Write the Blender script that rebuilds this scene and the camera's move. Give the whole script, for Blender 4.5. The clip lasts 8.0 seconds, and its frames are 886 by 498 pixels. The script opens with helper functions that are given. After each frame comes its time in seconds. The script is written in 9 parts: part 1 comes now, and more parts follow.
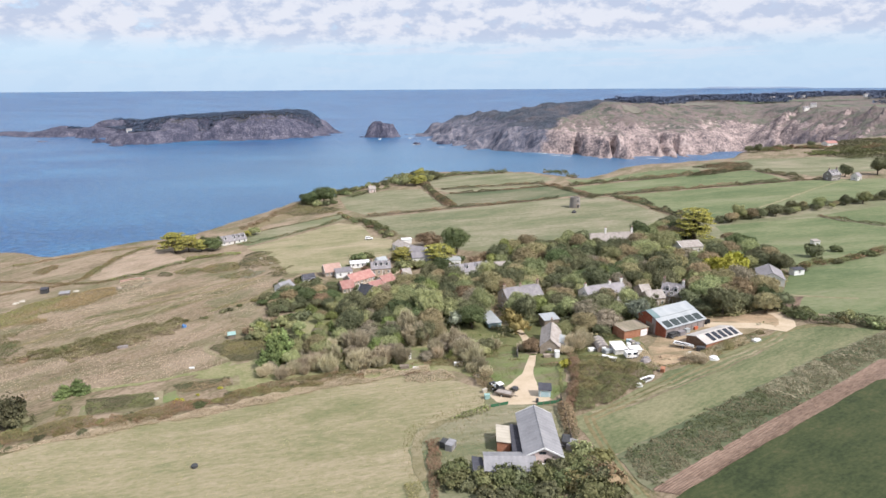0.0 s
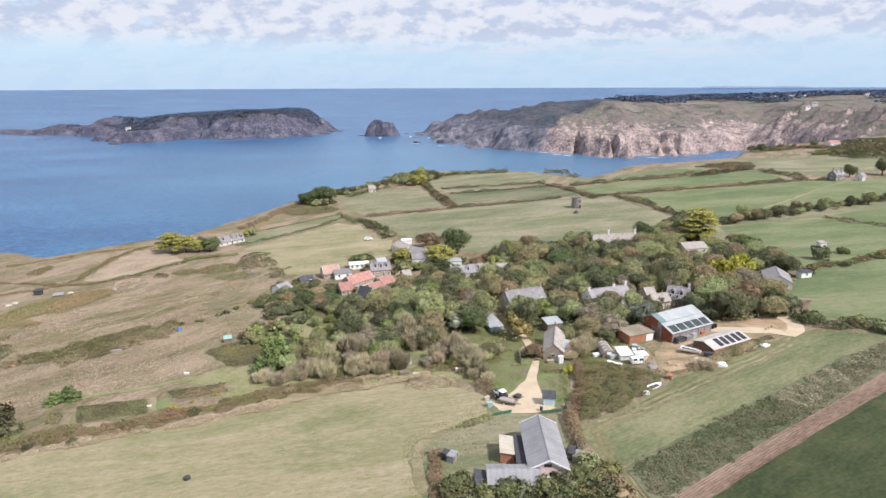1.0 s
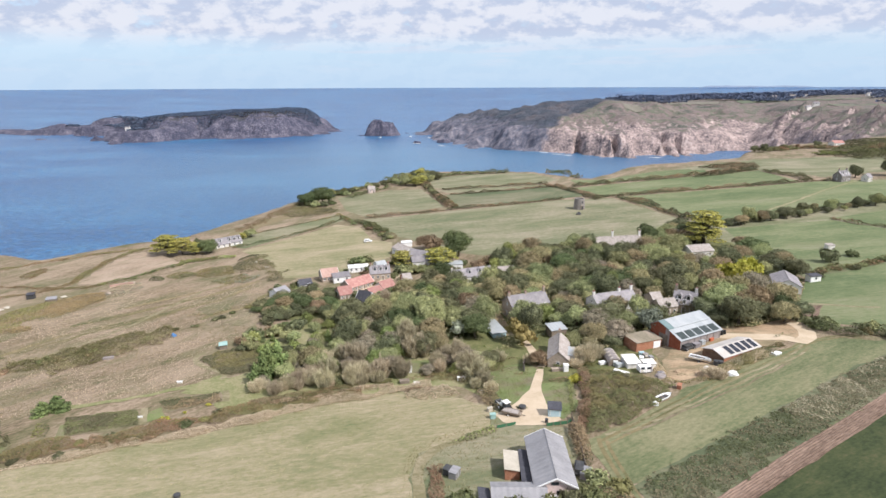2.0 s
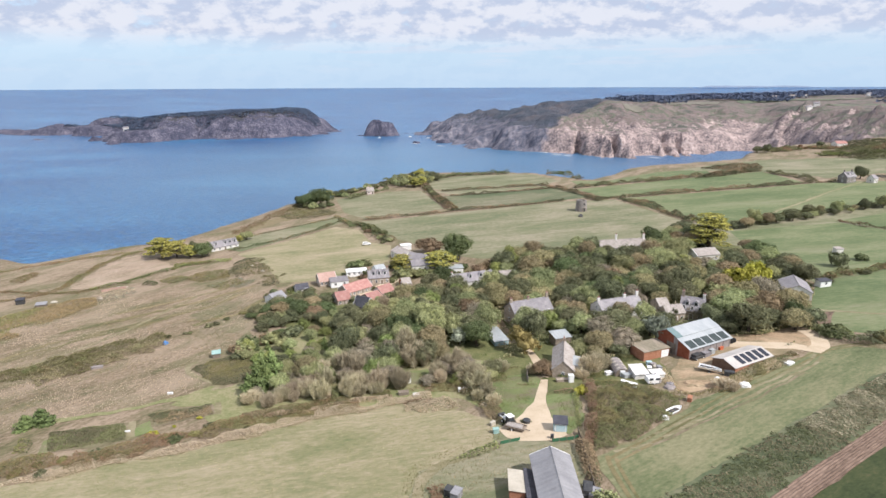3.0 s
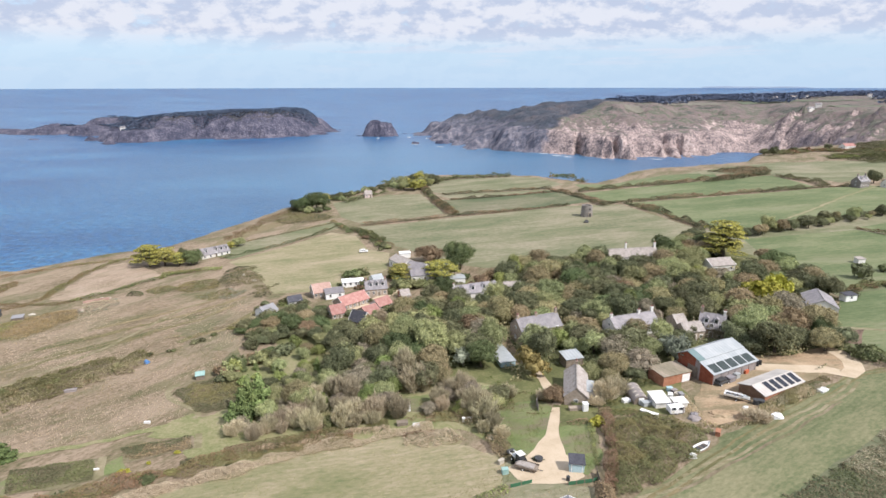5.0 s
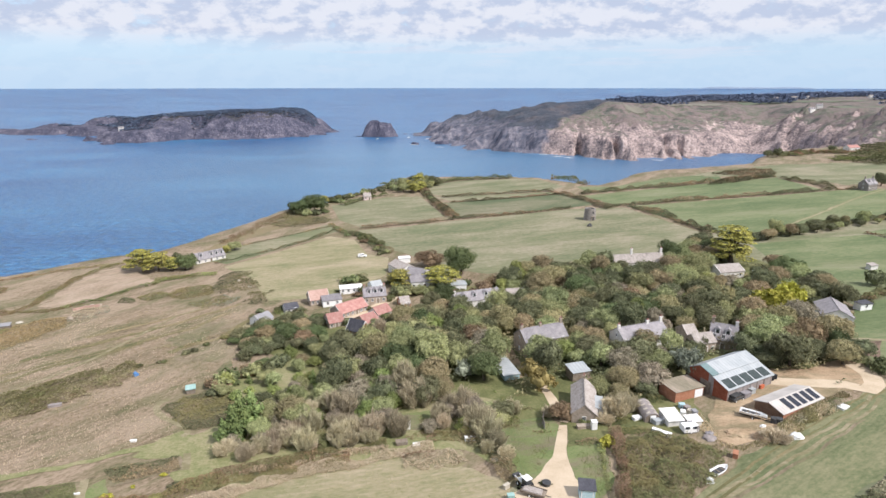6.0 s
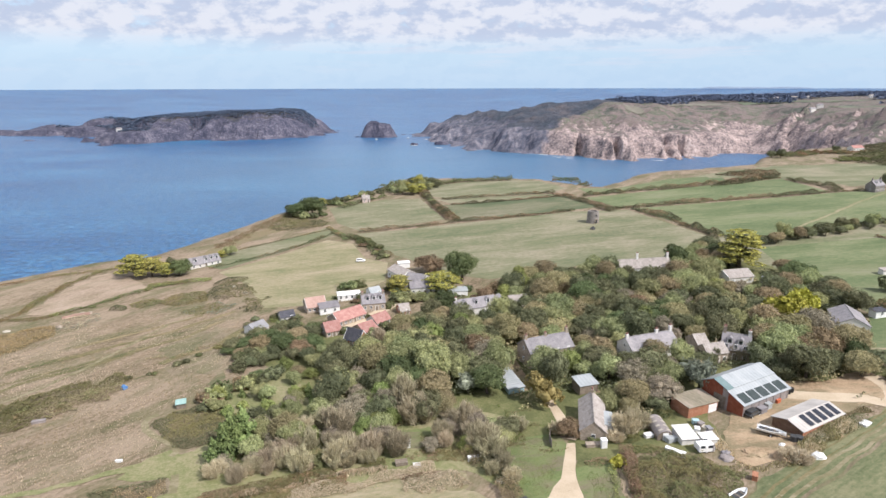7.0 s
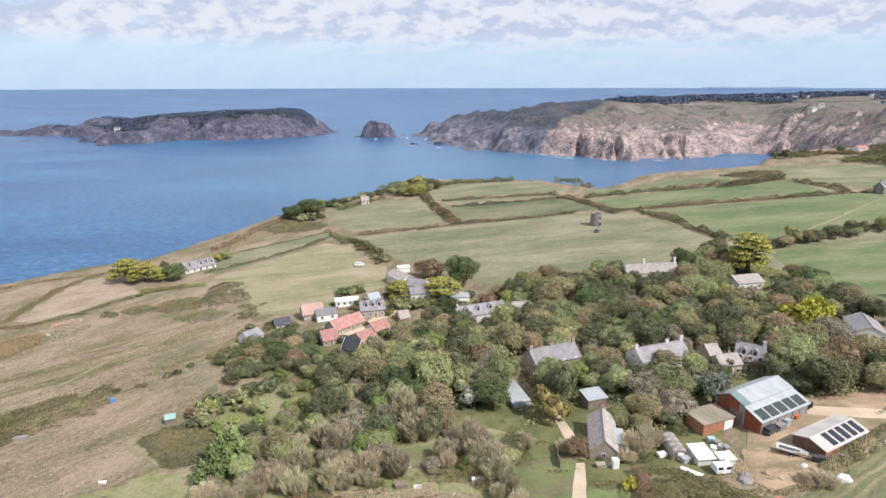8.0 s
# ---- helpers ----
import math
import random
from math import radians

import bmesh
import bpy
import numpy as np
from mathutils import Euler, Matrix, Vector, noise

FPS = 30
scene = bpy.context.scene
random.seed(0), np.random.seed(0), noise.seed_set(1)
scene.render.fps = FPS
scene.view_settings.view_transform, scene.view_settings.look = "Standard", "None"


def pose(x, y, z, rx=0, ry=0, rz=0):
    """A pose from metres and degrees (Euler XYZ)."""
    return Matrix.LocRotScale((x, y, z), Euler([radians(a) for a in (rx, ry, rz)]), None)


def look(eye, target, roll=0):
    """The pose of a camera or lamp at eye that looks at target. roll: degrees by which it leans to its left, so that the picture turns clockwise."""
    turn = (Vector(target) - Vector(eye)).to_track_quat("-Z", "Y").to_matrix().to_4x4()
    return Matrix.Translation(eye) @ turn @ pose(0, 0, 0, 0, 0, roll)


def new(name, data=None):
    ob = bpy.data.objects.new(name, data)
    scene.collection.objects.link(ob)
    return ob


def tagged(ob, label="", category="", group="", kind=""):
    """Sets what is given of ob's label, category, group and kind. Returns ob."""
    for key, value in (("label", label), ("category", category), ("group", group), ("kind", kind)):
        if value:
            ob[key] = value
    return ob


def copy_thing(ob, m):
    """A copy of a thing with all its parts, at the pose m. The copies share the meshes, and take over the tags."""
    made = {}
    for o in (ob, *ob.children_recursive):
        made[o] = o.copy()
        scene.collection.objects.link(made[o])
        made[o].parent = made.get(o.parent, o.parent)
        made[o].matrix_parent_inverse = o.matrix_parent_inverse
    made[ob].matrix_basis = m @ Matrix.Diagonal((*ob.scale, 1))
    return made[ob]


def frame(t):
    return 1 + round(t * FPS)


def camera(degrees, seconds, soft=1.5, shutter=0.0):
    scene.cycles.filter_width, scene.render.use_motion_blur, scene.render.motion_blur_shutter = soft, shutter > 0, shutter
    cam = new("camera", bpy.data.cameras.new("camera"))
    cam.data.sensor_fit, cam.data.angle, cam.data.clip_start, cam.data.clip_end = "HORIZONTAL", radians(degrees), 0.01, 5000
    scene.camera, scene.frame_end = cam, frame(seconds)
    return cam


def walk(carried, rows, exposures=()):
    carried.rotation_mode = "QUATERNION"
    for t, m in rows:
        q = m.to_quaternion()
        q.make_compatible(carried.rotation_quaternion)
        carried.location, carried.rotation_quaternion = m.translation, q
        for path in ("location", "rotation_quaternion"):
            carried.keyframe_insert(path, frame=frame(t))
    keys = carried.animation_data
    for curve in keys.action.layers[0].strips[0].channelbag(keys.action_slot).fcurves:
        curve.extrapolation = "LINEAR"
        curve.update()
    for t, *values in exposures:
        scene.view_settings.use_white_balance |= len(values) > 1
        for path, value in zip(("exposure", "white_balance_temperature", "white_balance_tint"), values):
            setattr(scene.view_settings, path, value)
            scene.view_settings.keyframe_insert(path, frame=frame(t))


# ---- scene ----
cam = camera(74.0, 8.0)
PATH = [
    (0, (0.482, 0.683, 154.892), (0.48, 2.611, 154.359), -0.3),
    (0.5, (0.297, 2.575, 154.868), (0.295, 4.502, 154.332), -0.3),
    (1, (0.091, 4.849, 154.837), (0.09, 6.776, 154.3), -0.2),
    (1.5, (-0.038, 7.264, 154.832), (-0.04, 9.19, 154.294), -0.2),
    (3, (-0.515, 15.673, 154.793), (-0.514, 17.599, 154.255), -0.2),
    (3.5, (-0.641, 18.725, 154.841), (-0.64, 20.651, 154.302), -0.1),
    (4, (-0.885, 21.961, 154.906), (-0.883, 23.888, 154.368), -0.1),
    (4.5, (-1.144, 25.308, 154.895), (-1.14, 27.234, 154.357), -0.1),
    (6, (-1.84, 35.586, 155.245), (-1.833, 37.512, 154.708), -0.0),
    (6.5, (-2.037, 39.013, 155.257), (-2.029, 40.939, 154.72), -0.0),
    (7, (-2.244, 42.222, 155.356), (-2.235, 44.148, 154.82), -0.1),
    (7.5, (-2.545, 45.649, 155.38), (-2.535, 47.575, 154.844), -0.1),
    (8, (-2.77, 49.068, 155.39), (-2.759, 50.994, 154.853), -0.1),
]
walk(cam, [(t, look(eye, target, roll)) for t, eye, target, roll in PATH], [(0, 0.5, 6250, 14), (8, 0.5, 6250, 14)])

# ---------- light ----------
SUN_DIR = Vector((0.72, -0.50, 0.98)).normalized()
sun = new("sun", bpy.data.lights.new("sun", "SUN"))
sun.data.energy, sun.data.angle, sun.data.color = 3.8, radians(0.6), (1.0, 0.95, 0.87)
sun.matrix_world = look(SUN_DIR * 400 + Vector((0, 0, 200)), (0, 0, 200))

world = bpy.data.worlds.new("sky")
scene.world = world
world.use_nodes = True


def node(tree, kind, at=(0, 0), **values):
    n = tree.nodes.new(kind)
    for key, value in values.items():
        setattr(n, key, value)
    return n


def build_sky():
    nt = world.node_tree
    nt.nodes.clear()
    link = nt.links.new
    out = node(nt, "ShaderNodeOutputWorld")
    sky = node(nt, "ShaderNodeTexSky", sky_type="NISHITA", sun_disc=False)
    sky.sun_elevation = math.asin(SUN_DIR.z)
    sky.sun_rotation = math.atan2(SUN_DIR.x, SUN_DIR.y)
    sky.altitude, sky.air_density, sky.dust_density, sky.ozone_density = 100, 1.0, 0.6, 1.2
    co = node(nt, "ShaderNodeTexCoord")
    sep = node(nt, "ShaderNodeSeparateXYZ")
    link(co.outputs["Generated"], sep.inputs[0])
    up = node(nt, "ShaderNodeMath", operation="MAXIMUM")
    link(sep.outputs[2], up.inputs[0])
    up.inputs[1].default_value = 0.0
    lift = node(nt, "ShaderNodeMath", operation="ADD")
    link(up.outputs[0], lift.inputs[0])
    lift.inputs[1].default_value = 0.46
    flat = node(nt, "ShaderNodeCombineXYZ")
    for axis in (0, 1):
        div = node(nt, "ShaderNodeMath", operation="DIVIDE")
        link(sep.outputs[axis], div.inputs[0])
        link(lift.outputs[0], div.inputs[1])
        link(div.outputs[0], flat.inputs[axis])
    big = node(nt, "ShaderNodeTexNoise")
    big.inputs["Scale"].default_value, big.inputs["Detail"].default_value = 6.0, 12
    big.inputs["Roughness"].default_value, big.inputs["Distortion"].default_value = 0.60, 0.0
    link(flat.outputs[0], big.inputs["Vector"])
    cover = node(nt, "ShaderNodeMapRange", interpolation_type="SMOOTHSTEP")
    cover.inputs["From Min"].default_value, cover.inputs["From Max"].default_value = 0.30, 0.42
    link(big.outputs["Fac"], cover.inputs["Value"])
    # clouds thin out towards the horizon
    thin = node(nt, "ShaderNodeMapRange", interpolation_type="SMOOTHSTEP")
    thin.inputs["From Min"].default_value, thin.inputs["From Max"].default_value = 0.045, 0.085
    thin.inputs["To Min"].default_value, thin.inputs["To Max"].default_value = 0.10, 0.97
    link(sep.outputs[2], thin.inputs["Value"])
    amount = node(nt, "ShaderNodeMath", operation="MULTIPLY")
    link(cover.outputs[0], amount.inputs[0])
    link(thin.outputs[0], amount.inputs[1])
    # sunlit and shaded sides of the billows: thickness here against thickness a little further from the sun
    aside = node(nt, "ShaderNodeVectorMath", operation="ADD")
    aside.inputs[1].default_value = (0.02, 0.035, 0.0)
    link(flat.outputs[0], aside.inputs[0])
    shade = node(nt, "ShaderNodeTexNoise")
    shade.inputs["Scale"].default_value, shade.inputs["Detail"].default_value = 6.0, 12
    shade.inputs["Roughness"].default_value, shade.inputs["Distortion"].default_value = 0.60, 0.0
    link(aside.outputs[0], shade.inputs["Vector"])
    slope = node(nt, "ShaderNodeMath", operation="SUBTRACT")
    link(big.outputs["Fac"], slope.inputs[0])
    link(shade.outputs["Fac"], slope.inputs[1])
    white = node(nt, "ShaderNodeMapRange")
    white.data_type = "FLOAT_VECTOR"
    white.interpolation_type = "SMOOTHSTEP"
    white.inputs[7].default_value, white.inputs[8].default_value = (-0.085, -0.085, -0.085), (0.055, 0.055, 0.055)
    white.inputs[9].default_value, white.inputs[10].default_value = (3.45, 3.9, 4.7), (4.95, 5.12, 5.4)
    link(slope.outputs[0], white.inputs[6])
    # pale haze low over the sea
    haze = node(nt, "ShaderNodeMapRange", interpolation_type="SMOOTHSTEP")
    haze.inputs["From Min"].default_value, haze.inputs["From Max"].default_value = 0.0, 0.20
    haze.inputs["To Min"].default_value, haze.inputs["To Max"].default_value = 0.92, 0.25
    link(sep.outputs[2], haze.inputs["Value"])
    pale = node(nt, "ShaderNodeMix", data_type="RGBA")
    pale.inputs["B"].default_value = (3.2, 4.4, 5.5, 1)
    link(haze.outputs[0], pale.inputs["Factor"])
    link(sky.outputs[0], pale.inputs["A"])
    # thin level streaks of cloud between the billows and the horizon
    flatten = node(nt, "ShaderNodeMapping", vector_type="POINT")
    flatten.inputs["Scale"].default_value = (5.0, 5.0, 62.0)
    link(co.outputs["Generated"], flatten.inputs["Vector"])
    wisp = node(nt, "ShaderNodeTexNoise")
    wisp.inputs["Scale"].default_value, wisp.inputs["Detail"].default_value, wisp.inputs["Roughness"].default_value = 1.0, 8, 0.62
    link(flatten.outputs[0], wisp.inputs["Vector"])
    strand = node(nt, "ShaderNodeMapRange", interpolation_type="SMOOTHSTEP")
    strand.inputs["From Min"].default_value, strand.inputs["From Max"].default_value = 0.48, 0.66
    link(wisp.outputs["Fac"], strand.inputs["Value"])
    low = node(nt, "ShaderNodeMapRange", interpolation_type="SMOOTHSTEP")
    low.inputs["From Min"].default_value, low.inputs["From Max"].default_value = 0.006, 0.05
    low.inputs["To Min"].default_value, low.inputs["To Max"].default_value = 0.0, 0.75
    link(sep.outputs[2], low.inputs["Value"])
    thread = node(nt, "ShaderNodeMath", operation="MULTIPLY")
    link(strand.outputs[0], thread.inputs[0])
    link(low.outputs[0], thread.inputs[1])
    veil = node(nt, "ShaderNodeMix", data_type="RGBA")
    veil.inputs["B"].default_value = (4.3, 4.75, 5.3, 1)
    link(thread.outputs[0], veil.inputs["Factor"])
    link(pale.outputs["Result"], veil.inputs["A"])
    mix = node(nt, "ShaderNodeMix", data_type="RGBA")
    link(amount.outputs[0], mix.inputs["Factor"])
    link(veil.outputs["Result"], mix.inputs["A"])
    link(white.outputs["Vector"], mix.inputs["B"])
    back = node(nt, "ShaderNodeBackground")
    back.inputs["Strength"].default_value = 0.115
    link(mix.outputs["Result"], back.inputs["Color"])
    link(back.outputs[0], out.inputs["Surface"])


build_sky()


# ---------- materials ----------
def ramp(nt, stops):
    r = node(nt, "ShaderNodeValToRGB")
    els = r.color_ramp.elements
    while len(els) < len(stops):
        els.new(0.5)
    for e, (p, c) in zip(els, stops):
        e.position, e.color = p, (*c, 1)
    return r


def surface(name, colours, size=4.0, fine=0.25, rough=0.85, bump=0.3, metal=0.0, spread=0.5, stretch=None, turn=0.0, spec=0.3, vary=0.0, streak=0.0, patch=None):
    """Mottled surface. colours: dark to light; size and fine: the widths in metres of the large and the small mottling;
    stretch: how far the mottling is drawn out along one direction, turned by turn degrees; vary: difference from thing to thing; streak: width in metres of long thin streaks;
    patch: colours, width in metres and share of a second growth that spreads through the first in drawn-out patches."""
    m = bpy.data.materials.new(name)
    m.use_nodes = True
    nt = m.node_tree
    link = nt.links.new
    b = nt.nodes["Principled BSDF"]
    co = node(nt, "ShaderNodeTexCoord")
    source = co.outputs["Object"]
    if stretch:
        mp = node(nt, "ShaderNodeMapping", vector_type="TEXTURE")
        mp.inputs["Rotation"].default_value = (0, 0, radians(turn))
        mp.inputs["Scale"].default_value = (stretch, 1, 1)
        link(source, mp.inputs["Vector"])
        source = mp.outputs[0]
    n1 = node(nt, "ShaderNodeTexNoise")
    n1.inputs["Scale"].default_value, n1.inputs["Detail"].default_value, n1.inputs["Roughness"].default_value = 1 / size, 5, 0.6
    n2 = node(nt, "ShaderNodeTexNoise")
    n2.inputs["Scale"].default_value, n2.inputs["Detail"].default_value, n2.inputs["Roughness"].default_value = 1 / fine, 6, 0.65
    link(source, n1.inputs["Vector"])
    link(source, n2.inputs["Vector"])
    mix = node(nt, "ShaderNodeMix", data_type="FLOAT")
    mix.inputs["Factor"].default_value = spread
    link(n1.outputs["Fac"], mix.inputs["A"])
    link(n2.outputs["Fac"], mix.inputs["B"])
    blend = mix.outputs["Result"]
    if streak:
        # long thin streaks left by mowing, wind and trodden tracks
        n3 = node(nt, "ShaderNodeTexNoise")
        n3.inputs["Scale"].default_value, n3.inputs["Detail"].default_value, n3.inputs["Roughness"].default_value = 1 / streak, 7, 0.7
        sp = node(nt, "ShaderNodeMapping", vector_type="TEXTURE")
        sp.inputs["Rotation"].default_value = (0, 0, radians(turn))
        sp.inputs["Scale"].default_value = (9, 1, 1)
        link(co.outputs["Object"], sp.inputs["Vector"])
        link(sp.outputs[0], n3.inputs["Vector"])
        more = node(nt, "ShaderNodeMix", data_type="FLOAT")
        more.inputs["Factor"].default_value = 0.22
        link(blend, more.inputs["A"])
        link(n3.outputs["Fac"], more.inputs["B"])
        blend = more.outputs["Result"]
    k = len(colours)
    lo, hi = (0.40, 0.61) if streak else (0.36, 0.64)
    r = ramp(nt, [(lo + (hi - lo) * i / max(1, k - 1), c) for i, c in enumerate(colours)])
    link(blend, r.inputs["Fac"])
    colour = r.outputs[0]
    if patch:
        tones, wide, share = patch
        pm = node(nt, "ShaderNodeMapping", vector_type="TEXTURE")
        pm.inputs["Rotation"].default_value = (0, 0, radians(turn))
        pm.inputs["Scale"].default_value = (wide * 2.6, wide, wide)
        link(co.outputs["Object"], pm.inputs["Vector"])
        n4 = node(nt, "ShaderNodeTexNoise")
        n4.inputs["Scale"].default_value, n4.inputs["Detail"].default_value, n4.inputs["Roughness"].default_value = 1.0, 9, 0.68
        n4.inputs["Distortion"].default_value = 0.4
        link(pm.outputs[0], n4.inputs["Vector"])
        edge = node(nt, "ShaderNodeMapRange", interpolation_type="SMOOTHSTEP")
        mid = 0.5 + 0.22 * (0.5 - share)
        edge.inputs["From Min"].default_value, edge.inputs["From Max"].default_value = mid - 0.09, mid + 0.09
        link(n4.outputs["Fac"], edge.inputs["Value"])
        tr = ramp(nt, [(lo + (hi - lo) * i / max(1, len(tones) - 1), c) for i, c in enumerate(tones)])
        link(blend, tr.inputs["Fac"])
        pmix = node(nt, "ShaderNodeMix", data_type="RGBA")
        link(edge.outputs[0], pmix.inputs["Factor"])
        link(colour, pmix.inputs["A"])
        link(tr.outputs[0], pmix.inputs["B"])
        colour = pmix.outputs["Result"]
    if vary:
        info = node(nt, "ShaderNodeObjectInfo")
        hsv = node(nt, "ShaderNodeHueSaturation")
        rng = node(nt, "ShaderNodeMapRange")
        rng.inputs["To Min"].default_value, rng.inputs["To Max"].default_value = 1 - vary, 1 + vary
        link(info.outputs["Random"], rng.inputs["Value"])
        link(rng.outputs[0], hsv.inputs["Value"])
        link(colour, hsv.inputs["Color"])
        colour = hsv.outputs[0]
    link(colour, b.inputs["Base Color"])
    b.inputs["Roughness"].default_value, b.inputs["Metallic"].default_value = rough, metal
    b.inputs["Specular IOR Level"].default_value = spec
    if bump:
        bm = node(nt, "ShaderNodeBump")
        bm.inputs["Strength"].default_value, bm.inputs["Distance"].default_value = bump, fine * 0.4
        link(n2.outputs["Fac"], bm.inputs["Height"])
        link(bm.outputs[0], b.inputs["Normal"])
    return m


def leaves(name, dark, light, hue=0.02, vary=0.32, glow=0.12):
    """Foliage: each leaf clump differs a little, and each plant from the next."""
    m = bpy.data.materials.new(name)
    m.use_nodes = True
    nt = m.node_tree
    link = nt.links.new
    b = nt.nodes["Principled BSDF"]
    geo = node(nt, "ShaderNodeNewGeometry")
    r = ramp(nt, [(0.0, dark), (1.0, light)])
    link(geo.outputs["Random Per Island"], r.inputs["Fac"])
    info = node(nt, "ShaderNodeObjectInfo")
    hsv = node(nt, "ShaderNodeHueSaturation")
    v = node(nt, "ShaderNodeMapRange")
    v.inputs["To Min"].default_value, v.inputs["To Max"].default_value = 1 - vary, 1 + vary
    link(info.outputs["Random"], v.inputs["Value"])
    link(v.outputs[0], hsv.inputs["Value"])
    w = node(nt, "ShaderNodeMath", operation="MULTIPLY")
    w.inputs[1].default_value = 7.31
    link(info.outputs["Random"], w.inputs[0])
    f = node(nt, "ShaderNodeMath", operation="FRACT")
    link(w.outputs[0], f.inputs[0])
    h = node(nt, "ShaderNodeMapRange")
    h.inputs["To Min"].default_value, h.inputs["To Max"].default_value = 0.5 - hue, 0.5 + hue
    link(f.outputs[0], h.inputs["Value"])
    link(h.outputs[0], hsv.inputs["Hue"])
    link(r.outputs[0], hsv.inputs["Color"])
    link(hsv.outputs[0], b.inputs["Base Color"])
    b.inputs["Roughness"].default_value = 0.65
    b.inputs["Specular IOR Level"].default_value = 0.25
    tr = node(nt, "ShaderNodeBsdfTranslucent")
    link(hsv.outputs[0], tr.inputs["Color"])
    mix = node(nt, "ShaderNodeMixShader")
    mix.inputs[0].default_value = glow
    link(b.outputs[0], mix.inputs[1])
    link(tr.outputs[0], mix.inputs[2])
    link(mix.outputs[0], nt.nodes["Material Output"].inputs["Surface"])
    return m


def sheet_metal(name, colours, pitch=0.9, axis=0, rough=0.45, metal=0.0):
    """Profiled roof sheets: ribs across the slope, weathered."""
    m = surface(name, colours, 3.0, 0.3, rough, 0.0, metal, 0.35, spec=0.4)
    nt = m.node_tree
    link = nt.links.new
    co = node(nt, "ShaderNodeTexCoord")
    wave = node(nt, "ShaderNodeTexWave", bands_direction="XYZ"[axis])
    wave.inputs["Scale"].default_value = 0.314 / pitch
    link(co.outputs["Object"], wave.inputs["Vector"])
    bm = node(nt, "ShaderNodeBump")
    bm.inputs["Strength"].default_value, bm.inputs["Distance"].default_value = 0.6, 0.06
    link(wave.outputs["Fac"], bm.inputs["Height"])
    link(bm.outputs[0], nt.nodes["Principled BSDF"].inputs["Normal"])
    return m


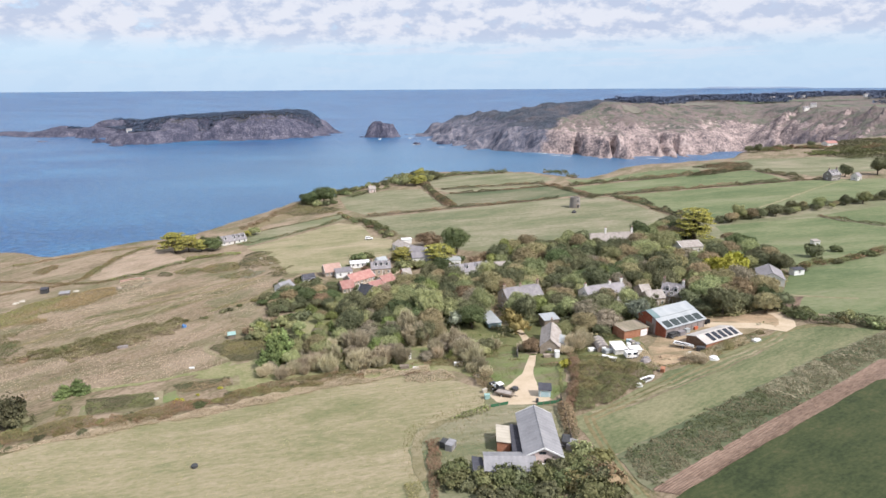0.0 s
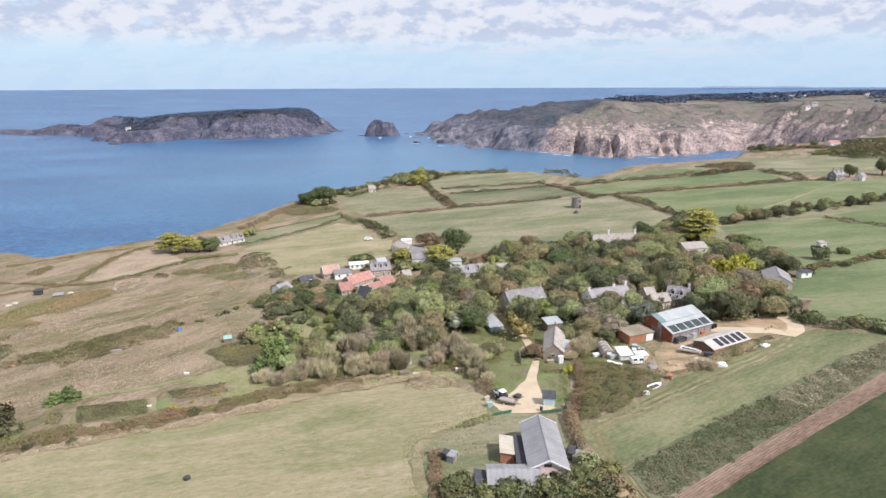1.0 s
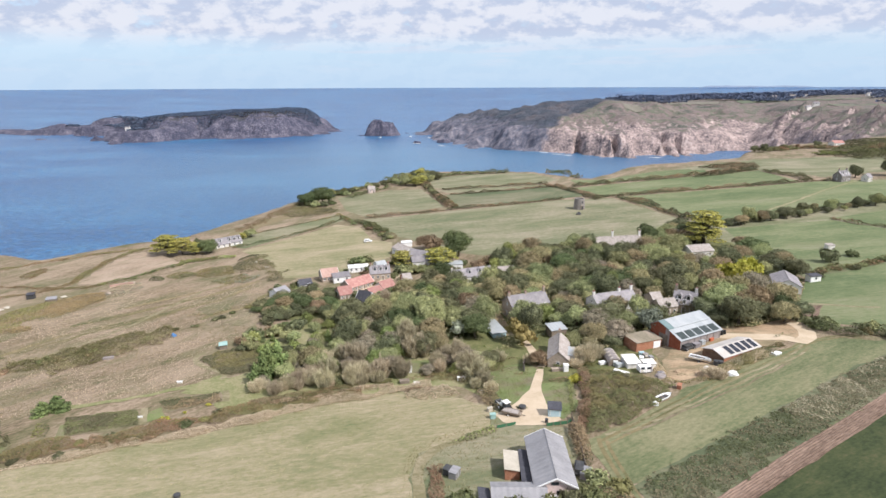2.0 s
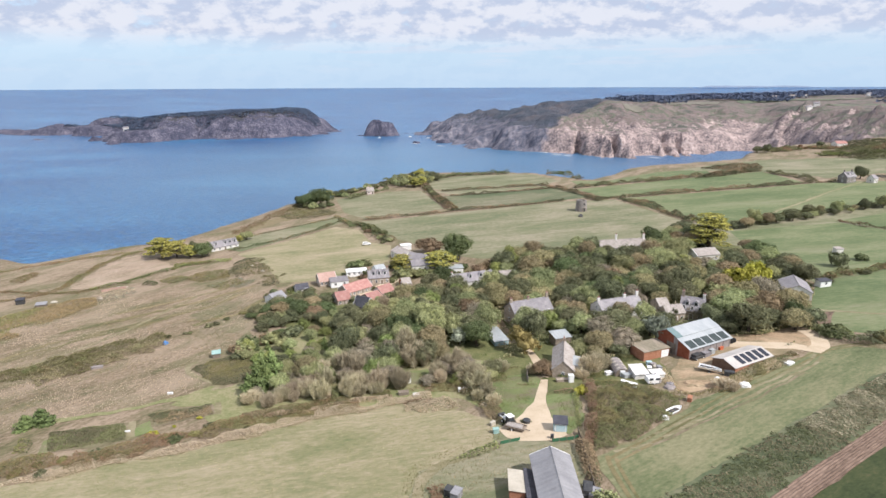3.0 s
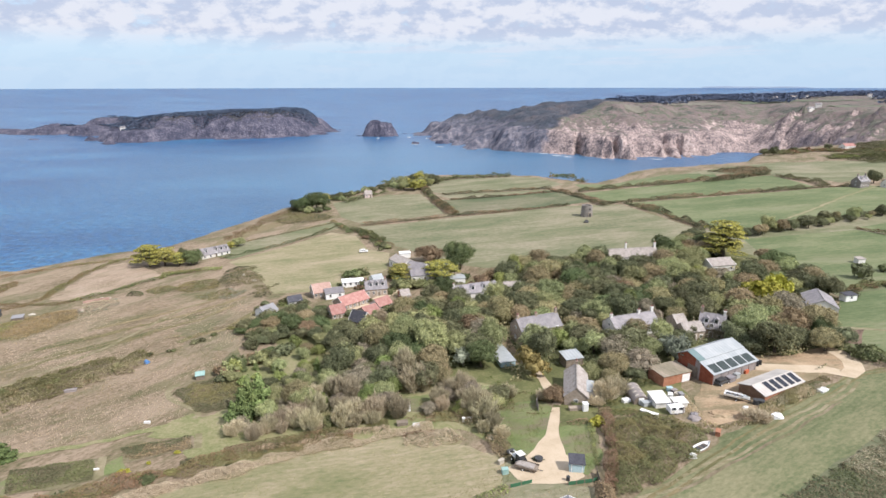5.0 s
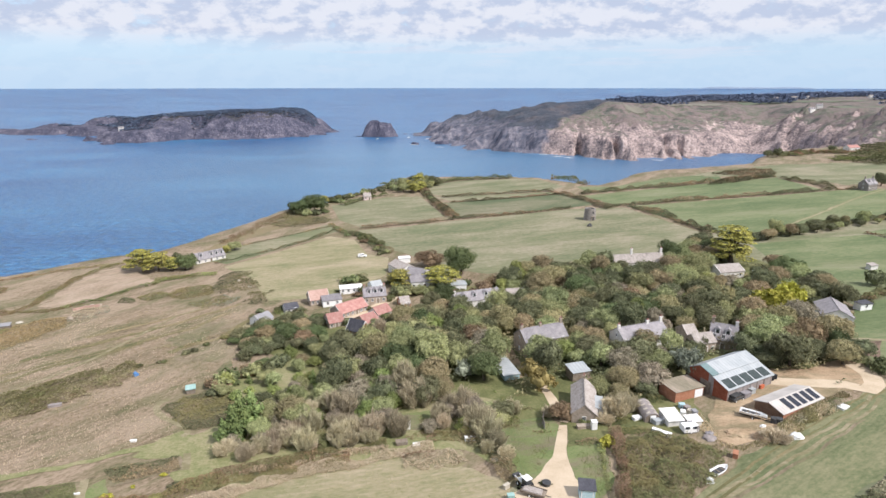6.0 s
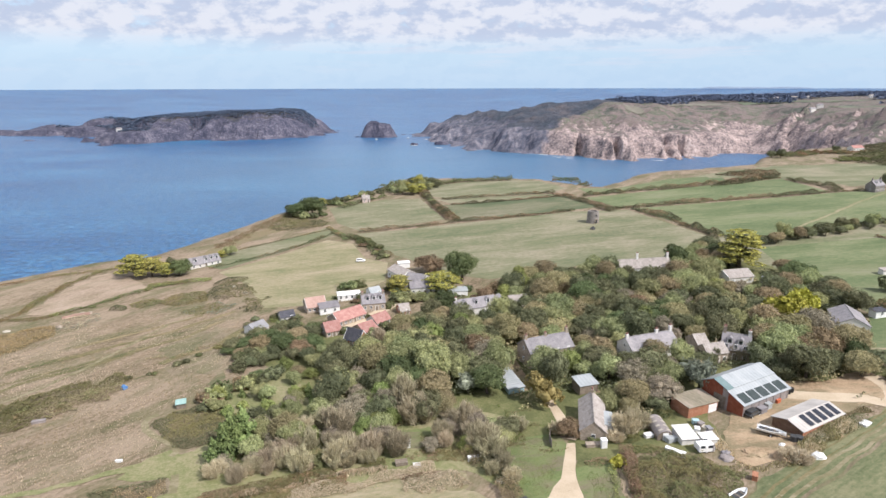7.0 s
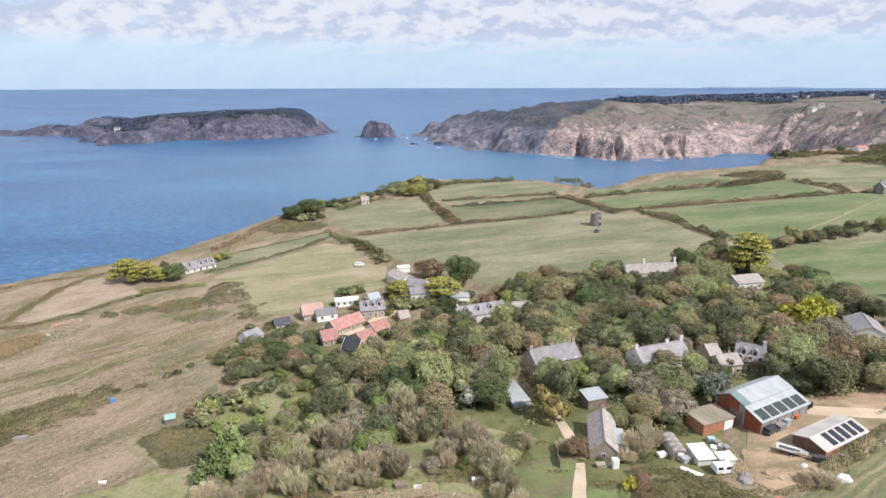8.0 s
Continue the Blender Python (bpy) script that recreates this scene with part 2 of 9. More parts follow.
def rock_face(name, colours, top, west=None, border=0.0, level=50.0):
    """Cliff: banded, cracked rock where it is steep, heath where it lies flatter."""
    m = surface(name, colours, 34.0, 5.0, 0.95, 0.0, spread=0.55, spec=0.15)
    nt = m.node_tree
    link = nt.links.new
    b = nt.nodes["Principled BSDF"]
    co = node(nt, "ShaderNodeTexCoord")
    mp = node(nt, "ShaderNodeMapping", vector_type="TEXTURE")
    mp.inputs["Scale"].default_value = (16, 16, 40)
    mp.inputs["Rotation"].default_value = (0.35, 0.25, 0.3)
    link(co.outputs["Object"], mp.inputs["Vector"])
    cr = node(nt, "ShaderNodeTexNoise")
    cr.inputs["Scale"].default_value, cr.inputs["Detail"].default_value, cr.inputs["Roughness"].default_value = 1.0, 8, 0.68
    link(mp.outputs[0], cr.inputs["Vector"])
    bm = node(nt, "ShaderNodeBump")
    bm.inputs["Strength"].default_value, bm.inputs["Distance"].default_value = 1.0, 9.0
    link(cr.outputs["Fac"], bm.inputs["Height"])
    link(bm.outputs[0], b.inputs["Normal"])
    heath = node(nt, "ShaderNodeTexNoise")
    heath.inputs["Scale"].default_value, heath.inputs["Detail"].default_value, heath.inputs["Roughness"].default_value = 1 / 60, 10, 0.66
    link(co.outputs["Object"], heath.inputs["Vector"])
    hr = ramp(nt, [(0.34 + 0.3 * i / (len(top) - 1), c) for i, c in enumerate(top)])
    link(heath.outputs["Fac"], hr.inputs["Fac"])
    geo = node(nt, "ShaderNodeNewGeometry")
    sep = node(nt, "ShaderNodeSeparateXYZ")
    link(geo.outputs["True Normal"], sep.inputs[0])
    # bare rock low down and where it is steep, heath above
    oz = node(nt, "ShaderNodeSeparateXYZ")
    link(co.outputs["Object"], oz.inputs[0])
    broken = node(nt, "ShaderNodeMath", operation="MULTIPLY_ADD")
    link(cr.outputs["Fac"], broken.inputs[0])
    broken.inputs[1].default_value = 105
    link(oz.outputs[2], broken.inputs[2])
    slope = node(nt, "ShaderNodeMath", operation="MULTIPLY_ADD")
    link(sep.outputs[2], slope.inputs[0])
    slope.inputs[1].default_value = 120
    link(broken.outputs[0], slope.inputs[2])
    grown = node(nt, "ShaderNodeMapRange", interpolation_type="SMOOTHSTEP")
    grown.inputs["From Min"].default_value, grown.inputs["From Max"].default_value = level + 159, level + 175
    link(slope.outputs[0], grown.inputs["Value"])
    mix = node(nt, "ShaderNodeMix", data_type="RGBA")
    link(grown.outputs[0], mix.inputs["Factor"])
    old = b.inputs["Base Color"].links[0].from_socket
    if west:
        # darker rock west of the border, its blue tones put in for haze
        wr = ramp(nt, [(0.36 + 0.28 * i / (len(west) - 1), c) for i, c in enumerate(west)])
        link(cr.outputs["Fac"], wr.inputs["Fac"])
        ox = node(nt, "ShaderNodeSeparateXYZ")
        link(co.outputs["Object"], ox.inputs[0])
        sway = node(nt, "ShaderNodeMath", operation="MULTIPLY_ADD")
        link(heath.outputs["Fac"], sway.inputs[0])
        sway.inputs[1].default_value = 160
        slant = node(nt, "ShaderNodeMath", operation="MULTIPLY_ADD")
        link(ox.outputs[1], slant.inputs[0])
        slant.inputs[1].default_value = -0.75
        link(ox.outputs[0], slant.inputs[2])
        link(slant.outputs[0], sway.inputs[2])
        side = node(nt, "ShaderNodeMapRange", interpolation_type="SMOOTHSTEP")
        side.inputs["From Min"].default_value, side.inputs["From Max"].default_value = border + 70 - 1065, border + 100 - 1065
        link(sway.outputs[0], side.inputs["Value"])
        rock_mix = node(nt, "ShaderNodeMix", data_type="RGBA")
        link(side.outputs[0], rock_mix.inputs["Factor"])
        link(wr.outputs[0], rock_mix.inputs["A"])
        link(old, rock_mix.inputs["B"])
        old = rock_mix.outputs["Result"]
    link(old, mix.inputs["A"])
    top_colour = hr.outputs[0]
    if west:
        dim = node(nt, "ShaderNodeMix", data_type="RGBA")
        # blue-grey heath tones west of the border carry distance haze too
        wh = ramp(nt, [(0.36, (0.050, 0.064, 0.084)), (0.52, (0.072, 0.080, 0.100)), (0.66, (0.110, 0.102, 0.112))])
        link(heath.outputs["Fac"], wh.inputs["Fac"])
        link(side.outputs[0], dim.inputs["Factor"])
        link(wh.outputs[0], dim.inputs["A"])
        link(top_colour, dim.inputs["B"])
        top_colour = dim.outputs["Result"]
    link(top_colour, mix.inputs["B"])
    link(mix.outputs["Result"], b.inputs["Base Color"])
    return m


def glass_pane(name):
    m = surface(name, [(0.02, 0.025, 0.03), (0.05, 0.06, 0.07)], 1.0, 0.3, 0.08, 0.0, spec=0.6)
    return m


def water():
    m = surface("sea_water", [(0.004, 0.046, 0.150), (0.008, 0.076, 0.205), (0.022, 0.120, 0.265), (0.055, 0.195, 0.340)], 150.0, 6.0, 0.28, 0.0, spread=0.55, stretch=2.5, turn=8, streak=4.0, spec=0.5)
    nt = m.node_tree
    link = nt.links.new
    co = node(nt, "ShaderNodeTexCoord")
    n = node(nt, "ShaderNodeTexNoise")
    n.inputs["Scale"].default_value, n.inputs["Detail"].default_value, n.inputs["Roughness"].default_value = 1 / 6, 7, 0.66
    link(co.outputs["Object"], n.inputs["Vector"])
    bm = node(nt, "ShaderNodeBump")
    bm.inputs["Strength"].default_value, bm.inputs["Distance"].default_value = 1.0, 2.4
    link(n.outputs["Fac"], bm.inputs["Height"])
    b = nt.nodes["Principled BSDF"]
    link(bm.outputs[0], b.inputs["Normal"])
    # dark and light faces of short wavelets painted into the colour
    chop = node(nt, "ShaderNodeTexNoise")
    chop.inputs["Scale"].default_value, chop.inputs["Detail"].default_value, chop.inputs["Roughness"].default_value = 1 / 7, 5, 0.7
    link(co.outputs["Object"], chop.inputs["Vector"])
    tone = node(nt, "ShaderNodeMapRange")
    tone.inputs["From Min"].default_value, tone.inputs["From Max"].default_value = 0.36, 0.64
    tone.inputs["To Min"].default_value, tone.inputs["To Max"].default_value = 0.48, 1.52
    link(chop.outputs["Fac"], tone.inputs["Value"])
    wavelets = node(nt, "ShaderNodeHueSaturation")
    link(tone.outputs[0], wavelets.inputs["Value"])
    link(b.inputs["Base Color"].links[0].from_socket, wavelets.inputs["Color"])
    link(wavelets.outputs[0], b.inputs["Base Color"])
    # paler patch off the headland: sky reflection of calm water painted into the colour
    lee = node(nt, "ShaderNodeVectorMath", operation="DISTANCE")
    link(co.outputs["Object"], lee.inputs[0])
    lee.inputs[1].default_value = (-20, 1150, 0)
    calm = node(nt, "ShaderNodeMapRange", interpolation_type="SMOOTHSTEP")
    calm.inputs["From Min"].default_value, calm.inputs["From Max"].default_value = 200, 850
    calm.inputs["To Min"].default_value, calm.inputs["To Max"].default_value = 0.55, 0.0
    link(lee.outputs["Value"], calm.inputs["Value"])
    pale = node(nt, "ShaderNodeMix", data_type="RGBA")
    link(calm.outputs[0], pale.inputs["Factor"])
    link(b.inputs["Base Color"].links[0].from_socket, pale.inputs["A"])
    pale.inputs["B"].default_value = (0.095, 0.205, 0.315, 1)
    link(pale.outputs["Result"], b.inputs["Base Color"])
    return m


SEA = water()
HEATH = surface("dry_heath_grass", [(0.115, 0.092, 0.055), (0.180, 0.141, 0.089), (0.249, 0.190, 0.132), (0.310, 0.242, 0.175), (0.249, 0.198, 0.131)], 11, 0.7, 0.95, 0.6, spread=0.55, stretch=1.8, turn=55, streak=1.3, patch=([(0.097, 0.096, 0.042), (0.144, 0.132, 0.069), (0.194, 0.163, 0.101), (0.230, 0.184, 0.126)], 9, 0.38))
FADED = surface("faded_brown_grass", [(0.13, 0.104, 0.066), (0.18, 0.144, 0.095), (0.235, 0.19, 0.13), (0.28, 0.23, 0.16)], 6, 0.9, 0.95, 0.5, spread=0.5, stretch=1.8, turn=55, streak=1.2, patch=([(0.10, 0.105, 0.05), (0.15, 0.14, 0.075), (0.21, 0.18, 0.11)], 6, 0.4))
PATHGRASS = surface("trodden_grass", [(0.20, 0.178, 0.105), (0.26, 0.225, 0.142), (0.31, 0.268, 0.178)], 3, 0.6, 0.95, 0.4, spread=0.5, patch=([(0.15, 0.14, 0.07), (0.22, 0.19, 0.11)], 3, 0.45))
BLEACHED = surface("bleached_grass", [(0.223, 0.169, 0.117), (0.294, 0.226, 0.163), (0.356, 0.277, 0.211), (0.404, 0.320, 0.252)], 9, 0.6, 0.95, 0.5, spread=0.5, stretch=1.6, turn=55, streak=0.9, patch=([(0.190, 0.155, 0.096), (0.266, 0.211, 0.144), (0.314, 0.254, 0.182)], 7, 0.3))
PALEFIELD = surface("far_pale_field", [(0.135, 0.128, 0.105), (0.17, 0.16, 0.13), (0.20, 0.188, 0.152)], 30, 6, 0.95, 0.0)
FARGREEN = surface("far_green_field", [(0.105, 0.125, 0.085), (0.13, 0.15, 0.10), (0.15, 0.165, 0.115)], 40, 6, 0.95, 0.0)
HAY = surface("mown_hay_field", [(0.178, 0.181, 0.095), (0.244, 0.221, 0.126), (0.297, 0.255, 0.163), (0.356, 0.301, 0.208)], 15, 0.8, 0.95, 0.4, spread=0.5, stretch=2.0, turn=12, streak=1.1, patch=([(0.140, 0.154, 0.071), (0.205, 0.196, 0.103), (0.270, 0.232, 0.144)], 11, 0.35))
FLOOR = surface("woodland_floor", [(0.078, 0.086, 0.035), (0.133, 0.140, 0.056), (0.203, 0.187, 0.094)], 7, 0.6, 0.95, 0.5, spread=0.45)
# PASTURE and GREEN carry extra blue for the haze over far fields
PASTURE = surface("dry_pasture", [(0.125, 0.138, 0.076), (0.182, 0.181, 0.106), (0.242, 0.222, 0.147), (0.291, 0.255, 0.187)], 24, 1.2, 0.95, 0.4, spread=0.45, stretch=1.8, turn=10, streak=2.0, patch=([(0.097, 0.119, 0.059), (0.148, 0.160, 0.086), (0.194, 0.189, 0.111)], 20, 0.4))
GREEN = surface("green_pasture", [(0.095, 0.128, 0.059), (0.14, 0.17, 0.080), (0.185, 0.20, 0.106), (0.21, 0.21, 0.130)], 22, 1.0, 0.95, 0.4, spread=0.45, stretch=2.5, turn=8, streak=1.8, patch=([(0.08, 0.115, 0.050), (0.12, 0.15, 0.068), (0.165, 0.18, 0.094)], 18, 0.45))
DARKGREEN = surface("dark_crop_grass", [(0.024, 0.035, 0.013), (0.038, 0.052, 0.019), (0.054, 0.066, 0.025), (0.080, 0.080, 0.036)], 9, 0.7, 0.95, 0.4, spread=0.5, stretch=1.6, turn=33, streak=0.9)
WORN = surface("worn_grass", [(0.081, 0.086, 0.037), (0.123, 0.119, 0.053), (0.172, 0.148, 0.073), (0.246, 0.197, 0.110)], 18, 0.9, 0.95, 0.4, spread=0.45, stretch=1.8, turn=33, streak=1.6, patch=([(0.118, 0.109, 0.048), (0.204, 0.168, 0.088), (0.279, 0.217, 0.128)], 10, 0.4))
MEADOW = surface("dark_meadow_grass", [(0.079, 0.098, 0.045), (0.118, 0.137, 0.065), (0.167, 0.173, 0.090), (0.233, 0.222, 0.127)], 20, 0.7, 0.95, 0.4, spread=0.45, stretch=1.8, turn=33, streak=1.2, patch=([(0.120, 0.127, 0.064), (0.197, 0.190, 0.106), (0.269, 0.246, 0.147)], 14, 0.42))
DULL = surface("dull_green_grass", [(0.085, 0.102, 0.054), (0.130, 0.140, 0.078), (0.180, 0.172, 0.108), (0.225, 0.200, 0.140)], 22, 1.0, 0.95, 0.4, spread=0.45, stretch=2.2, turn=8, streak=1.8, patch=([(0.075, 0.098, 0.050), (0.115, 0.132, 0.070)], 24, 0.4))
ROUGH = surface("rough_garden_grass", [(0.118, 0.140, 0.055), (0.180, 0.190, 0.082), (0.250, 0.232, 0.125), (0.300, 0.262, 0.160)], 8, 0.7, 0.95, 0.4, spread=0.5)
LAWN = surface("garden_lawn", [(0.106, 0.142, 0.051), (0.158, 0.191, 0.075), (0.201, 0.201, 0.106)], 6, 0.5, 0.95, 0.3, spread=0.45, patch=([(0.138, 0.127, 0.075), (0.212, 0.176, 0.117)], 4, 0.35))
RUST = surface("bracken_slope", [(0.105, 0.078, 0.042), (0.165, 0.125, 0.07), (0.225, 0.175, 0.105), (0.15, 0.14, 0.068), (0.26, 0.215, 0.14)], 10, 0.9, 0.95, 0.6, spread=0.5, stretch=2, turn=20)
SOIL = surface("ploughed_soil", [(0.092, 0.062, 0.045), (0.158, 0.108, 0.080), (0.220, 0.153, 0.116), (0.263, 0.190, 0.144)], 5, 0.35, 0.95, 0.6, spread=0.5, stretch=5, turn=33, streak=0.5)
SAND = surface("sandy_gravel", [(0.407, 0.323, 0.221), (0.504, 0.408, 0.294), (0.563, 0.465, 0.347)], 5, 0.25, 0.95, 0.3, spread=0.4)
YARD = surface("trodden_yard", [(0.238, 0.167, 0.100), (0.367, 0.265, 0.171), (0.454, 0.343, 0.228)], 7, 0.5, 0.95, 0.4, spread=0.45, patch=([(0.170, 0.140, 0.080), (0.235, 0.190, 0.115), (0.320, 0.250, 0.165)], 4, 0.48))
# bluish rock and heath tones have distance haze put into the colour
CLIFF = rock_face("hazy_granite_cliff", [(0.066, 0.058, 0.070), (0.235, 0.192, 0.188), (0.43, 0.34, 0.318), (0.58, 0.478, 0.44)], [(0.084, 0.096, 0.080), (0.140, 0.132, 0.118), (0.215, 0.168, 0.160), (0.125, 0.138, 0.104), (0.225, 0.184, 0.168)], [(0.070, 0.080, 0.112), (0.140, 0.140, 0.176), (0.260, 0.242, 0.268)], 230.0, 46.0)
DARKCLIFF = rock_face("hazy_weathered_cliff", [(0.034, 0.040, 0.066), (0.086, 0.086, 0.122), (0.215, 0.200, 0.240)], [(0.036, 0.042, 0.046), (0.060, 0.062, 0.068), (0.096, 0.086, 0.090)], level=46.0)
# pale blue of distance haze put into the land's own colour
FARLAND = surface("hazy_blue_land", [(0.247, 0.312, 0.419), (0.281, 0.344, 0.449)], 200, 40, 0.95, 0.0)
SLATE = surface("slate_roof", [(0.16, 0.15, 0.16), (0.24, 0.225, 0.235), (0.31, 0.29, 0.29)], 1.6, 0.3, 0.7, 0.3, vary=0.12)
OLDTILE = surface("weathered_tile_roof", [(0.215, 0.190, 0.172), (0.330, 0.295, 0.270), (0.425, 0.385, 0.355)], 1.2, 0.3, 0.85, 0.4, vary=0.1)
REDTILE = surface("red_clay_tiles", [(0.262, 0.125, 0.106), (0.352, 0.179, 0.155), (0.423, 0.271, 0.238)], 1.5, 0.3, 0.8, 0.3, vary=0.12)
FADEDTILE = surface("faded_clay_tiles", [(0.30, 0.19, 0.155), (0.40, 0.265, 0.22), (0.47, 0.33, 0.285)], 1.5, 0.3, 0.8, 0.3)
GREYSHEET = sheet_metal("grey_fibre_cement_sheet", [(0.206, 0.201, 0.210), (0.266, 0.262, 0.271), (0.309, 0.299, 0.309)], 1.1)
PALESHEET = sheet_metal("pale_metal_sheet", [(0.294, 0.320, 0.331), (0.363, 0.385, 0.396), (0.421, 0.437, 0.442)], 1.0, rough=0.4)
OLDSHEET = sheet_metal("buff_fibre_sheet", [(0.34, 0.31, 0.25), (0.44, 0.40, 0.33), (0.50, 0.46, 0.39)], 1.0, rough=0.7)
ASHSHEET = sheet_metal("ash_grey_fibre_sheet", [(0.36, 0.335, 0.31), (0.46, 0.43, 0.40), (0.52, 0.49, 0.455)], 1.0, rough=0.75)
GREENFELT = surface("mossy_felt_roof", [(0.163, 0.149, 0.106), (0.260, 0.224, 0.165), (0.348, 0.288, 0.238)], 2.0, 0.3, 0.9, 0.2, stretch=4, turn=90)
DARKFELT = surface("dark_slate_roof", [(0.035, 0.036, 0.045), (0.06, 0.06, 0.072), (0.10, 0.10, 0.115)], 1.4, 0.25, 0.6, 0.2, vary=0.15)
STONE = surface("granite_wall", [(0.218, 0.172, 0.132), (0.345, 0.287, 0.230), (0.460, 0.397, 0.333)], 0.9, 0.22, 0.9, 0.6, vary=0.1)
GREYSTONE = surface("grey_rubble_stone", [(0.130, 0.118, 0.108), (0.210, 0.192, 0.178), (0.300, 0.276, 0.258)], 0.9, 0.22, 0.9, 0.6, vary=0.1)
RENDER_WHITE = surface("white_limewash", [(0.526, 0.508, 0.470), (0.658, 0.639, 0.606), (0.714, 0.705, 0.677)], 2.5, 0.4, 0.85, 0.2)
RENDER_PINK = surface("pale_pink_render", [(0.50, 0.40, 0.37), (0.60, 0.49, 0.46), (0.66, 0.55, 0.52)], 2.2, 0.4, 0.85, 0.2)
BRICK = surface("orange_brick_wall", [(0.26, 0.115, 0.065), (0.36, 0.165, 0.10), (0.43, 0.23, 0.15)], 1.1, 0.2, 0.9, 0.4, vary=0.08)
REDWOOD = surface("red_painted_boards", [(0.160, 0.044, 0.022), (0.232, 0.068, 0.036), (0.272, 0.104, 0.064)], 1.0, 0.2, 0.75, 0.3)
BROWNBOARD = surface("brown_stained_boards", [(0.105, 0.062, 0.040), (0.165, 0.100, 0.066), (0.225, 0.145, 0.100)], 1.0, 0.2, 0.8, 0.3)
GREYBOARD = surface("grey_boarding", [(0.19, 0.165, 0.16), (0.27, 0.24, 0.23), (0.34, 0.30, 0.285)], 1.6, 0.25, 0.8, 0.3)
WHITE = surface("white_paint", [(0.66, 0.66, 0.66), (0.78, 0.78, 0.77), (0.82, 0.82, 0.80)], 0.8, 0.2, 0.55, 0.1)
PALEBLUE = surface("pale_blue_paint", [(0.294, 0.428, 0.478), (0.378, 0.521, 0.570), (0.441, 0.577, 0.616)], 0.8, 0.2, 0.7, 0.1)
TEAL = surface("turquoise_sheet", [(0.207, 0.353, 0.330), (0.287, 0.431, 0.400), (0.380, 0.490, 0.460)], 0.8, 0.2, 0.6, 0.1)
BARK = surface("bark", [(0.055, 0.042, 0.03), (0.10, 0.08, 0.06), (0.15, 0.125, 0.10)], 0.7, 0.12, 0.95, 0.6, vary=0.2)
PALEBARK = surface("pale_twigs", [(0.16, 0.135, 0.10), (0.25, 0.215, 0.165), (0.33, 0.29, 0.23)], 0.7, 0.12, 0.95, 0.3, vary=0.2)
TIMBER = surface("weathered_timber", [(0.13, 0.10, 0.075), (0.20, 0.165, 0.13), (0.27, 0.23, 0.19)], 0.6, 0.1, 0.9, 0.4, vary=0.15)
DARKMETAL = surface("dark_machine_paint", [(0.03, 0.032, 0.035), (0.055, 0.057, 0.06), (0.09, 0.085, 0.08)], 0.6, 0.15, 0.5, 0.1)
ORANGE = surface("orange_red_paint", [(0.40, 0.10, 0.045), (0.50, 0.14, 0.07), (0.52, 0.20, 0.12)], 0.6, 0.15, 0.55, 0.1)
BLUE = surface("blue_tarpaulin", [(0.05, 0.13, 0.30), (0.08, 0.19, 0.40), (0.15, 0.28, 0.48)], 0.5, 0.15, 0.55, 0.2)
GREENPAINT = surface("dark_green_netting", [(0.03, 0.10, 0.05), (0.045, 0.14, 0.075), (0.06, 0.17, 0.10)], 0.6, 0.1, 0.7, 0.2)
CELLS = surface("solar_cells", [(0.012, 0.014, 0.022), (0.02, 0.023, 0.034), (0.03, 0.034, 0.045)], 0.9, 0.2, 0.22, 0.0, spec=0.6)
SKYLIGHT = surface("grey_green_roof_light", [(0.030, 0.041, 0.041), (0.045, 0.059, 0.059), (0.066, 0.081, 0.081)], 1.2, 0.3, 0.6, 0.0)
PANE = glass_pane("window_glass")
TYRE = surface("tyre_rubber", [(0.015, 0.015, 0.015), (0.03, 0.03, 0.03)], 0.4, 0.1, 0.9, 0.2)
L_GREEN = leaves("sycamore_leaves", (0.175, 0.192, 0.091), (0.461, 0.480, 0.234), 0.02, 0.20, 0.18)
L_DARK = leaves("holm_oak_leaves", (0.087, 0.094, 0.051), (0.234, 0.242, 0.129), 0.022, 0.22, 0.18)
L_OLIVE = leaves("late_summer_leaves", (0.189, 0.163, 0.091), (0.466, 0.396, 0.223), 0.02, 0.20, 0.18)
L_LIME = leaves("light_green_leaves", (0.140, 0.173, 0.053), (0.328, 0.371, 0.130), 0.02)
L_BROWN = leaves("bare_twigs", (0.312, 0.272, 0.179), (0.590, 0.518, 0.359), 0.02)
L_TWIG = leaves("grey_twigs", (0.183, 0.157, 0.112), (0.408, 0.355, 0.263), 0.012, 0.15)
L_RUSSET = leaves("russet_leaves", (0.166, 0.125, 0.073), (0.367, 0.270, 0.163), 0.015, 0.2, 0.18)
L_SCRUB = leaves("thorn_scrub_leaves", (0.084, 0.088, 0.044), (0.135, 0.130, 0.069), 0.015)
L_BRAMBLE = leaves("bramble_leaves", (0.158, 0.148, 0.056), (0.219, 0.195, 0.087), 0.02)
L_ORANGE = leaves("orange_autumn_leaves", (0.195, 0.150, 0.058), (0.335, 0.255, 0.105), 0.012)
L_YELLOW = leaves("golden_cypress_leaves", (0.23, 0.225, 0.050), (0.60, 0.555, 0.145), 0.008, 0.12)
L_BRIGHT = leaves("golden_shrub_leaves", (0.25, 0.255, 0.035), (0.50, 0.475, 0.085), 0.01, 0.1)
L_SILVER = leaves("silver_leaves", (0.133, 0.150, 0.105), (0.286, 0.310, 0.233), 0.01)
L_HEDGE = leaves("hedge_leaves", (0.100, 0.117, 0.048), (0.176, 0.186, 0.084), 0.03)
L_RUST = leaves("bracken_fronds", (0.194, 0.132, 0.069), (0.291, 0.200, 0.115), 0.02)
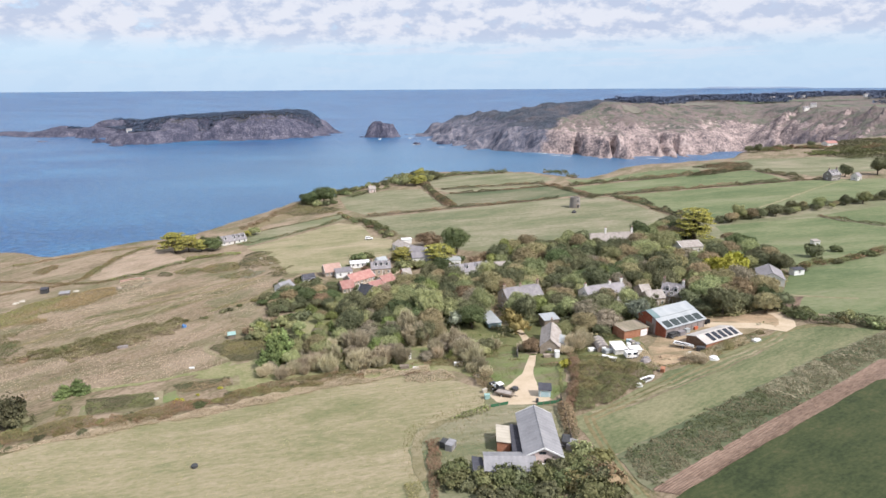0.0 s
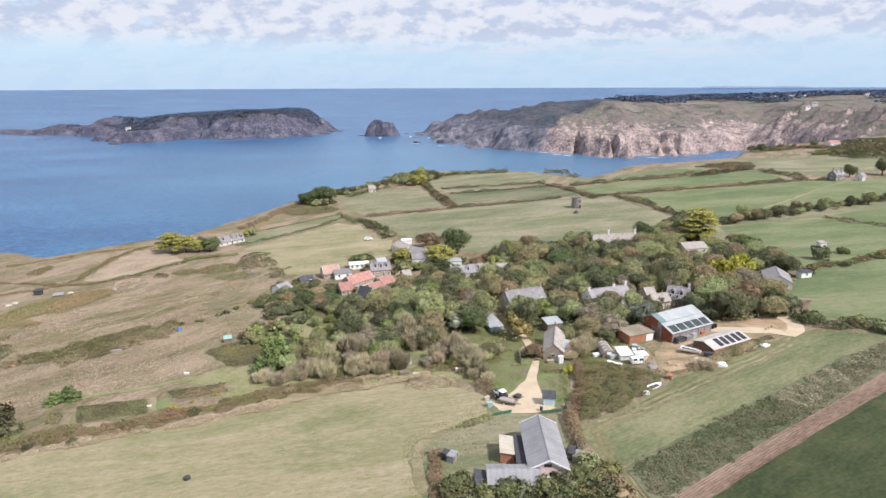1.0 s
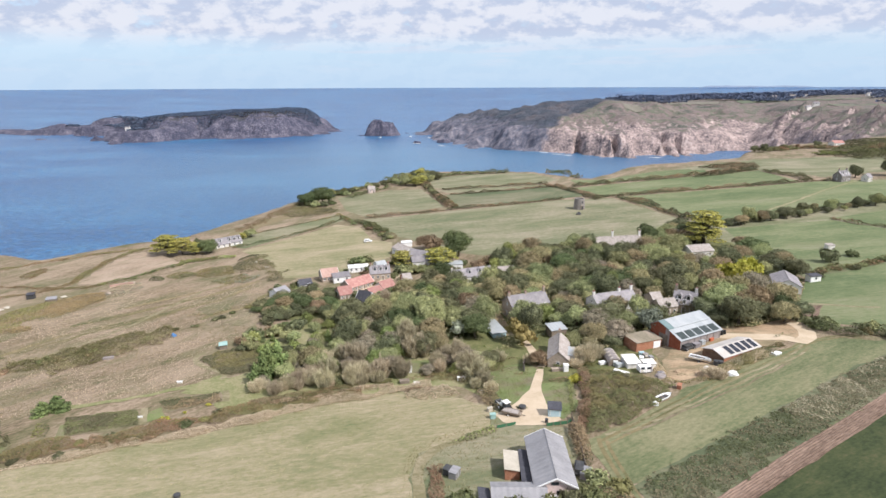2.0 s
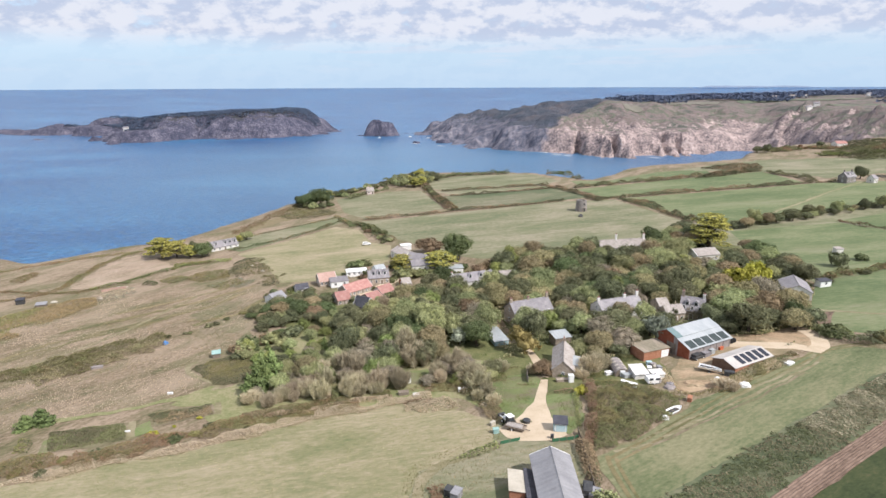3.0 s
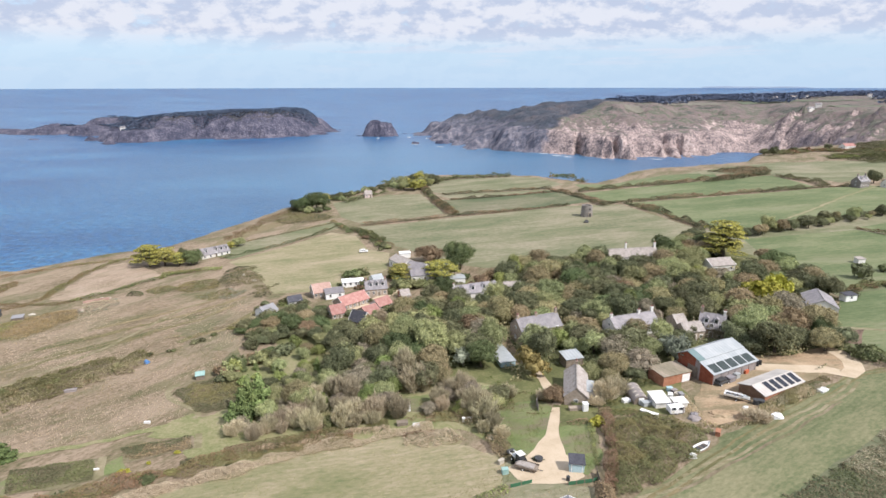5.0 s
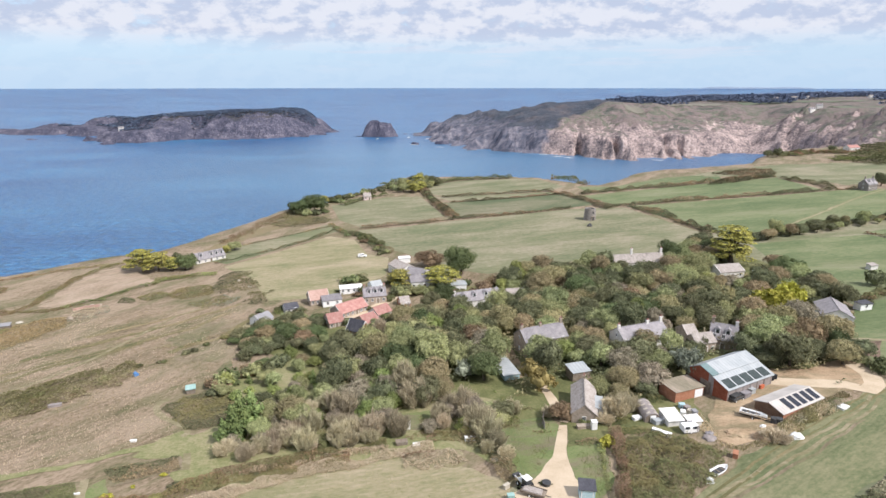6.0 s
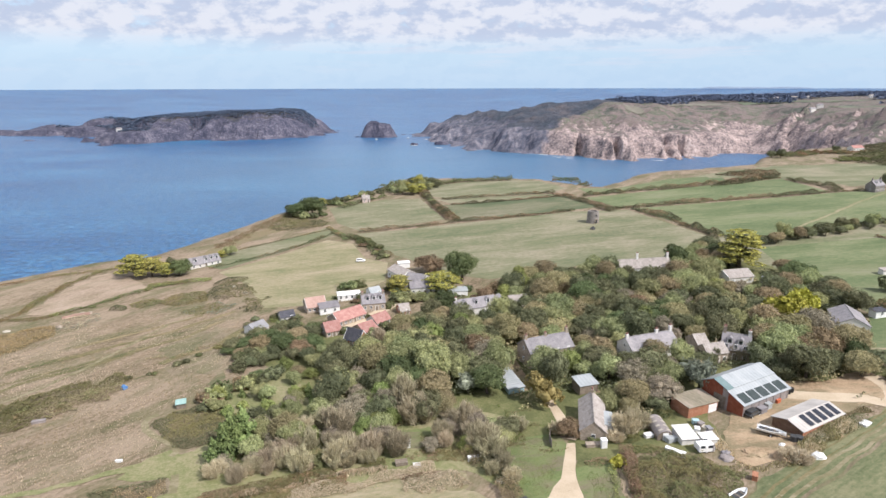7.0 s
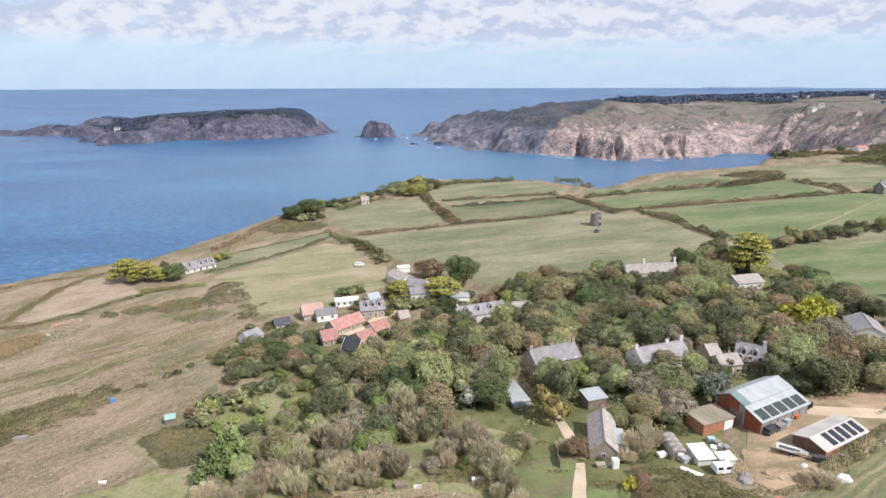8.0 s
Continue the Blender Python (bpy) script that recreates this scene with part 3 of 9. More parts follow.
L_STRAW = leaves("straw_grass", (0.496, 0.413, 0.286), (0.802, 0.678, 0.504), 0.01, 0.2, 0.4)
L_WEED = leaves("crop_weeds", (0.165, 0.150, 0.084), (0.325, 0.282, 0.175), 0.02)
L_VIVID = leaves("conifer_leaves", (0.105, 0.145, 0.052), (0.235, 0.290, 0.108), 0.01)
L_EVER = leaves("evergreen_leaves", (0.070, 0.096, 0.040), (0.150, 0.185, 0.078), 0.01)
# bluer than green: distance haze put into the leaf colour
L_FAR = leaves("hazy_far_wood_leaves", (0.061, 0.081, 0.127), (0.078, 0.100, 0.149), 0.01)


# ---------- shape of the land ----------
GROUND_FIT = [82.117, 4.47, -6.186, 0.77, -0.141, 2.519]
HOLLOWS = [(20, 163, 22, -1.2), (14, 238, 26, -2.4), (72, 266, 26, 2.0), (-90, 134, 26, 1.5), (240, 400, 80, 2.4)]
COAST = [(-900, 420), (-420, 350), *[(-243.8, 289.8), (-227.4, 291.2), (-202.4, 279.9), (-191.1, 284.3), (-173.5, 299.1), (-159.6, 307.2), (-141, 314), (-129.5, 343), (-121.8, 372.7), (-104.7, 424.8), (-78, 438.2), (-49.1, 491.6), (-22.5, 539.4), (58.2, 519.1), (76.6, 508.9), (98.6, 472.4), (113.4, 458.2), (150.1, 493.9), (179.6, 511.2), (206, 516.6), (262.3, 531.5), (300.3, 576.8), (370.2, 632.3), (431.3, 652.8), (529.3, 713.1)], (700, 820), (1200, 900), (1200, -500), (-900, -500)]


def inside_distance(poly, x, y):
    """Metres to the nearest edge of a closed outline, positive inside it."""
    x, y = np.asarray(x, float), np.asarray(y, float)
    best = np.full(x.shape, 1e12)
    within = np.zeros(x.shape, bool)
    for (ax, ay), (bx, by) in zip(poly, poly[1:] + poly[:1]):
        dx, dy = bx - ax, by - ay
        k = np.clip(((x - ax) * dx + (y - ay) * dy) / (dx * dx + dy * dy + 1e-9), 0, 1)
        best = np.minimum(best, (x - ax - k * dx) ** 2 + (y - ay - k * dy) ** 2)
        if ay != by:
            cross = ((ay > y) != (by > y)) & (x < dx * (y - ay) / (by - ay) + ax)
            within ^= cross
    return np.where(within, 1, -1) * np.sqrt(best)


def smooth(a, b, v):
    k = np.clip((v - a) / (b - a), 0, 1)
    return k * k * (3 - 2 * k)


def rough_field(x, y, size, seed, octaves=4):
    """Smooth random relief between about -1 and 1."""
    rng = np.random.RandomState(seed)
    total = np.zeros(np.shape(x))
    gain = 1.0
    for _ in range(octaves):
        grid = rng.rand(64, 64) * 2 - 1
        u, v = np.asarray(x) / size + rng.rand() * 64, np.asarray(y) / size + rng.rand() * 64
        i, j = np.floor(u).astype(int), np.floor(v).astype(int)
        fu, fv = u - i, v - j
        fu, fv = fu * fu * (3 - 2 * fu), fv * fv * (3 - 2 * fv)
        g = lambda a, b: grid[a % 64, b % 64]
        total += gain * ((g(i, j) * (1 - fu) + g(i + 1, j) * fu) * (1 - fv) + (g(i, j + 1) * (1 - fu) + g(i + 1, j + 1) * fu) * fv)
        size, gain = size / 2, gain / 2
    return total


def land(x, y):
    """Height of the fields above the sea."""
    x, y = np.asarray(x, float), np.asarray(y, float)
    u, v = 2.6 * np.tanh(x / 260), 2.2 * np.tanh((y - 150) / 220)
    c = GROUND_FIT
    z = c[0] + c[1] * u + c[2] * v + c[3] * u * u + c[4] * u * v + c[5] * v * v
    for hx, hy, r, h in HOLLOWS:
        z = z + h * np.exp(-((x - hx) ** 2 + (y - hy) ** 2) / (r * r))
    return z


def ground(x, y):
    return float(land(x, y))


def link_mesh(name, verts, faces, material, smooth_faces=True):
    me = bpy.data.meshes.new(name)
    verts, faces = np.asarray(verts, np.float32), np.asarray(faces, np.int32)
    n = faces.shape[1]
    me.vertices.add(len(verts))
    me.vertices.foreach_set("co", verts.ravel())
    me.loops.add(faces.size)
    me.loops.foreach_set("vertex_index", faces.ravel())
    me.polygons.add(len(faces))
    me.polygons.foreach_set("loop_start", np.arange(0, faces.size, n, dtype=np.int32))
    me.polygons.foreach_set("use_smooth", np.full(len(faces), smooth_faces))
    me.update(calc_edges=True)
    me.materials.append(material)
    return me


def grid_faces(nu, nv):
    i = np.arange((nu - 1) * (nv - 1))
    a = (i // (nv - 1)) * nv + i % (nv - 1)
    return np.stack([a, a + nv, a + nv + 1, a + 1], 1)


def terrain(name, xs, ys, height, material, label, category, craggy=False):
    X, Y = np.meshgrid(xs, ys, indexing="ij")
    Z = height(X, Y)
    me = link_mesh(name, np.stack([X.ravel(), Y.ravel(), Z.ravel()], 1), grid_faces(len(xs), len(ys)), material, not craggy)
    return tagged(new(name, me), label, category, kind="structure")


def plateau(X, Y):
    d = inside_distance(COAST, X, Y)
    rough = rough_field(X, Y, 40, 3)
    z = land(X, Y) + 0.0 * rough
    out = -d + 5 * rough
    return z * (1 - smooth(2, 55, out)) - 12 * smooth(30, 70, out)


ground_ob = terrain("ground", np.concatenate([np.arange(-420, 420, 6.0), np.arange(420, 1200, 14.0)]), np.concatenate([np.arange(-150, 620, 6.0), np.arange(620, 960, 10.0)]), plateau, HEATH, "dry tan heath grass on a coastal plateau with cliff edges", "ground")

HEADLAND = [*[(-131.9, 1968.9), (-42.7, 1896), (24.8, 1614.6), (66.9, 1522.6), (162, 1463.4), (231, 1373.6), (308.9, 1370.1), (380.7, 1300.6), (461.3, 1318.4), (531.6, 1337.3), (616.5, 1356.1), (678.1, 1376.6)], (735, 1345), (748, 1260), (728, 1150), (690, 1020), (640, 900), (720, 760), (2600, 700), (4200, 2200), (3000, 4200), (1500, 4300), (900, 3300), (420, 2700), (160, 2250), (-60, 2080)]


GEOS = [(311, 1369, 7, 48), (382, 1325, 6, 30), (504, 1334, 7, 22), (536, 1344, 6, 24), (120, 1530, 22, 30)]
BANDS = [((745, 1375), (850, 1430), 9, 13), ((766, 1275), (812, 1290), 8, 11), ((800, 1262), (890, 1225), 9, 14), ((790, 1425), (965, 1620), 11, 16), ((780, 1120), (850, 1160), 12, 14), ((850, 1300), (905, 1330), 12, 11)]


def headland_height(X, Y):
    """Cliffs in coves and buttresses, a heath slope above them, and a wooded plateau behind."""
    d = inside_distance(HEADLAND, X, Y)
    rough = rough_field(X, Y, 120, 11, 5)
    fine = rough_field(X, Y, 30, 12, 4)
    ribs = 1 - 2 * np.abs(rough_field(X, Y, 62, 13, 3))
    coves = d + 18 * rough + 10 * fine + 15 * ribs + 13 * rough_field(X, Y, 70, 14, 2) - 8
    # narrow clefts and sea caves in the cliff
    for gx, gy, half, deep in GEOS:
        coves = coves - deep * np.exp(-((X - gx - 0.12 * (Y - gy)) / half) ** 2) * smooth(95, 40, d)
    east = smooth(120, 330, X)
    right = smooth(690, 800, X) * smooth(1560, 1400, Y)
    cliff = (24 + 24 * east + 15 * rough) * smooth(-3, 58 + 10 * (1 - east) + 12 * fine, coves)
    grade = 0.34 - 0.19 * east + 0.26 * right
    cap = np.interp(X, [-130, -90, -60, -21, 35, 90, 112, 140, 180, 225, 300, 400, 650, 900], [18, 46, 60, 74, 78, 82, 90, 104, 111, 114, 112, 106, 101, 97]) + 4 * rough * east + 19 * smooth(450, 1300, d)
    z = cliff + grade * np.maximum(0.7 * d + 0.3 * coves - 34, 0)
    z = cap - np.log1p(np.exp(np.clip((cap - z) / 7, -40, 40))) * 7 + 7 * np.log(2) * np.exp(-np.abs(cap - z) / 20)
    # the gully that runs inland from the beach
    k = np.clip(((X - 720) * 180 + (Y - 1400) * 350) / (180 ** 2 + 350 ** 2), 0, 1)
    away = np.hypot(X - 720 - 180 * k, Y - 1400 - 350 * k)
    z = z - 46 * np.exp(-(away / 66) ** 2) * (1 - 0.7 * k) * smooth(0, 60, d)
    # bare rock ribs that stand out of the heath
    for (ax, ay), (bx, by), half, high in BANDS:
        k = np.clip(((X - ax) * (bx - ax) + (Y - ay) * (by - ay)) / ((bx - ax) ** 2 + (by - ay) ** 2), 0, 1)
        off = np.hypot(X - ax - (bx - ax) * k, Y - ay - (by - ay) * k) + 7 * fine
        z = z + high * (0.7 + 0.6 * fine) * smooth(half, half * 0.35, off)
    return z + 1.2 * fine - 30 * smooth(0, 34, -coves)


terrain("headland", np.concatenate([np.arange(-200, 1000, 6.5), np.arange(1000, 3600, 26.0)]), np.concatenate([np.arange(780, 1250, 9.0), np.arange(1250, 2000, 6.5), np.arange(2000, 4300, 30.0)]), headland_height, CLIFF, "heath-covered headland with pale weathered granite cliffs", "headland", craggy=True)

def headland_field(outline, material, label):
    """A pale field on the headland's plateau."""
    ob = drape("headland_field", fray(outline, 12, 20), material, label, cell=14)
    for v in ob.data.vertices:
        v.co.z = float(headland_height(np.array(v.co.x), np.array(v.co.y))) + 1.2
    ob.data.update()


ISLAND = [*[(-1548.5, 2035.8), (-1410.7, 2003.7), (-1277.1, 1972.6), (-1134.5, 1919.9), (-1064.5, 1853.6), (-1057.6, 1758), (-907.5, 1664), (-792.6, 1725.5), (-658.9, 1810.2), (-495, 1840), (-346.4, 1959.5)], (-330, 2080), (-420, 2280), (-760, 2330), (-1100, 2250), (-1500, 2200)]


def island_height(X, Y):
    """Steep ribs along the east side, a low shelf before the west end."""
    d = inside_distance(ISLAND, X, Y)
    rough = rough_field(X, Y, 110, 21, 5)
    fine = rough_field(X, Y, 30, 22, 4)
    ribs = 1 - 2 * np.abs(rough_field(X, Y, 58, 23, 3))
    coves = d + 20 * rough + 9 * fine + 13 * ribs + 20 * rough_field(X, Y, 95, 25, 2) - 9
    cap = np.interp(X, [-1560, -1410, -1277, -1192, -1114, -1012, -964, -906, -681, -568, -512, -475, -417, -350], [4, 18, 38, 52, 54, 42, 42, 60, 67, 75, 73, 66, 38, 4])
    shelf = smooth(-760, -860, X)
    z = cap * ((1 - shelf) * (0.72 * smooth(-4, 74, coves) + 0.28 * smooth(60, 120, coves)) + shelf * (0.52 * smooth(-4, 50, coves) + 0.48 * smooth(85, 150, coves)))
    return z + 3 * rough * smooth(0, 60, d) + 1.5 * fine - 25 * smooth(0, 40, -coves)


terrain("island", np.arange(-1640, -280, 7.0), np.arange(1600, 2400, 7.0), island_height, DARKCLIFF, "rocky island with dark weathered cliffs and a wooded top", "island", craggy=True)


def stack(name, x, y, rx, ry, h, seed, label):
    def height(X, Y):
        r = np.hypot((X - x) / rx, (Y - y) / ry)
        rough = rough_field(X, Y, rx * 0.5, seed, 5)
        return h * (1 - smooth(0.5, 1.0, r + 0.13 * rough)) * (1 + 0.18 * rough) - 4
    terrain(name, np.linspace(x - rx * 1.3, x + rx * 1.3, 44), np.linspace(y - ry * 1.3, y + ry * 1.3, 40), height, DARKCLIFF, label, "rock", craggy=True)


stack("sea_stack", -196, 1925, 62, 52, 47, 31, "steep dark rock stack standing in the sea")
for (sx, sy), r, h, sd in zip([(-71.9, 1652.1), (1.9, 1664.7), (-1212.9, 1803.7), (-915.6, 1664.4), (-260, 1909.5), (-1495.7, 2056.4), (-1503.7, 2081.5)], (14, 26, 22, 26, 16, 60, 90), (10, 12, 6, 7, 5, 12, 14), range(41, 48)):
    stack("skerry", sx, sy, r, r * 0.7, h, sd, "low dark rock awash in the sea")


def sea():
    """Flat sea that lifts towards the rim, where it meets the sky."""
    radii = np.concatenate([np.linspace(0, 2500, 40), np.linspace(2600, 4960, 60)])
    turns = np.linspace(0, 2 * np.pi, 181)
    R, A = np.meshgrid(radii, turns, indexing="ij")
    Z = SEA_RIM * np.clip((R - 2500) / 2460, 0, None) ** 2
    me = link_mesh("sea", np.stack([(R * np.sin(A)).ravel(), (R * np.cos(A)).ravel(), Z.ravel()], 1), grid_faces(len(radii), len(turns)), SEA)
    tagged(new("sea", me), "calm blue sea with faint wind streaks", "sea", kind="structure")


def far_coast(a0, a1, radius, z0, z1):
    """A low blue line of land on the sea's rim, between two bearings in degrees."""
    n = 60
    k = np.linspace(0, 1, n)
    top = z0 + (z1 - z0) * smooth(0, 0.14, k) * smooth(1, 0.72, k) * (0.82 + 0.12 * np.sin(k * 9) + 0.06 * np.sin(k * 31))
    turn = np.radians(a0 + (a1 - a0) * k)
    rows = [np.stack([(radius + out) * np.sin(turn), (radius + out) * np.cos(turn), zz], 1) for out, zz in ((0, np.full(n, z0 - 30)), (0, top), (15, top), (15, np.full(n, z0 - 30)))]
    me = link_mesh("far_coast", np.concatenate(rows), grid_faces(4, n), FARLAND)
    tagged(new("far_coast", me), "faint blue line of far land on the horizon", "backdrop", kind="structure")


SEA_RIM = 131.0
sea()
far_coast(22.4, 32.5, 4935, 127, 143)


# ---------- fields, lanes and yards ----------
def fray(outline, amount, step=2.5):
    """The outline with its edges broken into uneven short pieces."""
    out = []
    for i, (a, b) in enumerate(zip(outline, outline[1:] + outline[:1])):
        a, b = Vector(a), Vector(b)
        n = max(1, min(40, int((b - a).length / step)))
        for k in range(n):
            p = a.lerp(b, k / n)
            out.append((p.x + amount * noise.noise((p.x * 0.21, p.y * 0.21, 1.5)) * 1.6, p.y + amount * noise.noise((p.x * 0.21, p.y * 0.21, 9.5)) * 1.6))
    return out


def drape(name, outline, material, label, category="field", lift=0.06, cell=9.0, ragged=0.0):
    """A flat outline laid on the land, cut along a grid so that it follows the slope."""
    if ragged:
        outline = fray(list(outline), ragged)
    bm = bmesh.new()
    bm.faces.new([bm.verts.new((x, y, 0)) for x, y in outline])
    bmesh.ops.triangulate(bm, faces=bm.faces[:])
    xs, ys = [p[0] for p in outline], [p[1] for p in outline]
    for axis, low, high in ((0, min(xs), max(xs)), (1, min(ys), max(ys))):
        step = max(cell, (high - low) / 60)
        for k in range(1, int((high - low) / step) + 1):
            co, no = [0, 0, 0], [0, 0, 0]
            co[axis], no[axis] = low + k * step, 1
            bmesh.ops.bisect_plane(bm, geom=bm.verts[:] + bm.edges[:] + bm.faces[:], plane_co=co, plane_no=no)
    for v in bm.verts:
        v.co.z = ground(v.co.x, v.co.y) + lift
    bmesh.ops.recalc_face_normals(bm, faces=bm.faces[:])
    if sum(f.normal.z for f in bm.faces) < 0:
        bmesh.ops.reverse_faces(bm, faces=bm.faces[:])
    for f in bm.faces:
        f.smooth = True
    me = bpy.data.meshes.new(name)
    bm.to_mesh(me)
    bm.free()
    me.materials.append(material)
    return tagged(new(name, me), label, category, kind="structure")


def ribbon(line, width, wobble=0.0):
    """The outline of a lane of that width along a line."""
    pts = [Vector(p) for p in line]
    left, right = [], []
    for i, p in enumerate(pts):
        way = (pts[min(i + 1, len(pts) - 1)] - pts[max(i - 1, 0)]).normalized()
        side = Vector((-way.y, way.x)) * (width / 2 + wobble * (random.random() - 0.5))
        left.append(tuple(p + side))
        right.append(tuple(p - side))
    return left + right[::-1]


drape("hay_field", [*[(-93, 104.1), (-90.8, 105.7), (-82.1, 110.4), (-67.4, 117.1), (-50.5, 123), (-39.2, 130), (-26.3, 136), (-12.3, 140.2), (1, 136.2), (9.4, 131.2), (11.2, 125.9), (8.6, 118.8), (0.9, 115), (-5.7, 110.6), (-7.2, 102.1), (-4.9, 94), (-2.6, 86.6)], (-3, 40), (-3, -100), (-220, -100), (-190, 60)], HAY, "mown hay field of pale yellow-green stubble", lift=0.07, ragged=1.0)
drape("rough_paddock", [*[(11.4, 129), (7.5, 122.6), (-1.6, 119), (-8.7, 113.8), (-9.8, 102.3), (-7.3, 94.2), (-5, 85.5), (7.4, 85.4), (19.5, 88.5), (25, 99.3), (26.4, 118.9), (13.7, 119.1)]], PASTURE, "rough grass paddock round a barn", lift=0.06, ragged=1.2)
drape("pasture", [*[(28, 113.4), (38.4, 118.7), (53, 131.2), (74.6, 145.3), (102.3, 160.8), (125.8, 155.3)], (290, 190), (200, 118), *[(32.4, 97.6), (34.6, 84.1), (31.8, 84)]], MEADOW, "worn green pasture with dry tracks", lift=0.06, ragged=0.8)
drape("weedy_strip", [(32.8, 96.8), (38.1, 100.8), (46.0, 106.0), (56.2, 112.6), (69.1, 121.0), (85.0, 131.0), (101.4, 141.6), (124, 153.5), (250, 172), (240, 160), (108.6, 134.5), (93.2, 124.0), (79.5, 115.1), (66.4, 107.0), (54.8, 99.2), (45.4, 93.0), (35.6, 86.0)], DULL, "strip of tall weedy crop", lift=0.09, ragged=0.6)
wheel_line = [(31.7, 115.4), (39.7, 117.7), (49.9, 123.9), (59.3, 130.1), (70.6, 137.2), (81.0, 143.3), (92.4, 150.5), (97.5, 155.5)]
for dx, dy in ((-0.45, 0.75), (0.45, -0.75)):
    drape("wheel_track", ribbon([(x + dx, y + dy) for x, y in wheel_line], 0.75), PATHGRASS, "dry wheel track along the pasture", "track", lift=0.1, ragged=0.35)
drape("wheel_track", ribbon([(36, 114.2), (43.0, 117.6), (55.7, 125.3), (67.6, 132.6), (78.1, 139.2), (88, 145.5)], 0.7), FADED, "faint wheel track along the pasture", "track", lift=0.1, ragged=0.4)
drape("ploughed_strip", [(35.6, 86.0), (45.4, 93.0), (54.8, 99.2), (66.4, 107.0), (79.5, 115.1), (93.2, 124.0), (108.6, 134.5), (240, 160), (232, 147), (100.4, 123.4), (92, 118.2), (83.0, 112.6), (69.6, 103.9), (58.1, 96.4), (48.2, 89.9), (39.6, 84.2)], SOIL, "strip of reddish ploughed soil", lift=0.08, ragged=0.2)


def furrows(near, far, count, label):
    """Ploughed ridges that run along a strip between two edge lines."""
    near, far = np.array(near, float), np.array(far, float)
    k = np.linspace(0, 1, 260)
    edge = [np.stack([np.interp(k, np.linspace(0, 1, len(e)), e[:, i]) for i in (0, 1)], 1) for e in (near, far)]
    v = np.linspace(0.02, 0.98, count * 6)
    P = edge[0][:, None] * (1 - v)[None, :, None] + edge[1][:, None] * v[None, :, None]
    X, Y = P[..., 0], P[..., 1]
    clods = rough_field(X, Y, 1.1, 90, 3)
    Z = land(X, Y) + 0.13 + 0.17 * np.abs(np.sin(v * count * np.pi))[None, :] * (0.8 + 0.5 * clods) + 0.05 * clods
    me = link_mesh("ploughed_soil", np.stack([X.ravel(), Y.ravel(), Z.ravel()], 1), grid_faces(len(k), len(v))[:, ::-1], SOIL, False)
    tagged(new("ploughed_soil", me), label, "soil", kind="stuff")


furrows([(35.6, 86.0), (45.4, 93.0), (54.8, 99.2), (66.4, 107.0), (79.5, 115.1), (93.2, 124.0), (108.6, 134.5), (240, 160)], [(39.6, 84.2), (48.2, 89.9), (58.1, 96.4), (69.6, 103.9), (83.0, 112.6), (92, 118.2), (100.4, 123.4), (232, 147)], 8, "reddish ploughed ridges along a strip of soil")
drape("crop_field", [(36, 81.5), (39.6, 84.2), (48.2, 89.9), (58.1, 96.4), (69.6, 103.9), (83.0, 112.6), (92, 118.2), (100.4, 123.4), (240, 147.5), (250, -60), (10, -60), (14, 52)], DARKGREEN, "dark green crop field", lift=0.07, ragged=0.2)
drape("mill_field", [*[(-48.3, 356), (-22.4, 360.8), (6, 369.7), (77.6, 386), (108.5, 382.6), (128.7, 314.8), (102.8, 287.9), (60, 279.6), (18, 270.9), (1.9, 278.9), (-19.2, 307), (-29.1, 316.2)]], PASTURE, "wide dry pasture round a ruined tower", lift=0.06)
drape("west_field", [*[(-101.5, 293.1), (-82.4, 316.5), (-62.1, 344.7), (-47.3, 335.2), (-37.5, 307.6), (-26.2, 299.8), (-25.4, 272.8), (-45.6, 247.8), (-67.7, 246.3), (-83.4, 275.5)]], HAY, "sloping dry pasture", lift=0.06)
drape("strip_field", [*[(-116.3, 305.8), (-107.7, 327.1), (-86.4, 346.7), (-67.1, 373.6), (-59.7, 354.8), (-83.4, 320.4), (-101.5, 297.5)]], PASTURE, "narrow dry strip field", lift=0.06)
drape("corner_field", [*[(-76.1, 426.7), (-40.7, 449.7), (-16.7, 448.9), (0.6, 381.5), (-47.3, 362.1), (-62.8, 381.6)]], PASTURE, "small pasture behind the cliff edge", lift=0.06)
drape("clifftop_field", [*[(-16, 495), (22.9, 511.3), (56.8, 506.1), (74.8, 496.4), (89.7, 461.2), (74.2, 447.6), (7.1, 442.7), (-8.1, 454.2)]], PASTURE, "dry clifftop pasture", lift=0.06)
drape("hedged_field", [*[(-1.4, 421.9), (84.6, 434), (94.6, 394.9), (76.5, 390.2), (6.1, 376.7)]], DULL, "hedged dull green field", lift=0.06)
drape("hedged_field", [*[(-5.8, 443.7), (73.4, 442.7), (85.1, 436.4), (6.8, 424.2)]], PASTURE, "hedged pale field", lift=0.06)
drape("north_field", [*[(95.9, 459), (120.1, 450.1), (167.8, 476.2), (208.1, 480.3), (199.7, 455), (99.3, 434.1)]], GREEN, "green field above the bay", lift=0.06)
drape("north_field", [*[(93, 424), (199.8, 444.9), (236.4, 450.3), (236.6, 397.6), (177.2, 392.3), (105.2, 391.6)]], GREEN, "long green field between hedges", lift=0.06)
drape("east_field", [*[(111.1, 385.7), (205.9, 389.5), (259.6, 397.9), (307, 399.8), (259.9, 335.4), (206, 326.4), (147.5, 308.8), (133.5, 319.2)]], GREEN, "bright green field crossed by a path", lift=0.06)
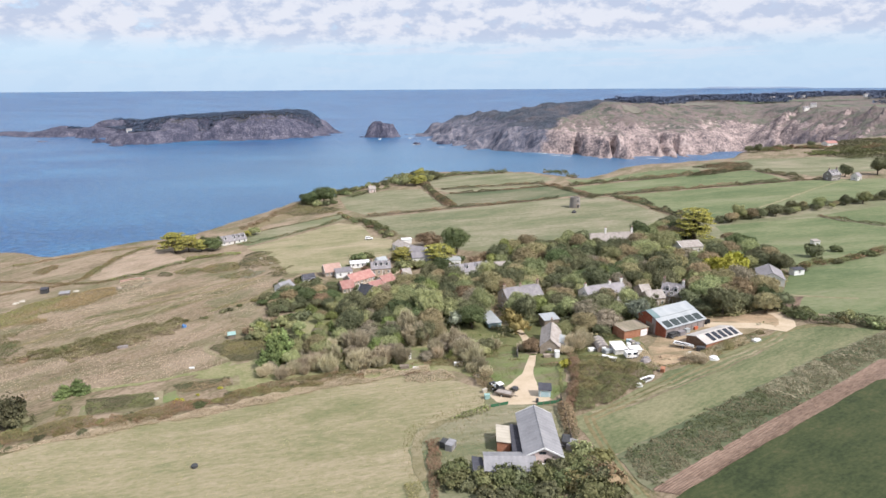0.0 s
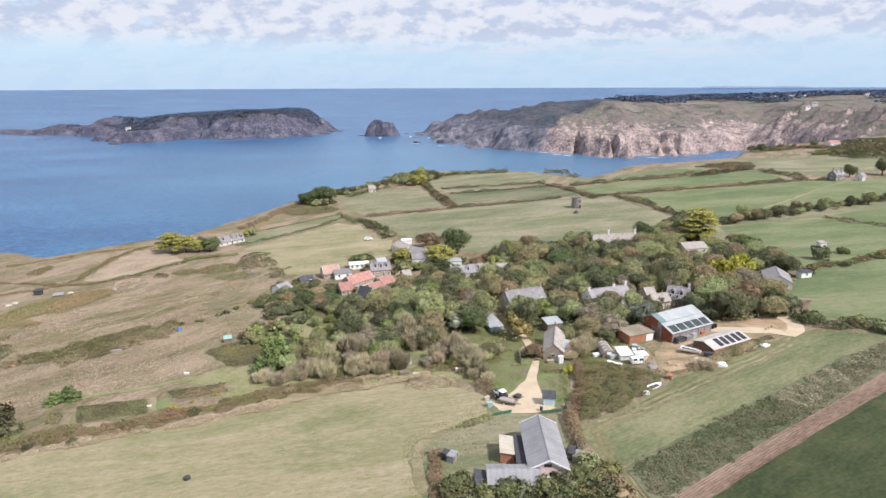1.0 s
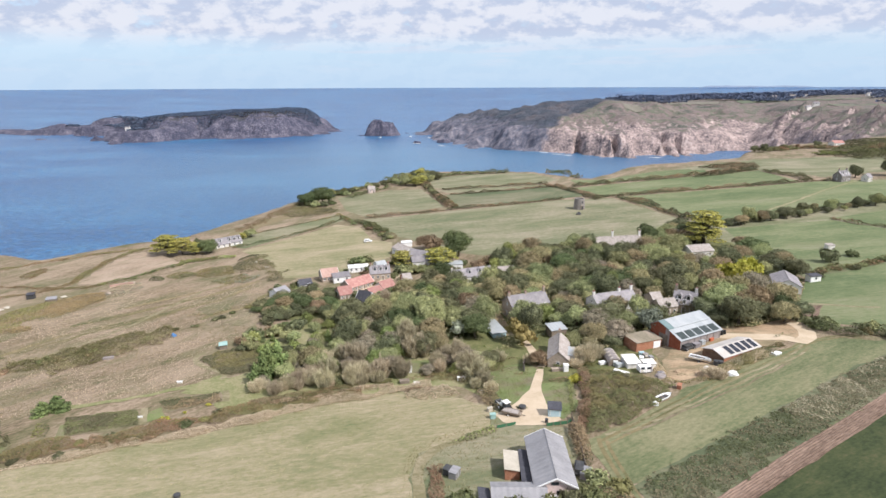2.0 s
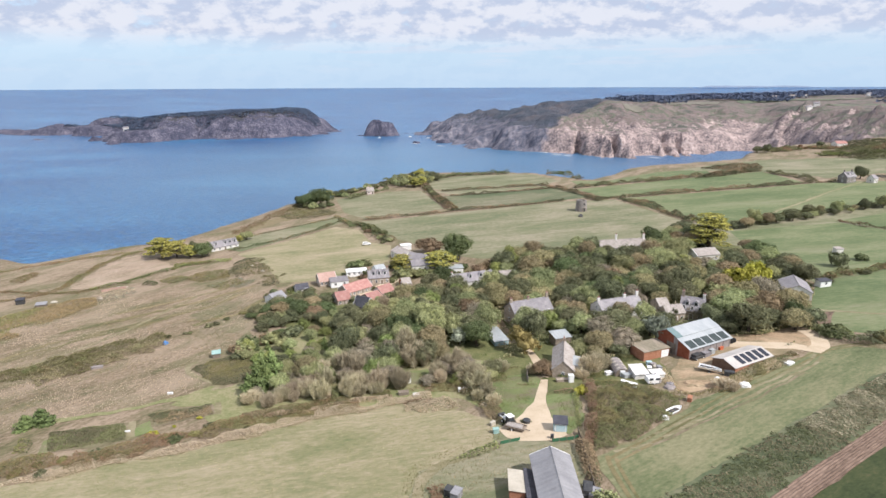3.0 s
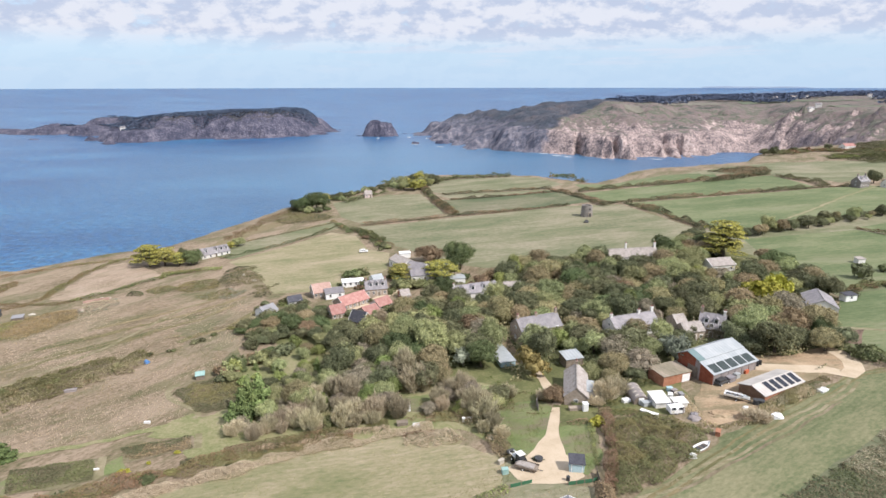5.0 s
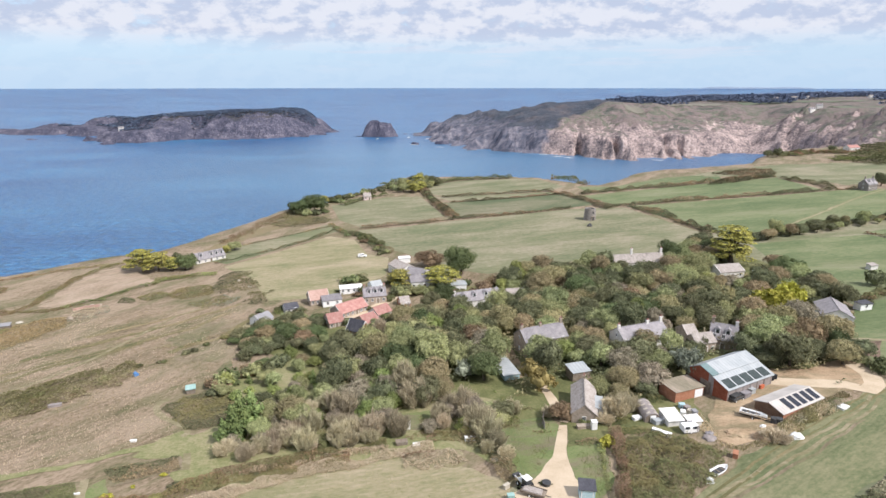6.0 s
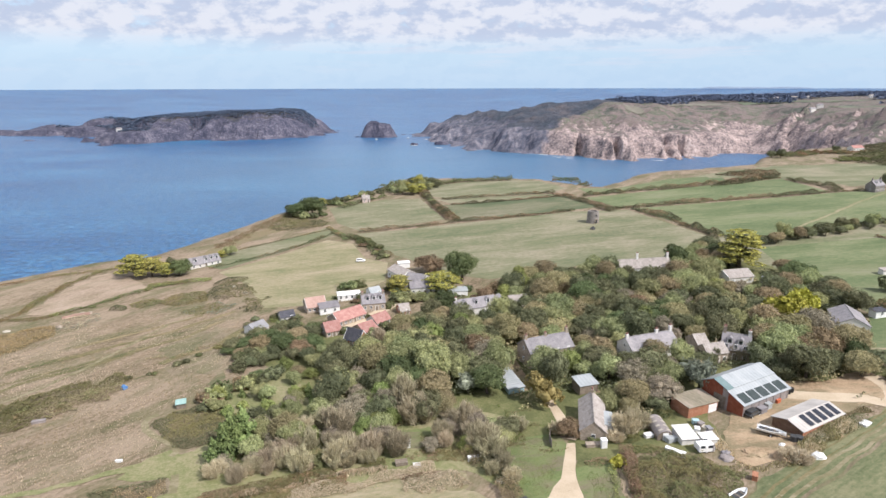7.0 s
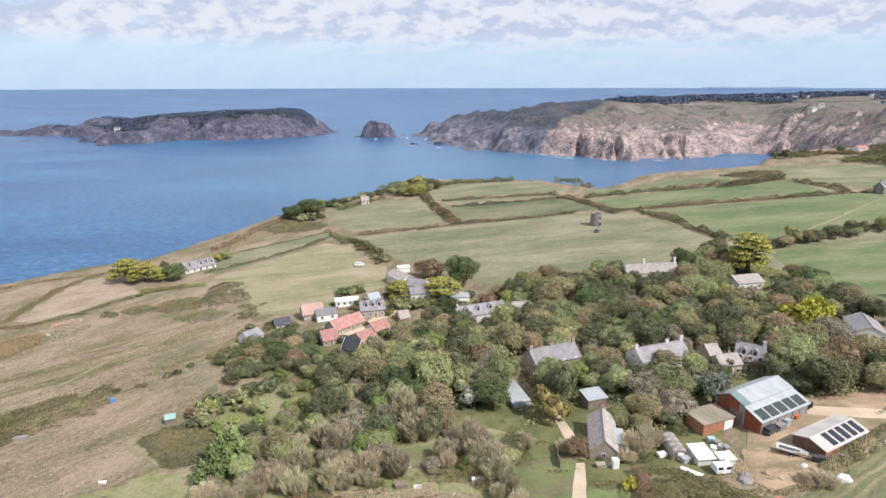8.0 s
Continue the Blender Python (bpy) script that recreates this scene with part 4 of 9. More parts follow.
drape("field_margin", [*[(130.1, 314.5), (172.2, 322), (265.1, 342.5), (170.9, 213.7), (133.4, 215), (131.6, 256.3), (122.6, 284.3)]], PASTURE, "rough grass margin along hedges", lift=0.04)
drape("east_pasture", [*[(139.9, 295), (196.9, 301.1), (214.5, 273.2), (190.8, 240.7), (147.2, 223.8), (138.3, 223.8), (134.3, 261.9)]], GREEN, "dry green pasture", lift=0.06)
drape("east_paddock", [*[(191.7, 302.3), (250.2, 322), (218.3, 278.3), (198.3, 303.4)]], GREEN, "green paddock", lift=0.07)
drape("east_meadow", [*[(135, 217.9), (149.4, 220), (185.9, 234.1), (131.4, 160.2), (110, 174.2), (116.7, 191)]], GREEN, "worn green pasture behind the farm", lift=0.06)
drape("far_meadow", [*[(182.8, 480.1), (271.8, 520.1), (390.2, 521), (333.5, 442.7), (261.1, 412.8), (240.1, 449.1)]], PASTURE, "dry meadow at the island's neck", lift=0.06, ragged=3)
drape("woodland_floor", [*[(-30.3, 158.6), (-46.5, 170.3), (-49.8, 191.8), (-56, 204.7), (-56.9, 216.7), (-50.5, 223.1), (-38, 215.9), (-19, 225.3), (-5.8, 246), (17.4, 261.3), (39.7, 272.4), (58.6, 272.6), (74.2, 270.5), (95.5, 278.4), (118.6, 300), (122.6, 280.8), (132.8, 264.3), (138.9, 255.8), (136.7, 230.9), (126.4, 202.9), (106.3, 169.3), (94.7, 162), (84.1, 171.8), (72.9, 174.7), (58.1, 161.9), (50.1, 141.7), (32.9, 144.8), (31.8, 138.9), (24.8, 141.2), (23.7, 154.6), (10.8, 154.7), (11.5, 166.1), (-0.5, 168.6), (-14.4, 167)]], FLOOR, "shaded woodland floor and garden ground", "woodland floor", lift=0.05, ragged=2.5)
drape("rough_grass", [*[(-55.5, 134.7), (-55.8, 141.6), (-59.6, 150.1), (-55.1, 153.2), (-53, 162.5), (-46.5, 170.3), (-30.3, 158.6), (-14.4, 167), (-0.5, 168.6), (11.5, 166.1), (11.9, 147.9), (9.6, 135.4), (2.5, 141.2), (-9.4, 141.4), (-20.8, 137.5), (-31.6, 133.5), (-39.5, 131.2), (-46.5, 131.1)]], ROUGH, "rough sunlit grass between shrubs", "grass", lift=0.055, ragged=2.0)
for off in (-0.9, 0.9):
    for rut in ([(31.7, 112), (39.9, 117.4), (54, 128.4), (76, 143.5), (101.3, 159), (114.2, 161.4)], [(31.3, 113), (31.4, 104.8), (32.2, 94.3), (33.8, 84.5)]):
        drape("wheel_rut", ribbon([(rx + off * 0.8, ry - off * 0.6) for rx, ry in rut], 0.6, 0.3), WORN, "worn wheel rut along the field edge", "track", lift=0.1, ragged=0.25)
drape("farmyard", [*[(54.7, 152.5), (59.7, 156.9), (69.2, 164.9), (82.9, 173.1), (96.7, 172.5), (104.8, 175), (102, 163.8), (97.5, 158.2), (90.8, 157.8), (78.5, 148.9), (70.1, 142), (57.4, 137.7), (55, 141)]], YARD, "trodden sandy farmyard", "yard", lift=0.10, ragged=3.2)
drape("driveway", [*[(11.2, 125.9), (15.4, 129.3), (20.2, 137.9), (24.4, 150.8), (26.3, 150.5), (23.3, 138.3), (23.3, 129.7), (24.9, 126.2), (25, 122), (22.1, 119.9), (15.1, 120.1), (12.7, 122.1)]], SAND, "pale sandy gravel drive with a turning circle", "driveway", lift=0.12, ragged=0.35)
drape("lane", ribbon([(25.6, 151.8), (28.3, 157), (25.5, 160.9), (24.2, 169.6), (23.6, 173.5)], 2.4), SAND, "sandy garden path", "lane", lift=0.11, ragged=0.4)
drape("lane", ribbon([(16.9, 196.7), (18.9, 183.5), (20, 176.4)], 3.4), YARD, "worn lane beside a wall", "lane", lift=0.10, ragged=0.4)
drape("lane", ribbon([(34.4, 198.2), (35.7, 187.5), (35.4, 167.9)], 3.4), YARD, "shaded lane between trees", "lane", lift=0.10, ragged=0.4)
drape("lane", ribbon([(-46, 223), (-39.5, 222.4), (-32, 226.5), (-22.3, 241.3), (-18.9, 249.5)], 4.5), SAND, "sandy courtyard lane", "lane", lift=0.11, ragged=0.4)
drape("field_path", ribbon([(172.8, 323.3), (197.8, 340.4), (233.9, 367.7), (274, 396.4)], 1.6), HAY, "pale trodden field path", "path", lift=0.14, ragged=0.5)
drape("meadow_path", ribbon([(-121.8, 167.1), (-116.5, 175.3), (-110.4, 185.1), (-106.3, 197.1), (-102.1, 212.6), (-96.8, 232.2), (-89.3, 242.8), (-83.8, 248.6)], 1.3), PATHGRASS, "faint pale path trodden through the meadow", "path", lift=0.1, ragged=0.5)
drape("meadow_path", ribbon([(-70.5, 169.4), (-71.8, 167.4), (-71.9, 164.9), (-70, 161.7), (-67.2, 159.1), (-63.5, 156.6), (-60.2, 153.9), (-59.1, 152.1), (-59.4, 150.3)], 1.6), PATHGRASS, "trodden path round a bramble patch", "path", lift=0.1, ragged=0.3)
drape("faded_grass", [*[(-88.4, 211), (-84.5, 218.5), (-77.3, 227.4), (-66.9, 226.5), (-58.6, 205.9), (-60.8, 189.1), (-67.7, 188.7), (-77.2, 195)]], FADED, "faded brown-purple grass beside gardens", "grass", lift=0.05, ragged=5.0)
drape("rough_grass", [*[(-60.4, 171.4), (-56.6, 181.2), (-49, 189.2), (-41.4, 191.9), (-34.2, 172.8), (-36.7, 161.8), (-44.2, 160), (-51.1, 165.8)]], ROUGH, "rough garden grass among shrubs", "grass", lift=0.07, ragged=1.5)
drape("lane", ribbon([(77.6, 166.4), (81.8, 165.3), (86, 164.2), (90.3, 163.4), (94.3, 162.3), (96.9, 160.2), (98.4, 158.6), (101.6, 161.2), (104.1, 166.6), (104.5, 170.3), (104.1, 173.1)], 4.4), SAND, "pale sandy track leading out of the yard", "lane", lift=0.13, ragged=0.5)
drape("worn_track", ribbon([(10.7, 119.4), (6, 117.1), (2.1, 114.9), (-2.1, 111.7), (-4.8, 108.1), (-5.3, 101.9), (-4.3, 96.2), (-3.1, 92)], 2.4), PATHGRASS, "pale worn track round the paddock", "track", lift=0.12, ragged=0.9)
drape("green_track", ribbon([(-84.5, 199.4), (-79.9, 206.6), (-73.5, 209.8), (-70.6, 219.6), (-68.4, 226.6)], 2.6), WORN, "green wheel track in the meadow", "track", lift=0.1, ragged=1.0)
drape("green_grass", [*[(-64.1, 149.4), (-61.3, 152.3), (-57.5, 151.6), (-51.8, 153), (-49.8, 147.2), (-48.4, 141.8), (-65.8, 142.2)]], ROUGH, "short green grass beside a bramble patch", "grass", lift=0.08, ragged=1.5)
drape("garden_lawn", [*[(11.6, 154.6), (22.9, 154.8), (25.1, 148), (22.2, 138.4), (18.3, 130.3), (14.4, 126.2), (11.6, 128.3), (10.7, 135.3)]], LAWN, "green garden lawn", "lawn", lift=0.09, ragged=0.8)
drape("garden_lawn", [*[(24.1, 141.3), (32.3, 141.6), (29.6, 126.3), (25.5, 122.5), (22.7, 127.8), (22.1, 134.7)]], LAWN, "green garden lawn", "lawn", lift=0.09, ragged=0.8)
drape("plot_path", ribbon([(113.5, 189.2), (119, 188.6), (124.5, 186.2), (131, 183.5), (137, 182.2)], 1.3), PATHGRASS, "pale worn path beside a vegetable plot", "path", lift=0.11, ragged=0.5)
drape("bare_plot", [*[(112.2, 187.4), (121.1, 187.1), (114.4, 176.3), (107.1, 178.6)]], SOIL, "bare reddish vegetable plot", "plot", lift=0.1, ragged=0.8)
drape("dry_strip", [(-72, 133.6), (-70.6, 134.2), (-67, 126.6), (-68.2, 125.6)], PATHGRASS, "dry grass strip beside a plot", "path", lift=0.12, ragged=0.3)
drape("dry_strip", [(-56.2, 143.4), (-54.7, 143.9), (-52.3, 137.2), (-53.8, 136.9)], PATHGRASS, "dry grass strip beside a plot", "path", lift=0.12, ragged=0.3)
drape("green_grass", [(-14, 156.5), (-10.2, 157.3), (-6.4, 158.6), (-0.6, 161), (-1.5, 153.2), (-6.1, 150.6), (-10.5, 150.1)], LAWN, "bright green glade in the thicket", "grass", lift=0.1, ragged=0.8)
drape("green_grass", [(-48.9, 181.1), (-46, 187.4), (-41.5, 181.3), (-39.1, 174.1), (-39.2, 168.3), (-44.2, 174.5)], ROUGH, "dry green glade among garden shrubs", "grass", lift=0.11, ragged=0.8)
drape("vegetable_plot", [(-87.1, 129), (-72.1, 133.4), (-68.2, 125.6), (-82.4, 120.6)], FADED, "dark green vegetable plot", "plot", lift=0.1, ragged=0.7)
drape("vegetable_plot", [(-69.6, 137.4), (-56.5, 142.8), (-53.8, 136.9), (-64.7, 132.1)], FADED, "dark overgrown plot", "plot", lift=0.1, ragged=0.7)
drape("bracken_bank", [*[(-123.8, 313.7), (-114.8, 350.1), (-93.5, 393.5), (-70.5, 393.7), (-94.6, 366.1), (-106.4, 344.8), (-110.1, 314.7)]], RUST, "rusty bracken above the cliff", "bank", lift=0.1, ragged=1.5)
drape("bleached_grass", [(-153.2, 245.7), (-158.6, 271.5), (-154.5, 296.7), (-139.8, 289.1), (-122.2, 274.4), (-133.8, 259.6), (-144.2, 245.1)], BLEACHED, "bleached pinkish grass above the cliff", "grass", lift=0.09, ragged=2.0)
for streak in ([(-134.7, 169.4), (-125.6, 186.3), (-108, 201.5), (-85.6, 219.8), (-79.2, 235.4)], [(-127.4, 195.9), (-111.8, 209.3), (-92.2, 225.4), (-77.2, 244.8)], [(-130.3, 173.4), (-115.3, 192.1), (-96.6, 208.7)], [(-118, 214), (-104, 226), (-88, 240)]):
    drape("green_streak", ribbon(streak, 1.7, 0.8), WORN, "thin green streak along an old mowing line", "grass", lift=0.085, ragged=0.9)
drape("green_grass", ribbon([(-90.2, 134.1), (-78.8, 136.9), (-71.1, 142.4), (-57.2, 150), (-52.6, 153)], 2.4, 0.8), ROUGH, "green grass track above the vegetable plots", "track", lift=0.09, ragged=0.9)
drape("green_grass", [(-82.3, 118.3), (-85.7, 125), (-85.2, 127.4), (-81.4, 120.7)], LAWN, "bright green grass beside a plot", "grass", lift=0.1, ragged=0.4)
drape("green_grass", [(-67.6, 126.6), (-69.3, 132.1), (-67.4, 134.2), (-64.2, 130)], LAWN, "bright green grass beside a plot", "grass", lift=0.1, ragged=0.4)
drape("green_grass", [(-97.8, 113.4), (-95.6, 119.9), (-91.4, 118.7), (-92.3, 112.5)], LAWN, "green grass beside a dark bush", "grass", lift=0.1, ragged=0.6)
headland_field([(470, 1580), (520, 1600), (545, 1660), (500, 1640)], PALEFIELD, "pale bare field on the headland")
headland_field([(640, 1740), (800, 1760), (820, 1800), (650, 1790)], PALEFIELD, "pale dry field on the headland")
headland_field([(930, 1900), (1300, 1880), (1350, 1980), (960, 2000)], FARGREEN, "green field on the plateau")
headland_field([(1040, 1650), (1300, 1560), (1400, 1640), (1100, 1740)], FARGREEN, "pale green field on the plateau")
headland_field([(1000, 1330), (1180, 1300), (1250, 1370), (1050, 1400)], PALEFIELD, "pale field near the plateau edge")


# ---------- building kit ----------
FOOT = []


def part(name, bm, material, parent, label=""):
    bmesh.ops.recalc_face_normals(bm, faces=bm.faces[:])
    me = bpy.data.meshes.new(name)
    bm.to_mesh(me)
    bm.free()
    me.materials.append(material)
    ob = new(name, me)
    ob.parent = parent
    if label:
        tagged(ob, label)
    return ob


def box(bm, x0, x1, y0, y1, z0, z1, bevel=0.0):
    m = Matrix.Translation(((x0 + x1) / 2, (y0 + y1) / 2, (z0 + z1) / 2)) @ Matrix.Diagonal((x1 - x0, y1 - y0, z1 - z0, 1))
    got = bmesh.ops.create_cube(bm, size=1, matrix=m)
    if bevel:
        edges = list({e for v in got["verts"] for e in v.link_edges})
        bmesh.ops.bevel(bm, geom=edges, offset=bevel, segments=1, affect="EDGES")
    return bm


def boxes(*specs, bevel=0.0):
    bm = bmesh.new()
    for s in specs:
        box(bm, *s, bevel)
    return bm


def prism(bm, profile, x0, x1):
    """An outline in y and z drawn out along x."""
    a = [bm.verts.new((x0, y, z)) for y, z in profile]
    b = [bm.verts.new((x1, y, z)) for y, z in profile]
    bm.faces.new(a)
    bm.faces.new(b[::-1])
    for i in range(len(a)):
        j = (i + 1) % len(a)
        bm.faces.new((a[i], b[i], b[j], a[j]))
    return bm


def base(name, x, y, yaw, label, category, group="", sink=0.0, clear=0.0):
    ob = new(name)
    ob.empty_display_size = 0.5
    ob.matrix_world = pose(x, y, ground(x, y) - sink, 0, 0, yaw)
    if clear:
        FOOT.append((x, y, clear))
    return tagged(ob, label, category, group)


def window(parent, x, y, z, w=0.9, h=1.2, facing=-1, along="x", frame_mat=None):
    """A framed window set into a wall: frame, glazing bar and a pane behind them."""
    t, d = 0.09, 0.07
    bm = bmesh.new()
    for a in ((-w / 2, w / 2, h / 2 - t, h / 2), (-w / 2, w / 2, -h / 2, -h / 2 + t), (-w / 2, -w / 2 + t, -h / 2 + t, h / 2 - t), (w / 2 - t, w / 2, -h / 2 + t, h / 2 - t), (-0.03, 0.03, -h / 2 + t, h / 2 - t)):
        box(bm, a[0], a[1], -d, 0.05, a[2], a[3])
    ob = part("window", bm, frame_mat or WHITE, parent)
    turn = (0 if facing < 0 else 180) if along == "x" else (90 if facing > 0 else -90)
    ob.matrix_local = pose(x, y, z, 0, 0, turn)
    part("pane", boxes((-w / 2 + t * 0.6, w / 2 - t * 0.6, -0.03, 0.02, -h / 2 + t * 0.6, h / 2 - t * 0.6)), PANE, ob)
    return ob


def door(parent, x, y, z, w=1.0, h=2.0, facing=-1, material=None):
    ob = part("door", boxes((-w / 2, w / 2, -0.07, 0.04, 0, h)), material or TIMBER, parent)
    ob.matrix_local = pose(x, y, z, 0, 0, 0 if facing < 0 else 180)
    part("door_frame", boxes((-w / 2 - 0.1, -w / 2, -0.09, 0.04, 0, h + 0.1), (w / 2, w / 2 + 0.1, -0.09, 0.04, 0, h + 0.1), (-w / 2, w / 2, -0.09, 0.04, h, h + 0.1)), WHITE, ob)
    return ob


def chimney(parent, x, y, z, h=1.6, w=0.75, d=0.6, material=None, pots=2):
    bm = boxes((x - w / 2, x + w / 2, y - d / 2, y + d / 2, z - 0.9, z + h), (x - w / 2 - 0.08, x + w / 2 + 0.08, y - d / 2 - 0.08, y + d / 2 + 0.08, z + h - 0.25, z + h - 0.1))
    ob = part("chimney", bm, material or STONE, parent)
    for i in range(pots):
        bm = bmesh.new()
        bmesh.ops.create_cone(bm, cap_ends=True, segments=8, radius1=0.16, radius2=0.12, depth=0.5, matrix=Matrix.Translation((x + (i - (pots - 1) / 2) * 0.36, y, z + h + 0.25)))
        part("chimney_pot", bm, REDTILE, ob)
    return ob


def roof_slabs(W, eave, ridge, x0, x1, over=0.3, thick=0.16, side=0):
    """Both slopes of a gabled roof; side -1 or 1 for one slope alone."""
    bm = bmesh.new()
    rise = (ridge - eave) / (W / 2)
    for s in ((-1, 1) if side == 0 else (side,)):
        e = (s * (W / 2 + over), eave - rise * over)
        prism(bm, [e, (0, ridge), (0, ridge + thick), (e[0], e[1] + thick)], x0, x1)
    return bm


def dormer(parent, x, W, eave, ridge, facing=-1, w=1.3, at=0.35, white=True, roof=None):
    rise = (ridge - eave) / (W / 2)
    y = facing * (W / 2) * (1 - at)
    z = eave + rise * (W / 2) * at
    top = z + 1.35
    back = facing * (W / 2) * (1 - min(0.95, at + 1.35 / max(0.1, ridge - eave) * 0.75))
    bm = bmesh.new()
    lo, hi = sorted((y, back))
    box(bm, x - w / 2, x + w / 2, lo, hi, z - 0.1, top)
    ob = part("dormer", bm, WHITE if white else STONE, parent)
    bm = bmesh.new()
    prism(bm, [(-w / 2 - 0.12, top), (w / 2 + 0.12, top), (0, top + 0.55)], 0, abs(hi - lo) + 0.5)
    r = part("dormer_roof", bm, roof or SLATE, ob)
    r.matrix_local = pose(x, y + facing * 0.12, 0, 0, 0, -90 if facing > 0 else 90)
    wdw = boxes((x - w / 2 + 0.2, x + w / 2 - 0.2, y + (-0.04 if facing < 0 else -0.02), y + (0.02 if facing < 0 else 0.04), z + 0.2, top - 0.15))
    part("window_pane", wdw, PANE, ob)
    return ob


def gable_house(label, x, y, yaw, L, W, eave, ridge, wall, roof, chimneys=(), windows=(2, 3), gable_windows=0, doors=1, dormers=(), name="house", category="house", over=0.3, end=0.15, clear=None, window_size=(0.9, 1.2), group="", both=True, barge=None):
    """Walls with gables, two roof slopes with a ridge cap, chimneys, windows, doors. Local x runs along the ridge."""
    ob = base(name, x, y, yaw, label, category, group, 0.0, max(L, W) * 0.5 + 2 if clear is None else clear)
    for k in (-0.33, 0.33):
        FOOT.append((x + math.cos(radians(yaw)) * L * k, y + math.sin(radians(yaw)) * L * k, W * 0.5 + 2.2))
    bm = bmesh.new()
    prism(bm, [(-W / 2, -1.5), (W / 2, -1.5), (W / 2, eave), (0, ridge - 0.02), (-W / 2, eave)], -L / 2, L / 2)
    part("wall", bm, wall, ob)
    part("roof", roof_slabs(W, eave, ridge, -L / 2 - end, L / 2 + end, over), roof, ob)
    cap = bmesh.new()
    prism(cap, [(-0.22, ridge + 0.06), (0, ridge + 0.26), (0.22, ridge + 0.06), (0, ridge + 0.1)], -L / 2 - end, L / 2 + end)
    part("ridge_cap", cap, roof, ob)
    if barge:
        rise = (ridge - eave) / (W / 2)
        for s in (-1, 1):
            bm = bmesh.new()
            for k in (-1, 1):
                e = k * (W / 2 + over)
                prism(bm, [(e, eave - rise * over - 0.12), (0, ridge - 0.12), (0, ridge + 0.19), (e, eave - rise * over + 0.19)], s * (L / 2 + end) - 0.05, s * (L / 2 + end) + 0.05)
            part("bargeboard", bm, barge, ob)
    for c in chimneys:
        chimney(ob, c[0] * (L / 2 - 0.45), 0, ridge, c[1] if len(c) > 1 else 1.4, material=c[2] if len(c) > 2 else wall)
    rows, count = windows
    for s in ((-1, 1) if both else (-1,)):
        for r in range(rows):
            for i in range(count):
                u = (i + 0.5) / count * L - L / 2
                if r == 0 and doors and i == count // 2:
                    continue
                window(ob, u, s * W / 2, 1.5 + 2.5 * r if rows > 1 else min(1.5, eave - 0.9), *window_size, facing=s)
        for i in range(doors):
            door(ob, (count // 2 + 0.5) / max(1, count) * L - L / 2 + i * 1.3, s * W / 2, 0, facing=s)
    for i in range(gable_windows):
        for s in (-1, 1):
            window(ob, s * L / 2, (i - (gable_windows - 1) / 2) * W * 0.42, min(eave, 1.5), *window_size, facing=s, along="y")
            if eave > 3.2 and i == 0:
                window(ob, s * L / 2, 0, eave + 0.2, 0.8, 1.0, facing=s, along="y")
    for u in dormers:
        dormer(ob, u * L / 2, W, eave, ridge, roof=roof)
    return ob


def mono_shed(label, x, y, yaw, L, W, low, high, wall, roof, name="shed", category="shed", doors=0, clear=None, door_mat=None, windows=0):
    """A shed with one roof slope, high at local +y."""
    ob = base(name, x, y, yaw, label, category, "", 0.0, max(L, W) * 0.5 + 1.5 if clear is None else clear)
    bm = bmesh.new()
    prism(bm, [(-W / 2, -1.2), (W / 2, -1.2), (W / 2, high), (-W / 2, low)], -L / 2, L / 2)
    part("wall", bm, wall, ob)
    k = (high - low) / W
    bm = bmesh.new()
    prism(bm, [(-W / 2 - 0.25, low - 0.25 * k + 0.01), (W / 2 + 0.2, high + 0.2 * k + 0.01), (W / 2 + 0.2, high + 0.2 * k + 0.13), (-W / 2 - 0.25, low - 0.25 * k + 0.13)], -L / 2 - 0.2, L / 2 + 0.2)
    part("roof", bm, roof, ob)
    for i in range(doors):
        door(ob, (i + 0.5) / doors * L - L / 2, -W / 2, 0, min(2.4, L / doors * 0.7), min(2.2, low - 0.2), material=door_mat)
    for i in range(windows):
        window(ob, (i + 0.5) / windows * L - L / 2, -W / 2, min(1.5, low - 0.7))
    return ob


# ---------- the barn in the paddock ----------
def paddock_barn():
    x, y, yaw, L = 18.8, 101.7, 89, 14.1
    W, eave, ridge = 6.8, 3.0, 4.7
    ob = gable_house("grey-roofed barn house with a pale pink gable", x, y, yaw, L, W, eave, ridge, RENDER_PINK, GREYSHEET, windows=(1, 3), doors=1, name="barn", category="barn", over=0.35, end=0.4, barge=WHITE)
    window(ob, -L / 2, 0.2, 3.5, 1.3, 0.55, facing=-1, along="y", frame_mat=DARKMETAL)
    window(ob, -L / 2, -0.9, 1.7, 1.5, 0.9, facing=-1, along="y", frame_mat=DARKMETAL)
    part("dark_plinth", boxes((-L / 2 - 0.09, -L / 2 - 0.02, -W / 2 + 1.0, W / 2 - 2.2, -0.3, 1.0)), DARKMETAL, ob)
    return ob


barn = paddock_barn()
mono_shed("low brick lean-to with a pale felt roof beside the barn", 12.2, 103.3, 86, 5.6, 2.6, 2.2, 2.5, BRICK, OLDSHEET, name="brick_shed", windows=2)
mono_shed("dark flat-roofed passage along the side of the barn", 14.4, 102.0, 87, 9.0, 1.4, 1.9, 2.1, GREYBOARD, DARKFELT, name="passage")
gable_house("low grey-roofed wing in front of the barn", 12.3, 93.6, -1, 9.2, 5.2, 2.1, 3.0, RENDER_PINK, GREYSHEET, windows=(1, 4), doors=1, name="outbuilding", category="outbuilding", both=False)
mono_shed("small grey lean-to shed with pale boards", 6.5, 93.2, 92, 4.0, 1.6, 1.9, 2.2, WHITE, DARKFELT)
